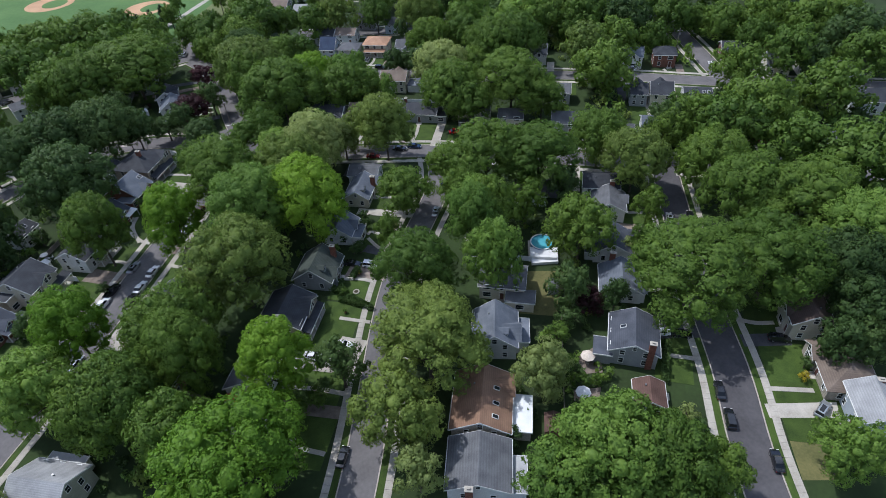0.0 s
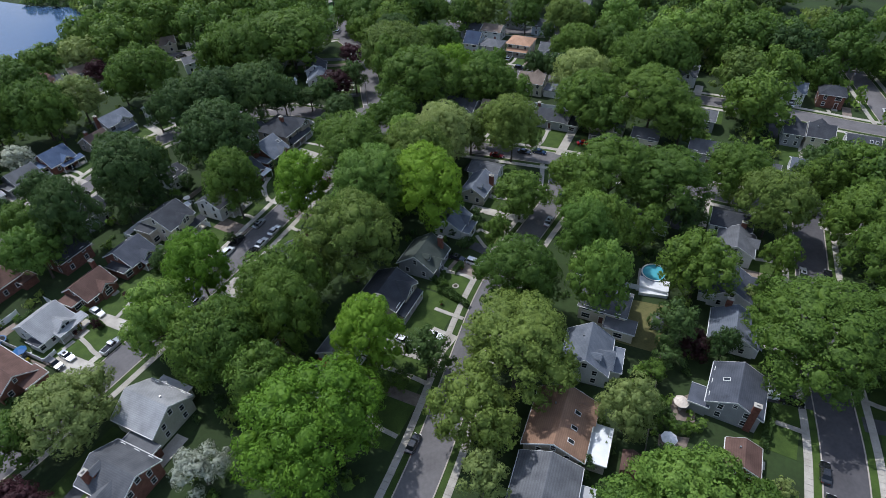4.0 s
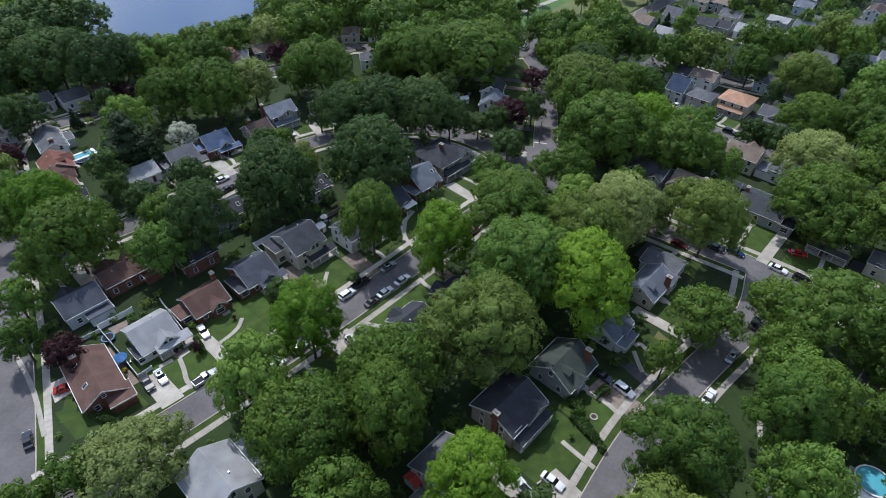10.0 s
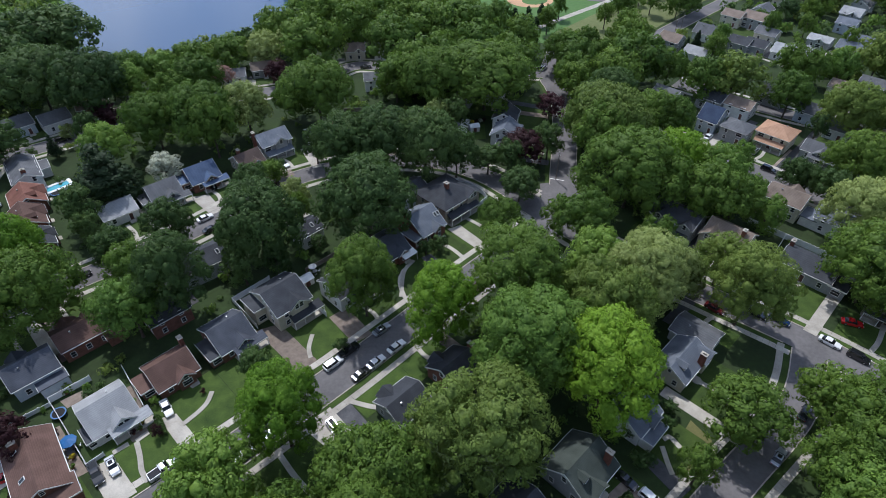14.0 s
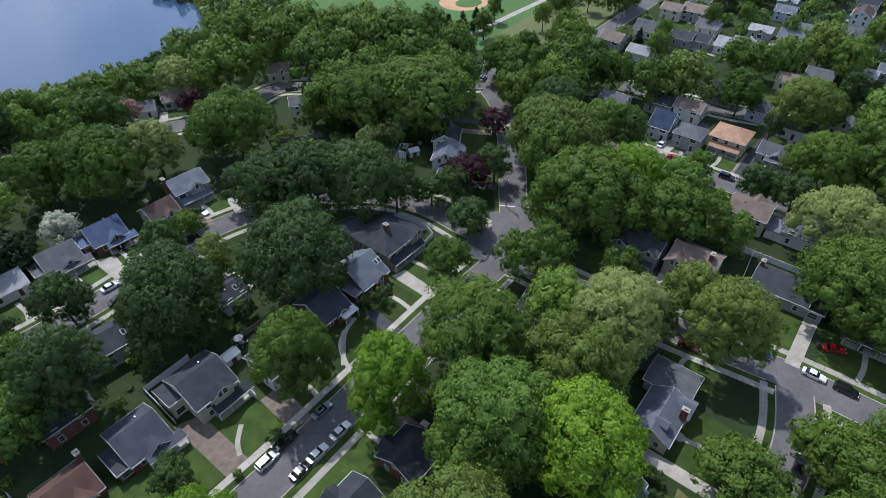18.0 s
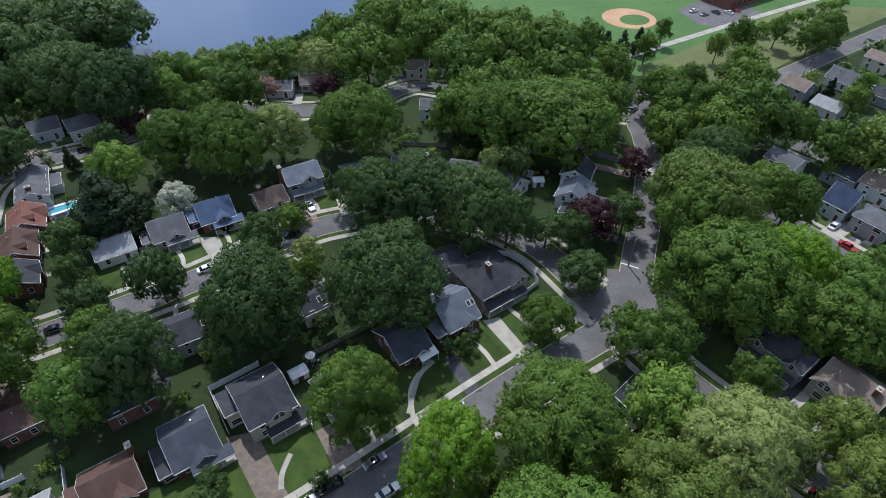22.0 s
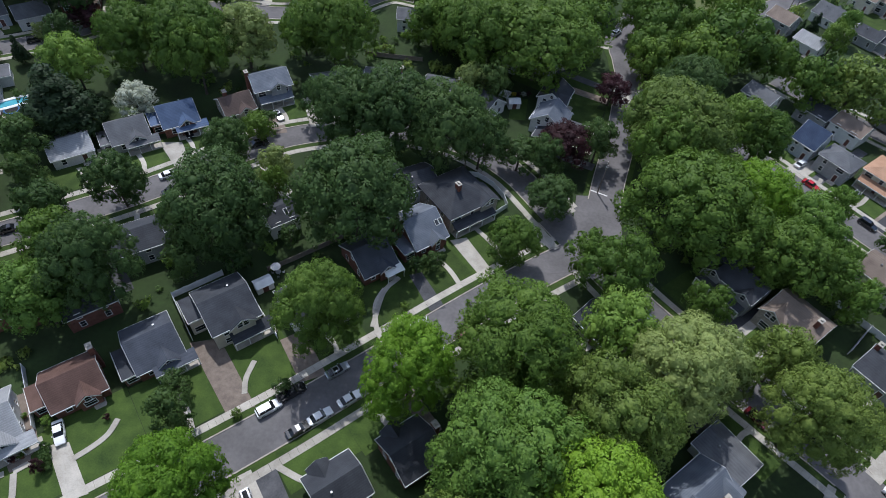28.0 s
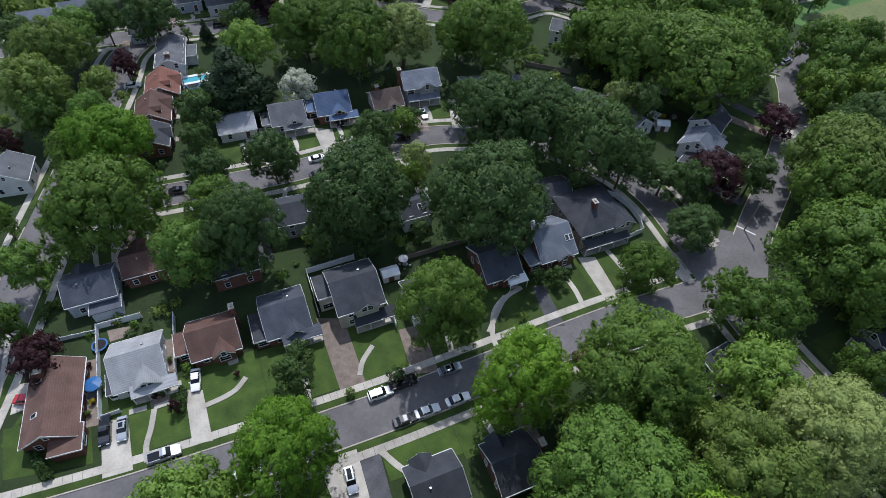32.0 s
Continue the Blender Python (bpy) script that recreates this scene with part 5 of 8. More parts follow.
patch([(43.9, 90.0), (50.9, 99.1), (53.8, 94.5), (47.4, 85.8)], DRY_LAWN, "lawn", "dry yellowing lawn before the house")
patch([(-78.6, 73.7), (-81.3, 82.9), (-78.6, 81.8), (-76.5, 73.6)], LAWN, "lawn", "mown lawn before the house")
patch([(69.8, 56.5), (78.4, 50.1), (66.2, 39.6), (59.8, 45.4)], DRY_LAWN, "lawn", "dry yellowing lawn before the house")
patch([(6.6, 217.6), (11.2, 220.0), (11.6, 209.4), (6.8, 208.6)], LAWN, "lawn", "bright mown back lawn with flower beds")
strip(-63.8, 92.9, -43, 12.3, 13.8, LAWN, "lawn", "mown lawn before the house")
strip(-55.4, 103.4, -43, 13.8, 13.8, LAWN, "lawn", "mown lawn before the house")
strip(-45.6, 113.0, -43, 13.3, 13.4, LAWN, "lawn", "mown lawn before the house")
front_walk(((-44.5, 112.0), (-39.2, 107.8), (-35.3, 103.4)))
strip(-35.0, 123.0, -43, 12.8, 14.2, LAWN, "lawn", "mown lawn before the house")
strip(-21.7, 129.6, -43, 7.3, 14.2, LAWN, "lawn", "mown lawn before the house")
front_walk(((-20.6, 128.6), (-17.5, 126.4), (-15.8, 124.1)))
strip(-12.7, 144.4, -43, 10.3, 13.0, LAWN, "lawn", "mown lawn before the house")
strip(-3.9, 154.5, -43, 10.3, 13.4, LAWN, "lawn", "mown lawn before the house")
front_walk(((-2.8, 153.5), (1.3, 150.3), (4.2, 147.0)))
strip(3.3, 165.6, -43, 12.8, 17.6, LAWN, "lawn", "mown lawn before the house")
front_walk(((4.4, 164.6), (9.4, 160.5), (13.2, 156.3)))
strip(-66.1, 142.1, 132, 7.3, 16.8, LAWN, "lawn", "mown lawn before the house")
strip(-69.8, 134.4, 132, 13.8, 3.0, NEW_ASPHALT, "driveway", "dark asphalt driveway beside the house")
front_walk(((-67.1, 143.2), (-70.0, 145.7), (-71.5, 148.1)))
strip(-41.3, 155.4, 137, 17.3, 11.7, LAWN, "lawn", "mown lawn before the house")
strip(-35.7, 157.6, 137, 23.1, 3.0, CONCRETE, "driveway", "pale concrete driveway beside the house")
front_walk(((-42.4, 156.4), (-49.1, 162.0), (-54.5, 167.8)))
strip(-14.5, 175.6, 130, 14.8, 13.4, LAWN, "lawn", "mown lawn before the house")
strip(-17.3, 169.2, 130, 21.1, 3.0, NEW_ASPHALT, "driveway", "dark asphalt driveway beside the house")
front_walk(((-15.5, 176.7), (-20.7, 182.2), (-24.6, 187.5)))
strip(-90.7, 107.4, 137, 16.8, 14.2, LAWN, "lawn", "mown lawn before the house")
strip(-83.8, 110.0, 137, 23.3, 3.0, PAVERS, "driveway", "brown paver driveway beside the house")
front_walk(((-91.7, 108.4), (-98.3, 113.9), (-103.5, 119.4)))
strip(-85.3, 117.8, 137, 12.3, 15.1, LAWN, "lawn", "mown lawn before the house")
strip(-87.8, 110.6, 137, 18.6, 3.0, CONCRETE, "driveway", "pale concrete driveway beside the house")
front_walk(((-86.4, 118.9), (-91.3, 122.8), (-94.9, 126.8)))
strip(-68.6, 124.8, 137, 18.3, 14.2, LAWN, "lawn", "mown lawn before the house")
strip(-61.9, 127.5, 137, 24.6, 3.0, NEW_ASPHALT, "driveway", "dark asphalt driveway beside the house")
front_walk(((-69.7, 125.8), (-76.8, 131.8), (-82.6, 137.8)))
strip(-93.2, 158.7, -46, 8.8, 14.2, LAWN, "lawn", "mown lawn before the house")
strip(-90.8, 165.8, -46, 15.4, 3.0, CONCRETE, "driveway", "pale concrete driveway beside the house")
front_walk(((-92.1, 157.7), (-88.6, 154.8), (-86.5, 151.8)))
strip(-83.1, 167.6, -47, 8.3, 13.8, LAWN, "lawn", "mown lawn before the house")
front_walk(((-82.1, 166.5), (-78.8, 163.7), (-76.9, 160.9)))
strip(-74.6, 176.6, -48, 7.3, 13.8, LAWN, "lawn", "mown lawn before the house")
front_walk(((-73.6, 175.5), (-70.7, 173.0), (-69.2, 170.5)))
strip(-62.8, 186.0, -44, 4.8, 13.0, LAWN, "lawn", "mown lawn before the house")
front_walk(((-61.7, 184.9), (-59.6, 183.6), (-58.8, 182.1)))
strip(-57.4, 195.6, -49, 8.3, 15.1, LAWN, "lawn", "mown lawn before the house")
front_walk(((-56.4, 194.5), (-53.2, 191.6), (-51.4, 188.8)))
strip(-43.0, 201.8, -60, 7.3, 14.2, LAWN, "lawn", "mown lawn before the house")
strip(-50.2, 201.0, -60, 13.4, 3.0, CONCRETE, "driveway", "pale concrete driveway beside the house")
front_walk(((-42.3, 200.5), (-40.0, 197.5), (-39.0, 194.7)))
strip(-29.9, 207.9, -78, 7.8, 15.1, LAWN, "lawn", "mown lawn before the house")
strip(-23.6, 212.2, -78, 13.9, 3.0, NEW_ASPHALT, "driveway", "dark asphalt driveway beside the house")
front_walk(((-29.6, 206.4), (-28.3, 202.6), (-28.1, 199.5)))
strip(-13.9, 209.8, -90, 8.8, 14.2, LAWN, "lawn", "mown lawn before the house")
strip(-20.5, 212.5, -90, 14.8, 3.0, PAVERS, "driveway", "brown paver driveway beside the house")
front_walk(((-13.9, 208.3), (-13.4, 203.8), (-13.9, 200.2)))
strip(-3.3, 207.2, -125, 7.8, 13.4, LAWN, "lawn", "mown lawn before the house")
strip(3.7, 206.4, -125, 14.3, 3.0, CONCRETE, "driveway", "pale concrete driveway beside the house")
front_walk(((-4.2, 206.0), (-6.0, 202.4), (-8.2, 200.2)))
strip(22.4, 217.1, -15, 10.3, 13.4, LAWN, "lawn", "mown lawn before the house")
strip(17.8, 211.9, -15, 16.6, 3.0, NEW_ASPHALT, "driveway", "dark asphalt driveway beside the house")
strip(22.3, 206.6, -15, 8.8, 12.6, LAWN, "lawn", "mown lawn before the house")
strip(20.5, 213.1, -15, 15.4, 3.0, CONCRETE, "driveway", "pale concrete driveway beside the house")
front_walk(((23.8, 206.2), (28.3, 205.5), (31.6, 204.1)))
strip(23.3, 201.8, -15, 6.8, 10.9, LAWN, "lawn", "mown lawn before the house")
strip(19.1, 197.8, -15, 13.1, 3.0, NEW_ASPHALT, "driveway", "dark asphalt driveway beside the house")
front_walk(((24.8, 201.4), (28.3, 201.0), (30.7, 199.9)))
strip(-136.7, 216.7, -43, 6.6, 3.0, NEW_ASPHALT, "driveway", "dark asphalt driveway beside the house")
strip(-149.8, 205.6, -43, 4.3, 13.4, LAWN, "lawn", "mown lawn before the house")
strip(-156.3, 203.2, -43, 10.6, 3.0, PAVERS, "driveway", "brown paver driveway beside the house")
front_walk(((-148.7, 204.6), (-146.7, 203.4), (-146.1, 202.1)))
strip(-127.7, 228.1, -60, 9.3, 3.0, CONCRETE, "driveway", "pale concrete driveway beside the house")
strip(-78.0, 255.8, -70, 6.3, 15.1, LAWN, "lawn", "mown lawn before the house")
strip(-85.6, 256.1, -70, 12.4, 3.0, NEW_ASPHALT, "driveway", "dark asphalt driveway beside the house")
strip(-83.2, 253.1, -75, 7.4, 3.0, CONCRETE, "driveway", "pale concrete driveway beside the house")
strip(-50.2, 275.7, -80, 5.4, 3.0, NEW_ASPHALT, "driveway", "dark asphalt driveway beside the house")
strip(-25.4, 278.3, -85, 5.9, 3.0, PAVERS, "driveway", "brown paver driveway beside the house")
strip(-16.4, 284.9, -90, 11.8, 14.2, LAWN, "lawn", "mown lawn before the house")
strip(-23.0, 288.0, -90, 18.1, 3.0, CONCRETE, "driveway", "pale concrete driveway beside the house")
strip(-6.9, 278.6, -100, 6.8, 13.4, LAWN, "lawn", "mown lawn before the house")
strip(-0.3, 280.3, -100, 12.8, 3.0, NEW_ASPHALT, "driveway", "dark asphalt driveway beside the house")
strip(7.1, 235.4, -20, 27.8, 14.2, LAWN, "lawn", "mown lawn before the house")
strip(6.8, 242.5, -20, 33.8, 3.0, NEW_ASPHALT, "driveway", "dark asphalt driveway beside the house")
strip(18.5, 237.1, -15, 15.8, 14.2, LAWN, "lawn", "mown lawn before the house")
strip(14.1, 231.5, -15, 21.8, 3.0, PAVERS, "driveway", "brown paver driveway beside the house")
strip(61.0, 158.7, -133, 9.3, 17.6, LAWN, "lawn", "mown lawn before the house")
strip(69.4, 155.5, -133, 15.9, 3.0, CONCRETE, "driveway", "pale concrete driveway beside the house")
front_walk(((60.0, 157.6), (57.1, 153.8), (54.1, 151.3)))
strip(72.1, 150.2, -133, 9.3, 15.9, LAWN, "lawn", "mown lawn before the house")
strip(69.2, 158.1, -133, 16.3, 3.0, NEW_ASPHALT, "driveway", "dark asphalt driveway beside the house")
front_walk(((71.0, 149.1), (68.2, 145.3), (65.2, 142.8)))
strip(89.9, 140.7, -133, 12.8, 17.6, LAWN, "lawn", "mown lawn before the house")
strip(98.4, 137.6, -133, 19.4, 3.0, CONCRETE, "driveway", "pale concrete driveway beside the house")
front_walk(((88.9, 139.6), (84.8, 134.5), (80.7, 130.8)))
strip(100.5, 174.4, 47, 3.8, 15.1, LAWN, "lawn", "mown lawn before the house")
strip(103.3, 167.1, 47, 10.4, 3.0, NEW_ASPHALT, "driveway", "dark asphalt driveway beside the house")
front_walk(((101.5, 175.5), (102.5, 177.3), (103.7, 177.8)))
strip(103.6, 167.4, 47, 9.6, 3.0, PAVERS, "driveway", "brown paver driveway beside the house")
front_walk(((111.5, 166.2), (112.4, 167.9), (113.3, 168.2)))
strip(116.5, 149.8, 47, 10.8, 14.2, LAWN, "lawn", "mown lawn before the house")
strip(119.2, 143.0, 47, 17.1, 3.0, CONCRETE, "driveway", "pale concrete driveway beside the house")
front_walk(((117.5, 150.9), (120.9, 155.2), (124.4, 158.3)))
strip(103.9, 126.3, -133, 10.8, 15.9, LAWN, "lawn", "mown lawn before the house")
strip(111.7, 123.7, -133, 17.4, 3.0, NEW_ASPHALT, "driveway", "dark asphalt driveway beside the house")
front_walk(((102.9, 125.2), (99.5, 120.9), (96.0, 117.8)))
strip(92.3, 215.9, -133, 9.6, 3.0, CONCRETE, "driveway", "pale concrete driveway beside the house")
front_walk(((93.9, 208.2), (93.1, 206.6), (92.1, 206.3)))
strip(106.7, 205.9, -133, 8.8, 15.5, LAWN, "lawn", "mown lawn before the house")
strip(114.6, 203.7, -133, 15.8, 3.0, NEW_ASPHALT, "driveway", "dark asphalt driveway beside the house")
front_walk(((105.6, 204.8), (102.9, 201.2), (100.1, 198.9)))
strip(118.0, 197.9, -133, 10.8, 14.2, LAWN, "lawn", "mown lawn before the house")
strip(115.2, 204.6, -133, 17.1, 3.0, PAVERS, "driveway", "brown paver driveway beside the house")
front_walk(((116.9, 196.8), (113.6, 192.4), (110.0, 189.4)))
strip(88.2, 216.2, -133, 3.8, 11.7, LAWN, "lawn", "mown lawn before the house")
strip(94.4, 215.1, -133, 10.4, 3.0, CONCRETE, "driveway", "pale concrete driveway beside the house")
strip(132.2, 211.1, -133, 30.3, 15.1, LAWN, "lawn", "mown lawn before the house")
strip(129.1, 218.2, -133, 36.6, 3.0, NEW_ASPHALT, "driveway", "dark asphalt driveway beside the house")
front_walk(((131.2, 210.0), (121.1, 198.6), (111.0, 188.4)))
strip(161.1, 150.0, -133, 9.1, 3.0, CONCRETE, "driveway", "pale concrete driveway beside the house")
front_walk(((153.4, 150.9), (152.8, 149.5), (152.0, 149.4)))
strip(179.4, 129.7, -133, 7.1, 3.0, NEW_ASPHALT, "driveway", "dark asphalt driveway beside the house")
strip(198.3, 114.6, -133, 9.6, 3.0, PAVERS, "driveway", "brown paver driveway beside the house")
front_walk(((190.6, 115.4), (189.8, 113.8), (188.9, 113.5)))
strip(215.5, 90.8, -133, 5.9, 3.0, CONCRETE, "driveway", "pale concrete driveway beside the house")
strip(217.8, 103.7, -133, 13.8, 14.2, LAWN, "lawn", "mown lawn before the house")
strip(224.7, 101.4, -133, 20.1, 3.0, NEW_ASPHALT, "driveway", "dark asphalt driveway beside the house")
front_walk(((216.8, 102.6), (212.4, 97.1), (207.8, 93.0)))
strip(231.0, 70.9, -133, 4.1, 3.0, CONCRETE, "driveway", "pale concrete driveway beside the house")
strip(164.1, 105.7, 47, 9.8, 10.9, LAWN, "lawn", "mown lawn before the house")
strip(158.4, 106.8, 47, 16.1, 3.0, NEW_ASPHALT, "driveway", "dark asphalt driveway beside the house")
front_walk(((165.2, 106.8), (168.2, 110.8), (171.4, 113.5)))
strip(170.1, 100.8, 47, 8.8, 12.6, LAWN, "lawn", "mown lawn before the house")
strip(172.0, 94.3, 47, 15.4, 3.0, PAVERS, "driveway", "brown paver driveway beside the house")
front_walk(((171.1, 101.9), (173.8, 105.5), (176.7, 107.8)))
strip(177.8, 91.1, 47, 9.8, 14.2, LAWN, "lawn", "mown lawn before the house")
strip(170.9, 93.4, 47, 16.1, 3.0, CONCRETE, "driveway", "pale concrete driveway beside the house")
front_walk(((178.9, 92.2), (181.9, 96.2), (185.1, 98.9)))
strip(218.2, 53.7, 47, 7.8, 14.2, LAWN, "lawn", "mown lawn before the house")
strip(220.7, 46.7, 47, 14.4, 3.0, NEW_ASPHALT, "driveway", "dark asphalt driveway beside the house")
front_walk(((219.2, 54.8), (221.6, 58.0), (224.1, 60.0)))
strip(143.7, 125.1, 47, 9.8, 12.6, LAWN, "lawn", "mown lawn before the house")
strip(137.3, 126.8, 47, 16.1, 3.0, CONCRETE, "driveway", "pale concrete driveway beside the house")
front_walk(((144.7, 126.2), (147.7, 130.2), (150.9, 132.8)))
strip(124.5, 101.7, -133, 7.8, 13.4, LAWN, "lawn", "mown lawn before the house")
strip(131.2, 99.7, -133, 14.1, 3.0, PAVERS, "driveway", "brown paver driveway beside the house")
front_walk(((123.5, 100.6), (121.1, 97.3), (118.7, 95.4)))
strip(152.8, 87.8, 47, 30.3, 13.4, LAWN, "lawn", "mown lawn before the house")
strip(155.4, 81.6, 47, 36.3, 3.0, CONCRETE, "driveway", "pale concrete driveway beside the house")
front_walk(((153.8, 88.9), (163.8, 100.4), (174.0, 110.6)))
strip(112.8, 116.3, -133, 9.8, 13.4, LAWN, "lawn", "mown lawn before the house")
strip(119.2, 114.0, -133, 15.8, 3.0, NEW_ASPHALT, "driveway", "dark asphalt driveway beside the house")
front_walk(((111.8, 115.2), (108.7, 111.2), (105.6, 108.5)))
strip(168.6, 59.1, -133, 7.8, 14.2, LAWN, "lawn", "mown lawn before the house")
strip(165.9, 65.9, -133, 14.1, 3.0, CONCRETE, "driveway", "pale concrete driveway beside the house")
front_walk(((167.6, 58.0), (165.2, 54.8), (162.8, 52.9)))
strip(183.6, 41.0, -133, 8.6, 3.0, NEW_ASPHALT, "driveway", "dark asphalt driveway beside the house")
front_walk(((175.7, 42.1), (175.2, 40.9), (174.6, 41.0)))
strip(-0.5, 111.0, 137, 6.8, 13.0, LAWN, "lawn", "mown lawn before the house")
strip(6.1, 113.0, 137, 13.4, 3.0, PAVERS, "driveway", "brown paver driveway beside the house")
front_walk(((-1.6, 112.0), (-4.5, 114.0), (-6.0, 116.2)))
strip(-10.4, 102.1, 137, 5.3, 13.4, LAWN, "lawn", "mown lawn before the house")
strip(-18.6, 77.3, 137, 16.3, 14.2, LAWN, "lawn", "mown lawn before the house")
front_walk(((-19.7, 78.3), (-26.1, 83.6), (-31.2, 89.0)))
strip(-44.1, 55.8, 227, 27.3, 15.9, LAWN, "lawn", "mown lawn before the house")
strip(-35.9, 53.7, 227, 34.6, 3.0, CONCRETE, "driveway", "pale concrete driveway beside the house")
front_walk(((-45.2, 54.7), (-54.2, 44.3), (-63.3, 35.2)))
strip(-49.4, 43.0, 227, 17.3, 15.9, LAWN, "lawn", "mown lawn before the house")
strip(-52.2, 50.9, 227, 24.3, 3.0, NEW_ASPHALT, "driveway", "dark asphalt driveway beside the house")
front_walk(((-50.4, 41.9), (-56.0, 35.2), (-61.7, 29.8)))
strip(-1.2, 49.3, -43, 12.3, 13.4, LAWN, "lawn", "mown lawn before the house")
strip(0.8, 56.0, -43, 18.6, 3.0, PAVERS, "driveway", "brown paver driveway beside the house")
strip(54.3, 109.6, -43, 10.8, 15.9, LAWN, "lawn", "mown lawn before the house")
strip(47.0, 106.2, -43, 16.9, 3.0, CONCRETE, "driveway", "pale concrete driveway beside the house")
front_walk(((55.4, 108.6), (59.7, 105.2), (62.7, 101.7)))
strip(59.6, 122.7, 47, 5.8, 14.2, LAWN, "lawn", "mown lawn before the house")
strip(52.9, 125.2, 47, 11.8, 3.0, NEW_ASPHALT, "driveway", "dark asphalt driveway beside the house")
front_walk(((60.6, 123.8), (62.3, 126.4), (64.1, 127.6)))
strip(41.2, 95.8, -43, 9.3, 13.0, LAWN, "lawn", "mown lawn before the house")
strip(29.1, 83.2, -43, 9.3, 15.1, LAWN, "lawn", "mown lawn before the house")
front_walk(((30.2, 82.2), (34.1, 79.3), (36.5, 76.3)))
strip(17.1, 72.4, -43, 11.3, 15.9, LAWN, "lawn", "mown lawn before the house")
strip(3.5, 59.9, -43, 14.8, 14.2, LAWN, "lawn", "mown lawn before the house")
strip(5.4, 67.1, -43, 21.4, 3.0, CONCRETE, "driveway", "pale concrete driveway beside the house")
front_walk(((4.5, 58.9), (10.4, 54.1), (14.9, 49.3)))
strip(96.4, 45.3, -43, 7.8, 14.2, LAWN, "lawn", "mown lawn before the house")
strip(89.2, 43.0, -43, 14.8, 3.0, CONCRETE, "driveway", "pale concrete driveway beside the house")
front_walk(((97.5, 44.2), (100.8, 41.9), (102.7, 39.4)))
strip(88.0, 34.2, -43, 7.3, 14.2, LAWN, "lawn", "mown lawn before the house")
front_walk(((89.1, 33.2), (92.2, 31.0), (93.9, 28.7)))
strip(107.8, 58.6, -43, 7.8, 14.2, LAWN, "lawn", "mown lawn before the house")
strip(100.8, 56.1, -43, 14.4, 3.0, PAVERS, "driveway", "brown paver driveway beside the house")
front_walk(((108.9, 57.6), (112.2, 55.2), (114.1, 52.7)))
strip(111.7, 71.9, 47, 7.8, 15.1, LAWN, "lawn", "mown lawn before the house")
strip(104.5, 74.4, 47, 14.1, 3.0, CONCRETE, "driveway", "pale concrete driveway beside the house")
front_walk(((112.7, 73.0), (115.1, 76.2), (117.6, 78.1)))
strip(94.3, 82.6, 47, 12.8, 14.2, LAWN, "lawn", "mown lawn before the house")
strip(97.0, 75.9, 47, 19.1, 3.0, NEW_ASPHALT, "driveway", "dark asphalt driveway beside the house")
front_walk(((95.3, 83.7), (99.4, 88.8), (103.6, 92.6)))
strip(76.5, 19.1, -47, 7.8, 15.5, LAWN, "lawn", "mown lawn before the house")
strip(105.5, 7.9, 137, 7.8, 14.2, LAWN, "lawn", "mown lawn before the house")
front_walk(((104.4, 9.0), (101.1, 11.3), (99.2, 13.8)))
strip(98.0, -4.5, 137, 9.3, 16.8, LAWN, "lawn", "mown lawn before the house")
strip(93.7, -13.3, 137, 11.8, 14.2, LAWN, "lawn", "mown lawn before the house")
strip(160.8, 293.1, -133, 16.8, 14.2, LAWN, "lawn", "mown lawn before the house")
strip(167.8, 290.8, -133, 23.1, 3.0, CONCRETE, "driveway", "pale concrete driveway beside the house")
strip(146.0, 276.2, -133, 4.1, 3.0, CONCRETE, "driveway", "pale concrete driveway beside the house")
strip(132.0, 288.2, 47, 4.1, 3.0, CONCRETE, "driveway", "pale concrete driveway beside the house")
strip(147.8, 244.5, -133, 16.8, 14.2, LAWN, "lawn", "mown lawn before the house")
strip(154.8, 242.2, -133, 23.1, 3.0, CONCRETE, "driveway", "pale concrete driveway beside the house")
strip(77.8, 235.3, -133, 10.3, 14.2, LAWN, "lawn", "mown lawn before the house")
strip(84.7, 233.1, -133, 16.6, 3.0, PAVERS, "driveway", "brown paver driveway beside the house")
strip(101.9, 231.8, 47, 6.6, 3.0, CONCRETE, "driveway", "pale concrete driveway beside the house")
strip(102.2, 227.1, -133, 21.3, 14.2, LAWN, "lawn", "mown lawn before the house")
strip(109.2, 224.9, -133, 27.6, 3.0, NEW_ASPHALT, "driveway", "dark asphalt driveway beside the house")
strip(134.3, 221.8, 47, 4.1, 3.0, CONCRETE, "driveway", "pale concrete driveway beside the house")
strip(140.0, 316.1, -133, 14.3, 15.1, LAWN, "lawn", "mown lawn before the house")
strip(147.5, 313.8, -133, 20.9, 3.0, CONCRETE, "driveway", "pale concrete driveway beside the house")
strip(61.9, 243.1, -133, 22.8, 12.6, LAWN, "lawn", "mown lawn before the house")
strip(59.8, 249.3, -133, 29.1, 3.0, CONCRETE, "driveway", "pale concrete driveway beside the house")
strip(244.8, 89.5, -133, 22.3, 15.1, LAWN, "lawn", "mown lawn before the house")
strip(241.8, 96.5, -133, 28.6, 3.0, CONCRETE, "driveway", "pale concrete driveway beside the house")
front_walk(((243.8, 88.4), (236.5, 79.8), (229.1, 72.6)))
strip(-155.3, 182.5, -50, 3.8, 3.0, PAVERS, "driveway", "brown paver driveway beside the house")
strip(-178.1, 179.4, -43, 5.4, 3.0, CONCRETE, "driveway", "pale concrete driveway beside the house")
strip(-181.3, 179.8, -43, 9.4, 3.0, NEW_ASPHALT, "driveway", "dark asphalt driveway beside the house")
front_walk(((-173.2, 181.3), (-171.7, 180.6), (-171.6, 179.8)))
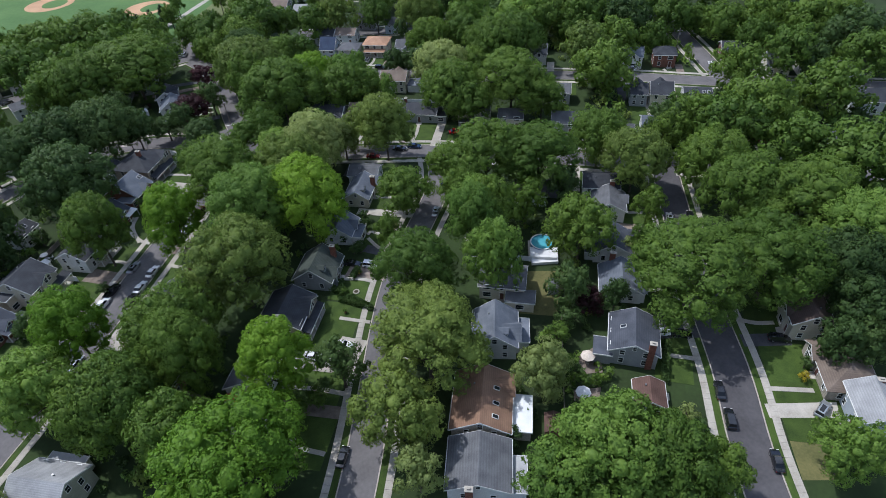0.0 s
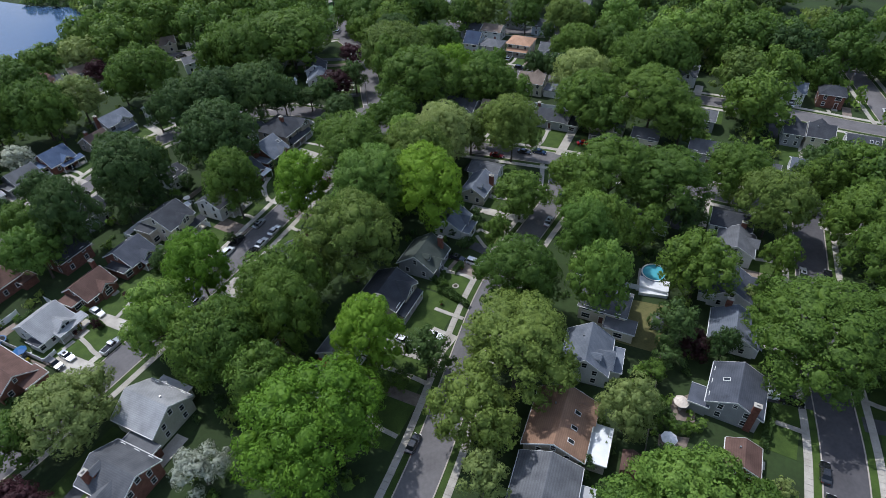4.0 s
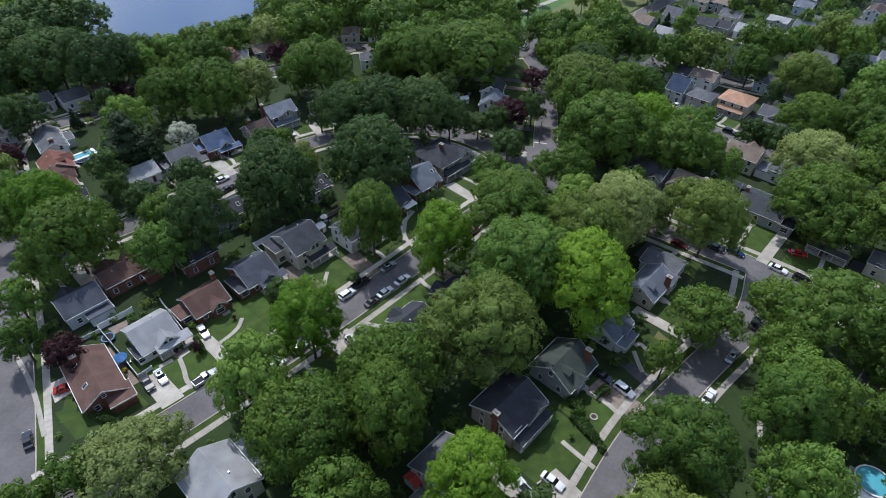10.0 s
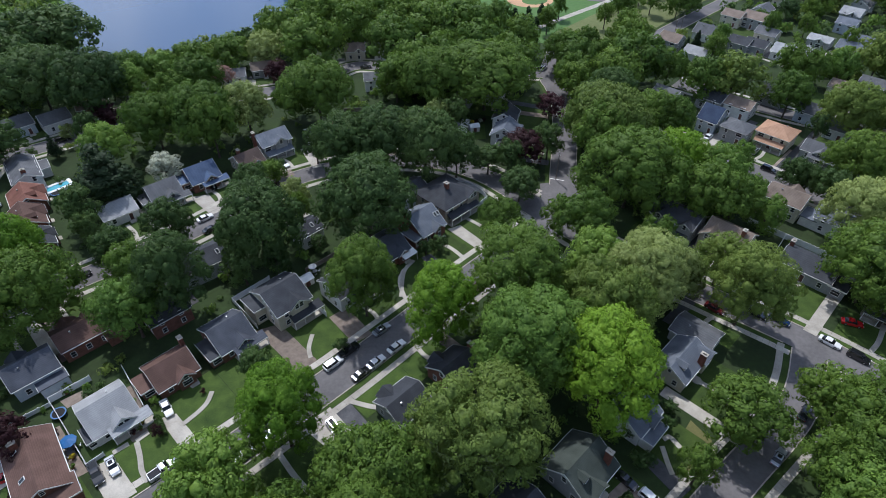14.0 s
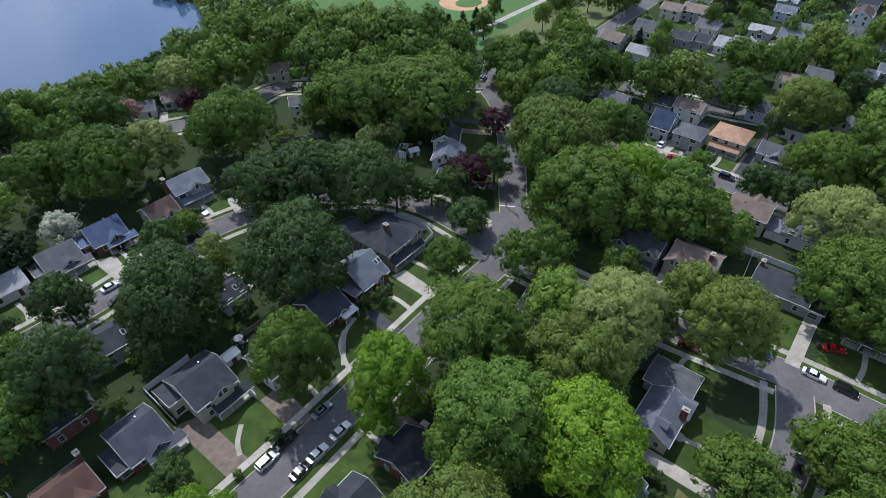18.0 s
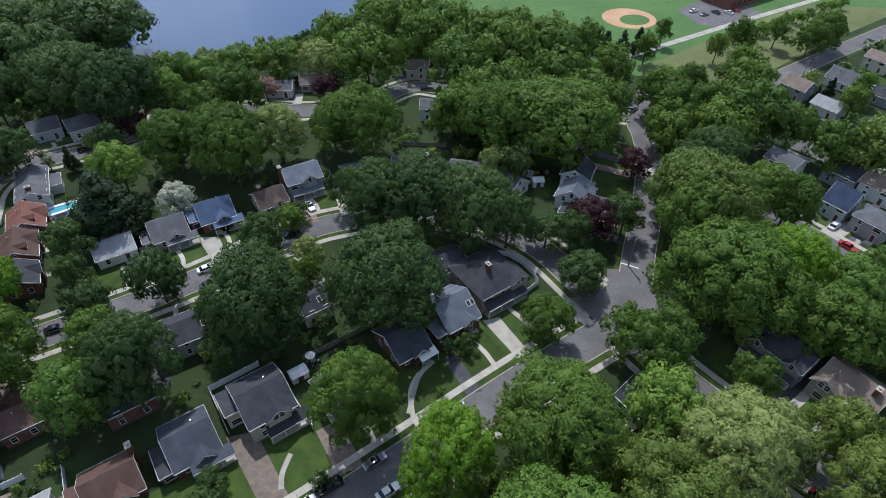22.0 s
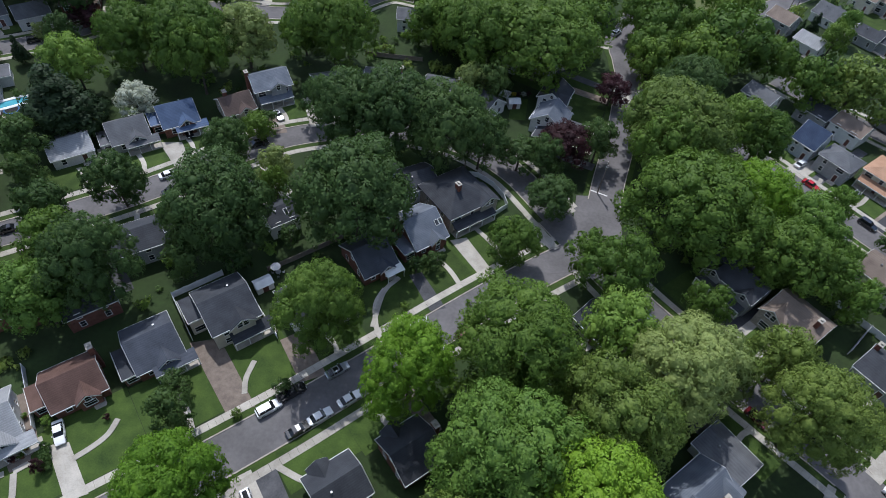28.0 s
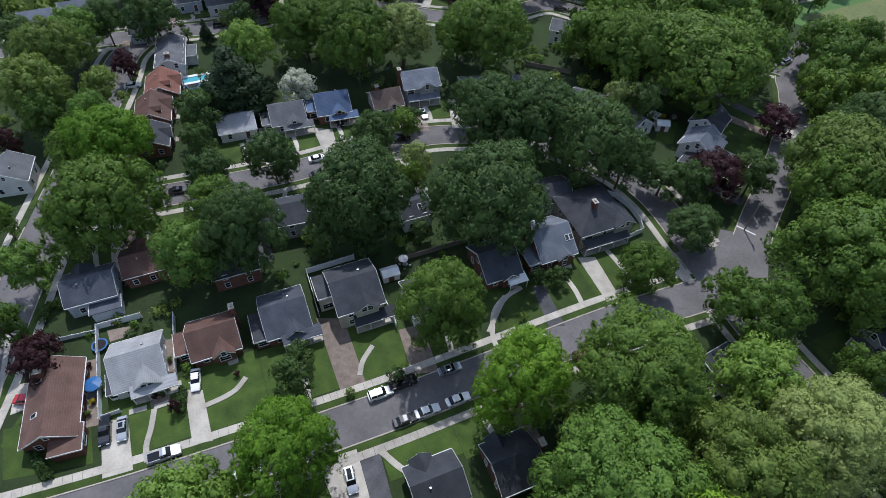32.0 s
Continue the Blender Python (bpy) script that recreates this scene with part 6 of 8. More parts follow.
front_walk(((-59.7, 90.3), (-57.7, 87.3), (-56.1, 84.4), (-54.0, 82.4)), 1.0)
front_walk(((-59.9, 90.5), (-58.2, 92.5)), 1.0)
front_walk(((-63.3, 87.8), (-61.1, 89.9)), 1.0)
front_walk(((-48.8, 102.6), (-48.9, 99.7), (-50.2, 97.1), (-52.1, 94.5)), 1.0)
front_walk(((-30.7, 119.0), (-30.7, 115.1), (-29.7, 112.2)), 1.0)
front_walk(((-18.9, 101.1), (-15.0, 100.1), (-11.2, 99.6)), 1.1)
front_walk(((-11.3, 141.8), (-12.0, 137.3), (-10.3, 132.0), (-8.6, 129.6)), 1.0)
front_walk(((43.6, 93.0), (43.8, 89.2), (44.1, 87.1)), 1.0)
front_walk(((23.7, 70.0), (26.2, 67.3), (29.1, 64.3)), 1.0)
front_walk(((77.4, 17.2), (82.3, 12.1)), 1.1)
front_walk(((87.6, -1.1), (94.4, -6.6)), 1.1)
front_walk(((66.0, 76.5), (63.8, 71.4), (64.5, 67.4)), 1.0)
front_walk(((47.1, 92.7), (45.5, 95.2), (44.2, 94.5)), 1.0)
front_walk(((1.1, 50.2), (2.0, 43.3), (5.5, 38.7)), 1.0)
front_walk(((-9.0, 145.5), (-11.2, 140.8), (-11.1, 131.9)), 1.0)
front_walk(((-102.3, 96.2), (-89.0, 82.5), (-80.0, 70.6)), 1.0)

# ---- fences ----
fence(((-81.6, 98.6), (-74.9, 92.5), (-66.2, 84.4)), 1.8, "vinyl")
fence(((-81.6, 98.6), (-75.8, 104.5)), 1.8, "vinyl")
fence(((-70.0, 107.4), (-61.0, 97.7)), 1.8, "vinyl")
fence(((-87.5, 92.1), (-81.0, 98.0)), 1.2, "vinyl")
fence(((-66.8, 84.8), (-64.6, 87.3)), 1.2, "vinyl")
fence(((-52.3, 128.5), (-45.2, 136.5)), 1.8, "vinyl")
fence(((-41.5, 136.4), (-28.4, 124.7)), 1.8, "vinyl")
fence(((-52.3, 128.5), (-43.9, 120.3)), 1.8, "vinyl")
fence(((-1.6, 181.7), (2.3, 182.0), (6.5, 179.7), (9.7, 176.2), (11.1, 173.1), (8.3, 169.4)), 1.7, "vinyl")
fence(((85.6, 164.8), (102.8, 148.7)), 1.9, "vinyl")
fence(((93.1, 157.9), (87.1, 150.3)), 1.9, "vinyl")
fence(((94.1, 175.5), (85.9, 165.3)), 1.8, "vinyl")
fence(((107.2, 234.6), (91.6, 218.2)), 1.8, "vinyl")
fence(((68.7, 62.8), (78.9, 53.8)), 1.7, "vinyl")
fence(((67.1, 38.9), (49.0, 17.9)), 1.6, "wood")
fence(((-36.6, 139.8), (-32.4, 144.0), (-24.2, 152.9)), 1.6, "wood")
fence(((-67.9, 148.9), (-54.7, 135.9)), 1.5, "wood")
fence(((-9.6, 64.1), (-17.6, 74.9)), 1.7, "wood")
fence(((-40.9, 227.0), (-23.3, 229.3)), 1.5, "wood")

# ---- the trees ----
tree(66.9, 210.3, 8.4, 18.6, "m")
tree(73.3, 208.1, 7.5, 17.3, "m")
tree(83.2, 250.8, 7.5, 17.4, "m")
tree(93.0, 240.0, 8.4, 18.5, "m")
tree(103.4, 237.9, 9.9, 20.7, "o")
tree(116.4, 289.4, 4.1, 12.4, "b")
tree(108.8, 275.8, 4.9, 13.5, "m")
tree(134.8, 261.3, 6.3, 15.6, "m")
tree(139.1, 253.8, 6.9, 16.4, "m")
tree(151.2, 255.5, 6.5, 15.8, "b")
tree(120.4, 228.1, 7.7, 17.6, "m")
tree(133.5, 213.5, 9.8, 20.6, "o")
tree(168.5, 261.1, 8.9, 19.4, "o")
tree(173.0, 251.0, 8.2, 18.3, "m")
tree(143.6, 215.2, 6.0, 15.2, "b")
tree(121.5, 182.1, 9.3, 19.9, "m")
tree(145.6, 194.3, 6.6, 16.1, "m")
tree(155.3, 203.0, 10.4, 21.5, "b")
tree(136.5, 176.6, 8.8, 19.2, "m")
tree(66.8, 181.8, 9.2, 19.8, "v")
tree(78.6, 176.6, 7.9, 18.0, "b")
tree(59.7, 185.6, 7.7, 17.6, "m")
tree(90.8, 190.2, 3.9, 12.2, "b")
tree(102.1, 179.7, 4.5, 12.9, "d")
tree(161.9, 230.0, 5.7, 14.8, "d")
tree(186.8, 234.4, 6.5, 15.9, "o")
tree(201.0, 275.0, 6.2, 15.5, "m")
tree(159.7, 304.4, 4.0, 12.3, "m")
tree(144.2, 304.8, 4.3, 12.7, "m")
tree(123.2, 210.2, 3.5, 11.6, "d")
tree(172.3, 289.0, 3.6, 11.7, "m")
tree(210.8, 271.5, 5.4, 14.4, "m")
tree(106.8, 291.1, 2.1, 8.8, "c")
tree(100.7, 285.3, 1.8, 8.1, "c")
tree(-151.8, 156.1, 9.3, 19.9, "o")
tree(-155.7, 167.5, 7.5, 17.3, "b")
tree(-141.8, 142.3, 9.0, 19.5, "o")
tree(-130.6, 152.2, 5.5, 14.5, "o")
tree(-134.4, 137.0, 5.9, 15.0, "m")
tree(-123.5, 142.0, 5.9, 15.0, "b")
tree(-109.1, 134.1, 9.5, 20.2, "v")
tree(-109.2, 141.5, 4.9, 13.5, "v")
tree(-116.1, 129.6, 6.0, 15.2, "m")
tree(-93.3, 118.2, 11.2, 22.6, "m")
tree(-100.6, 111.8, 4.9, 13.6, "m")
tree(-101.6, 155.3, 5.7, 14.7, "d")
tree(-95.4, 147.8, 4.0, 12.3, "d")
tree(-83.8, 138.4, 5.7, 14.8, "d")
tree(-74.3, 149.2, 6.2, 15.4, "d")
tree(-100.8, 168.5, 9.6, 20.0, "c")
tree(-107.0, 184.5, 7.7, 17.6, "b")
tree(-74.1, 129.1, 7.3, 17.0, "m")
tree(-69.8, 117.0, 7.6, 17.5, "b")
tree(-61.2, 123.6, 8.2, 25.0, "d")
tree(-98.6, 100.6, 5.3, 14.2, "b")
tree(-115.9, 108.2, 3.5, 11.6, "b")
tree(-138.0, 166.3, 4.0, 9.7, "r")
tree(-155.9, 178.0, 6.0, 15.2, "d")
tree(-142.4, 184.9, 7.8, 17.7, "d")
tree(-130.7, 192.0, 2.2, 9.0, "c")
tree(-132.6, 203.8, 2.9, 6.0, "p")
tree(-121.6, 211.1, 5.4, 10.0, "r")
tree(-122.3, 200.8, 4.4, 12.8, "d")
tree(-171.3, 160.6, 5.8, 14.9, "d")
tree(-139.0, 127.8, 3.5, 8.6, "r")
tree(-138.3, 191.2, 1.9, 4.1, "d")
tree(-97.3, 173.4, 2.6, 5.5, "p")
tree(-18.8, 125.4, 8.2, 23.5, "m")
tree(-21.3, 154.7, 13.0, 25.0, "d")
tree(-47.8, 144.6, 11.6, 23.2, "d")
tree(-28.9, 90.6, 8.4, 23.0, "v")
tree(13.6, 156.2, 6.0, 13.0, "m")
tree(20.6, 173.0, 6.2, 11.5, "d")
tree(11.6, 187.4, 5.6, 10.0, "d")
tree(35.8, 151.8, 8.3, 18.5, "m")
tree(30.4, 156.9, 5.0, 13.7, "m")
tree(54.5, 149.3, 4.9, 13.5, "m")
tree(48.9, 198.9, 13.6, 25.0, "o")
tree(43.6, 206.5, 7.7, 17.6, "m")
tree(51.4, 171.1, 14.4, 25.0, "m")
tree(46.0, 190.4, 9.0, 24.0, "m")
tree(22.6, 193.6, 7.4, 12.0, "r")
tree(34.7, 224.1, 5.4, 10.0, "r")
# along street_F: cloud shade put into the leaf colour, kind d
tree(-32.1, 185.2, 10.3, 21.4, "d")
tree(-20.2, 186.5, 11.6, 23.3, "d")
tree(-7.9, 184.7, 11.4, 23.0, "d")
tree(1.6, 185.1, 7.3, 17.0, "d")
tree(-43.7, 191.7, 4.7, 13.2, "d")
tree(-56.8, 167.1, 6.0, 15.2, "d")
tree(-57.1, 182.0, 3.3, 6.8, "m")
tree(-88.4, 179.8, 5.3, 10.0, "w")
tree(-98.1, 198.8, 9.5, 20.3, "m")
tree(-82.3, 200.8, 11.7, 23.4, "m")
tree(-70.9, 209.9, 8.8, 19.1, "p")
tree(-47.2, 216.5, 12.5, 24.6, "m")
tree(-58.0, 221.6, 7.0, 16.6, "m")
tree(-42.0, 159.4, 3.4, 11.4, "m")
tree(-54.4, 184.4, 2.8, 5.9, "d")
tree(31.1, 196.4, 5.2, 14.0, "d")
tree(57.4, 134.3, 5.6, 14.6, "o")
tree(67.7, 139.0, 6.5, 15.8, "o")
tree(71.6, 163.5, 9.0, 19.5, "m")
tree(78.8, 163.2, 7.2, 16.9, "m")
tree(-37.7, 103.3, 4.0, 12.2, "d")
tree(-77.2, 194.2, 8.0, 22.5, "m")
tree(-149.2, 222.6, 14.2, 25.0, "d")
tree(-129.6, 219.9, 13.0, 25.0, "d")
tree(-176.6, 259.8, 15.4, 25.0, "d")
tree(-165.4, 267.2, 15.7, 25.0, "d")
tree(-169.1, 237.6, 12.2, 24.1, "d")
tree(-125.3, 239.4, 8.1, 18.2, "m")
tree(-116.4, 246.4, 8.0, 14.5, "b")
tree(-106.9, 255.6, 8.6, 15.0, "m")
tree(-93.6, 262.5, 9.2, 16.0, "m")
tree(-78.9, 265.9, 8.6, 16.0, "p")
tree(-59.4, 262.7, 12.2, 24.1, "m")
tree(-46.1, 285.9, 10.9, 22.2, "m")
tree(-33.8, 297.5, 11.7, 23.3, "m")
tree(-18.9, 295.6, 11.1, 22.4, "m")
tree(-8.5, 303.9, 9.4, 20.1, "m")
tree(4.3, 294.2, 10.9, 22.2, "m")
tree(17.5, 302.5, 8.2, 18.3, "m")
tree(27.9, 279.6, 8.6, 18.9, "m")
tree(-59.1, 301.5, 10.8, 22.0, "m")
tree(7.1, 257.4, 12.3, 24.2, "m")
tree(-5.3, 248.3, 11.6, 23.2, "m")
tree(-16.0, 244.4, 10.6, 21.8, "m")
tree(20.4, 247.0, 11.4, 22.9, "m")
tree(-22.0, 235.6, 8.4, 18.7, "m")
tree(-120.3, 228.8, 7.3, 17.0, "b")
tree(-102.0, 222.8, 7.1, 16.8, "m")
tree(-95.0, 232.7, 9.0, 19.4, "m")
tree(-71.3, 250.2, 5.4, 10.0, "r")
tree(-91.9, 244.8, 4.9, 10.0, "k")
tree(0.2, 212.7, 5.1, 13.9, "d")
tree(-5.5, 212.2, 4.8, 13.4, "p")
tree(47.6, 256.0, 8.8, 19.1, "m")
tree(45.7, 244.2, 7.5, 17.3, "m")
tree(60.3, 241.0, 10.0, 20.9, "m")
tree(73.6, 275.2, 9.3, 19.9, "m")
tree(80.4, 326.5, 6.1, 15.3, "m")
tree(69.9, 314.0, 4.3, 12.7, "m")
tree(43.1, 265.0, 8.0, 18.1, "m")
tree(-79.7, 284.1, 9.2, 19.7, "m")
tree(118.6, 80.1, 9.4, 20.1, "m")
tree(116.9, 64.6, 9.7, 20.5, "o")
tree(133.1, 50.7, 10.2, 21.2, "m")
tree(170.5, 61.9, 11.1, 22.6, "m")
tree(191.9, 85.0, 9.5, 20.1, "m")
tree(220.1, 82.9, 9.9, 20.7, "m")
tree(199.1, 54.9, 10.6, 21.8, "m")
tree(164.6, 26.0, 12.0, 23.7, "m")
tree(133.6, 23.1, 12.3, 24.3, "m")
tree(126.5, 34.9, 11.3, 22.8, "m")
tree(132.2, 9.7, 11.6, 23.2, "b")
tree(89.8, 23.1, 13.8, 25.0, "m")
tree(107.4, 15.9, 11.7, 23.4, "m")
tree(121.1, 6.5, 9.2, 19.7, "d")
tree(113.1, -4.0, 7.3, 17.1, "d")
tree(44.7, 3.4, 10.8, 22.1, "b")
tree(51.5, -2.9, 9.3, 19.9, "m")
tree(35.9, 5.7, 6.9, 16.5, "b")
tree(84.3, 51.7, 8.8, 19.2, "m")
tree(62.8, 68.4, 7.2, 23.5, "b")
tree(71.4, 77.2, 7.6, 17.5, "b")
tree(58.5, -8.3, 5.9, 15.1, "m")
tree(41.2, 61.0, 9.6, 23.5, "m")
tree(32.3, 41.6, 12.4, 24.4, "o")
tree(19.6, 32.7, 8.2, 18.4, "o")
tree(17.3, 21.4, 4.6, 13.2, "p")
tree(95.1, 80.7, 11.5, 23.0, "m")
tree(83.6, 91.0, 12.0, 23.7, "m")
tree(76.3, 97.9, 7.0, 16.6, "m")
tree(-10.4, 78.8, 10.2, 21.2, "m")
tree(-10.0, 37.5, 13.3, 25.0, "v")
tree(-16.4, 50.2, 8.1, 21.5, "m")
tree(4.8, 55.2, 8.0, 23.0, "v")
tree(16.0, 50.7, 5.5, 14.4, "d")
tree(80.4, -18.7, 6.0, 15.2, "b")
tree(118.8, 123.7, 12.7, 24.9, "m")
tree(100.5, 133.9, 11.3, 22.8, "m")
tree(154.3, 114.2, 10.7, 21.9, "m")
tree(165.4, 135.5, 9.7, 20.5, "o")
tree(179.0, 132.5, 9.5, 20.1, "m")
tree(185.7, 159.0, 10.2, 21.3, "m")
tree(199.8, 146.3, 10.1, 21.1, "d")
tree(173.0, 170.4, 10.4, 21.4, "m")
tree(226.3, 117.8, 8.6, 18.9, "m")
tree(247.9, 95.0, 10.7, 21.9, "m")
tree(246.5, 74.0, 11.2, 22.6, "d")
tree(141.2, 71.9, 6.3, 15.7, "m")
tree(154.2, 80.0, 5.8, 14.9, "m")
tree(158.2, 41.0, 10.2, 21.2, "m")
tree(154.0, 59.9, 10.7, 21.9, "m")
tree(151.4, 71.7, 8.4, 18.6, "m")
tree(-23.9, 65.6, 10.0, 20.9, "m")
tree(-55.2, 60.8, 9.2, 15.5, "p")
tree(71.0, 85.7, 6.4, 15.8, "m")
tree(-70.9, 50.6, 6.1, 15.3, "m")
tree(-91.9, 89.3, 4.6, 13.2, "m")
tree(-10.2, 68.6, 8.0, 23.5, "m")
tree(-31.1, 41.2, 5.1, 10.0, "w")
tree(48.6, 24.8, 6.0, 15.2, "p")
tree(47.0, 85.4, 3.7, 11.8, "m")
tree(-81.8, 87.4, 4.5, 10.0, "r")
tree(-44.1, 165.0, 4.0, 12.2, "p")
tree(-53.6, 178.0, 3.6, 9.5, "m")
tree(-42.3, 79.5, 3.8, 12.1, "b")
tree(-38.4, 83.4, 2.1, 4.6, "b")
tree(162.9, 173.7, 11.5, 23.1, "b")
tree(193.0, 163.2, 10.5, 21.6, "m")
tree(135.4, 155.4, 11.7, 23.4, "m")
tree(145.2, 154.6, 11.8, 23.5, "m")
tree(179.1, 157.9, 6.4, 15.7, "m")
tree(-25.2, 262.7, 12.6, 24.7, "m")
tree(-8.8, 277.7, 13.4, 25.0, "m")
tree(6.3, 277.8, 12.7, 24.7, "m")
tree(69.3, 250.4, 12.2, 24.0, "m")
tree(41.9, 306.7, 4.8, 13.4, "m")
tree(216.1, 135.6, 8.9, 19.3, "m")
tree(224.7, 127.5, 6.3, 15.5, "m")
tree(240.4, 109.7, 9.8, 20.6, "m")
tree(261.2, 91.2, 10.8, 22.1, "m")
tree(237.7, 62.6, 9.5, 20.2, "m")
tree(196.8, 127.3, 6.0, 15.2, "m")
tree(223.8, 76.3, 6.5, 15.9, "d")
tree(226.2, 101.6, 7.1, 16.7, "m")
tree(109.3, 172.0, 5.2, 14.1, "d")
tree(86.3, 158.9, 4.9, 13.5, "b")
tree(109.4, 154.9, 10.1, 21.0, "p")
tree(102.1, 126.0, 8.1, 18.2, "m")
tree(124.1, 113.2, 8.1, 18.2, "m")
tree(123.0, 151.9, 6.9, 16.4, "m")
tree(-169.0, 209.7, 11.5, 23.1, "d")
tree(-186.3, 237.0, 11.8, 23.5, "d")
tree(-211.2, 253.3, 11.5, 23.1, "d")
tree(-200.2, 261.8, 11.7, 23.4, "d")
tree(96.1, 333.8, 4.8, 13.4, "m")
tree(107.7, 328.3, 6.9, 16.4, "m")
tree(115.8, 336.2, 7.0, 16.6, "m")
tree(39.7, 315.7, 3.3, 11.6, "c")
tree(49.9, 326.5, 3.9, 12.1, "m")
tree(26.5, 309.4, 3.3, 11.5, "c")
tree(33.1, 311.2, 3.3, 11.5, "c")
tree(74.5, 292.1, 7.9, 17.9, "m")
tree(46.3, 270.7, 6.8, 16.3, "m")
tree(55.3, 279.9, 5.8, 14.8, "m")
tree(58.7, 262.4, 6.7, 16.2, "m")
tree(45.7, 237.8, 7.0, 16.6, "m")
tree(116.4, 339.7, 7.1, 16.7, "m")
tree(-7.7, 291.0, 8.9, 19.3, "m")
tree(-28.4, 285.5, 8.9, 19.3, "m")
tree(-85.5, 90.1, 2.9, 7.2, "r")
tree(-73.4, 99.5, 1.4, 3.1, "d")
tree(-55.7, 91.8, 1.2, 3.6, "r")
tree(-76.5, 78.1, 0.8, 2.9, "r")
tree(-74.5, 76.4, 0.8, 2.9, "r")
tree(-74.2, 81.3, 1.0, 2.5, "m")
tree(-59.4, 99.0, 1.0, 2.4, "b")
tree(-40.4, 109.8, 2.4, 5.0, "d")
tree(-41.9, 110.6, 2.4, 5.1, "d")
tree(-5.9, 148.0, 2.0, 4.4, "d")
tree(-2.5, 150.0, 2.3, 4.9, "d")
tree(-42.9, 137.6, 3.7, 11.8, "d")
tree(-34.7, 148.2, 2.6, 5.5, "d")
tree(46.6, 100.7, 1.7, 3.8, "d")
tree(45.0, 96.7, 1.8, 4.0, "d")
tree(39.1, 88.7, 1.9, 4.1, "d")
tree(34.5, 81.2, 1.2, 2.8, "d")
tree(28.3, 75.9, 1.1, 2.7, "m")
tree(-50.5, 134.9, 5.0, 13.7, "d")
tree(-23.0, 114.1, 1.8, 4.1, "d")
tree(-29.1, 107.8, 1.0, 2.3, "m")
tree(-5.7, 137.5, 1.1, 2.6, "m")
tree(95.0, -3.8, 1.1, 2.6, "y")
tree(98.1, -2.1, 1.5, 3.3, "d")
tree(67.6, 3.8, 2.3, 4.9, "p")
tree(76.9, 32.2, 3.5, 11.5, "d")
tree(72.4, 35.5, 3.5, 8.7, "r")
tree(69.9, 39.8, 5.4, 14.3, "d")
tree(66.0, 35.0, 3.2, 6.7, "d")
tree(60.2, 33.1, 3.1, 6.5, "m")
tree(56.0, 22.9, 1.5, 3.3, "m")
tree(57.7, 21.4, 1.5, 3.3, "m")
tree(59.6, 20.0, 1.5, 3.3, "m")
tree(102.7, -4.3, 4.8, 13.4, "d")
tree(107.2, -7.6, 4.8, 13.4, "d")
tree(97.1, 71.7, 5.0, 13.7, "d")
tree(82.6, 71.6, 5.6, 14.6, "m")
tree(94.8, 45.0, 2.7, 5.8, "p")
tree(36.8, 19.6, 2.3, 4.9, "d")
tree(9.4, 50.1, 2.4, 5.2, "m")
tree(5.4, 49.8, 2.2, 4.7, "m")
tree(37.5, 94.8, 1.6, 3.6, "d")
tree(37.4, 89.3, 1.4, 3.3, "d")
tree(96.9, 42.1, 3.7, 11.8, "m")
tree(107.8, 50.2, 4.7, 13.3, "m")
tree(86.3, 170.1, 4.2, 12.6, "b")
tree(105.5, 177.3, 3.8, 12.0, "d")
tree(109.8, 187.8, 3.2, 6.7, "d")
tree(36.4, 136.7, 8.0, 18.0, "b")
tree(52.5, 133.8, 7.9, 17.9, "p")
tree(143.6, 76.1, 6.6, 16.0, "d")
tree(56.1, 27.0, 2.9, 6.1, "m")
tree(50.9, 15.1, 3.1, 6.5, "d")
tree(11.1, 230.5, 17.5, 25.0, "m")
tree(161.6, 121.2, 6.3, 15.7, "b")
tree(225.1, 147.0, 11.2, 22.6, "m")
tree(192.0, 181.8, 9.9, 20.8, "m")
tree(257.0, 149.3, 10.1, 21.1, "m")
tree(17.9, 186.1, 5.0, 13.7, "d")
tree(54.8, 222.7, 9.7, 20.5, "d")
tree(-6.8, 227.8, 12.4, 24.5, "m")
tree(70.2, 71.2, 7.0, 21.0, "m")
tree(87.0, 59.0, 4.4, 13.1, "b")
tree(-36.8, 76.2, 8.4, 22.0, "b")
tree(-38.2, 83.6, 2.6, 5.7, "b")
tree(-26.0, 66.0, 9.5, 20.8, "m")
tree(-63.6, 44.4, 6.2, 9.7, "r")
tree(-64.9, 57.9, 5.6, 13.7, "m")
tree(-76.5, 48.7, 5.0, 12.9, "d")
tree(-70.6, 52.7, 3.4, 8.1, "b")
tree(18.1, 106.5, 11.8, 26.6, "b")
tree(32.0, 101.0, 11.0, 26.6, "v")
tree(34.0, 116.0, 10.0, 26.6, "o")
tree(45.0, 128.0, 10.3, 24.2, "p")
tree(68.4, 125.4, 8.6, 24.0, "o")
tree(7.6, 86.6, 12.0, 27.0, "o")
tree(16.8, 126.0, 12.0, 26.6, "m")
tree(58.0, 95.8, 8.2, 15.3, "m")
tree(-0.4, 118.2, 8.4, 23.0, "v")
tree(272.5, 379.6, 9.1, 17.4, "m")
tree(363.6, 379.0, 9.7, 18.1, "m")
tree(363.9, 347.1, 9.6, 18.0, "m")
tree(322.2, 168.6, 8.3, 16.4, "d")
tree(343.4, 193.3, 6.5, 14.3, "m")
tree(375.0, 425.3, 6.8, 14.7, "m")
tree(369.0, 308.7, 8.6, 16.8, "m")
tree(291.8, 458.3, 9.5, 17.9, "b")
tree(266.9, 121.2, 8.6, 16.8, "m")
tree(328.3, 288.3, 6.9, 14.8, "m")
tree(232.1, 366.6, 5.8, 13.4, "o")
tree(372.9, 128.0, 8.9, 17.1, "m")
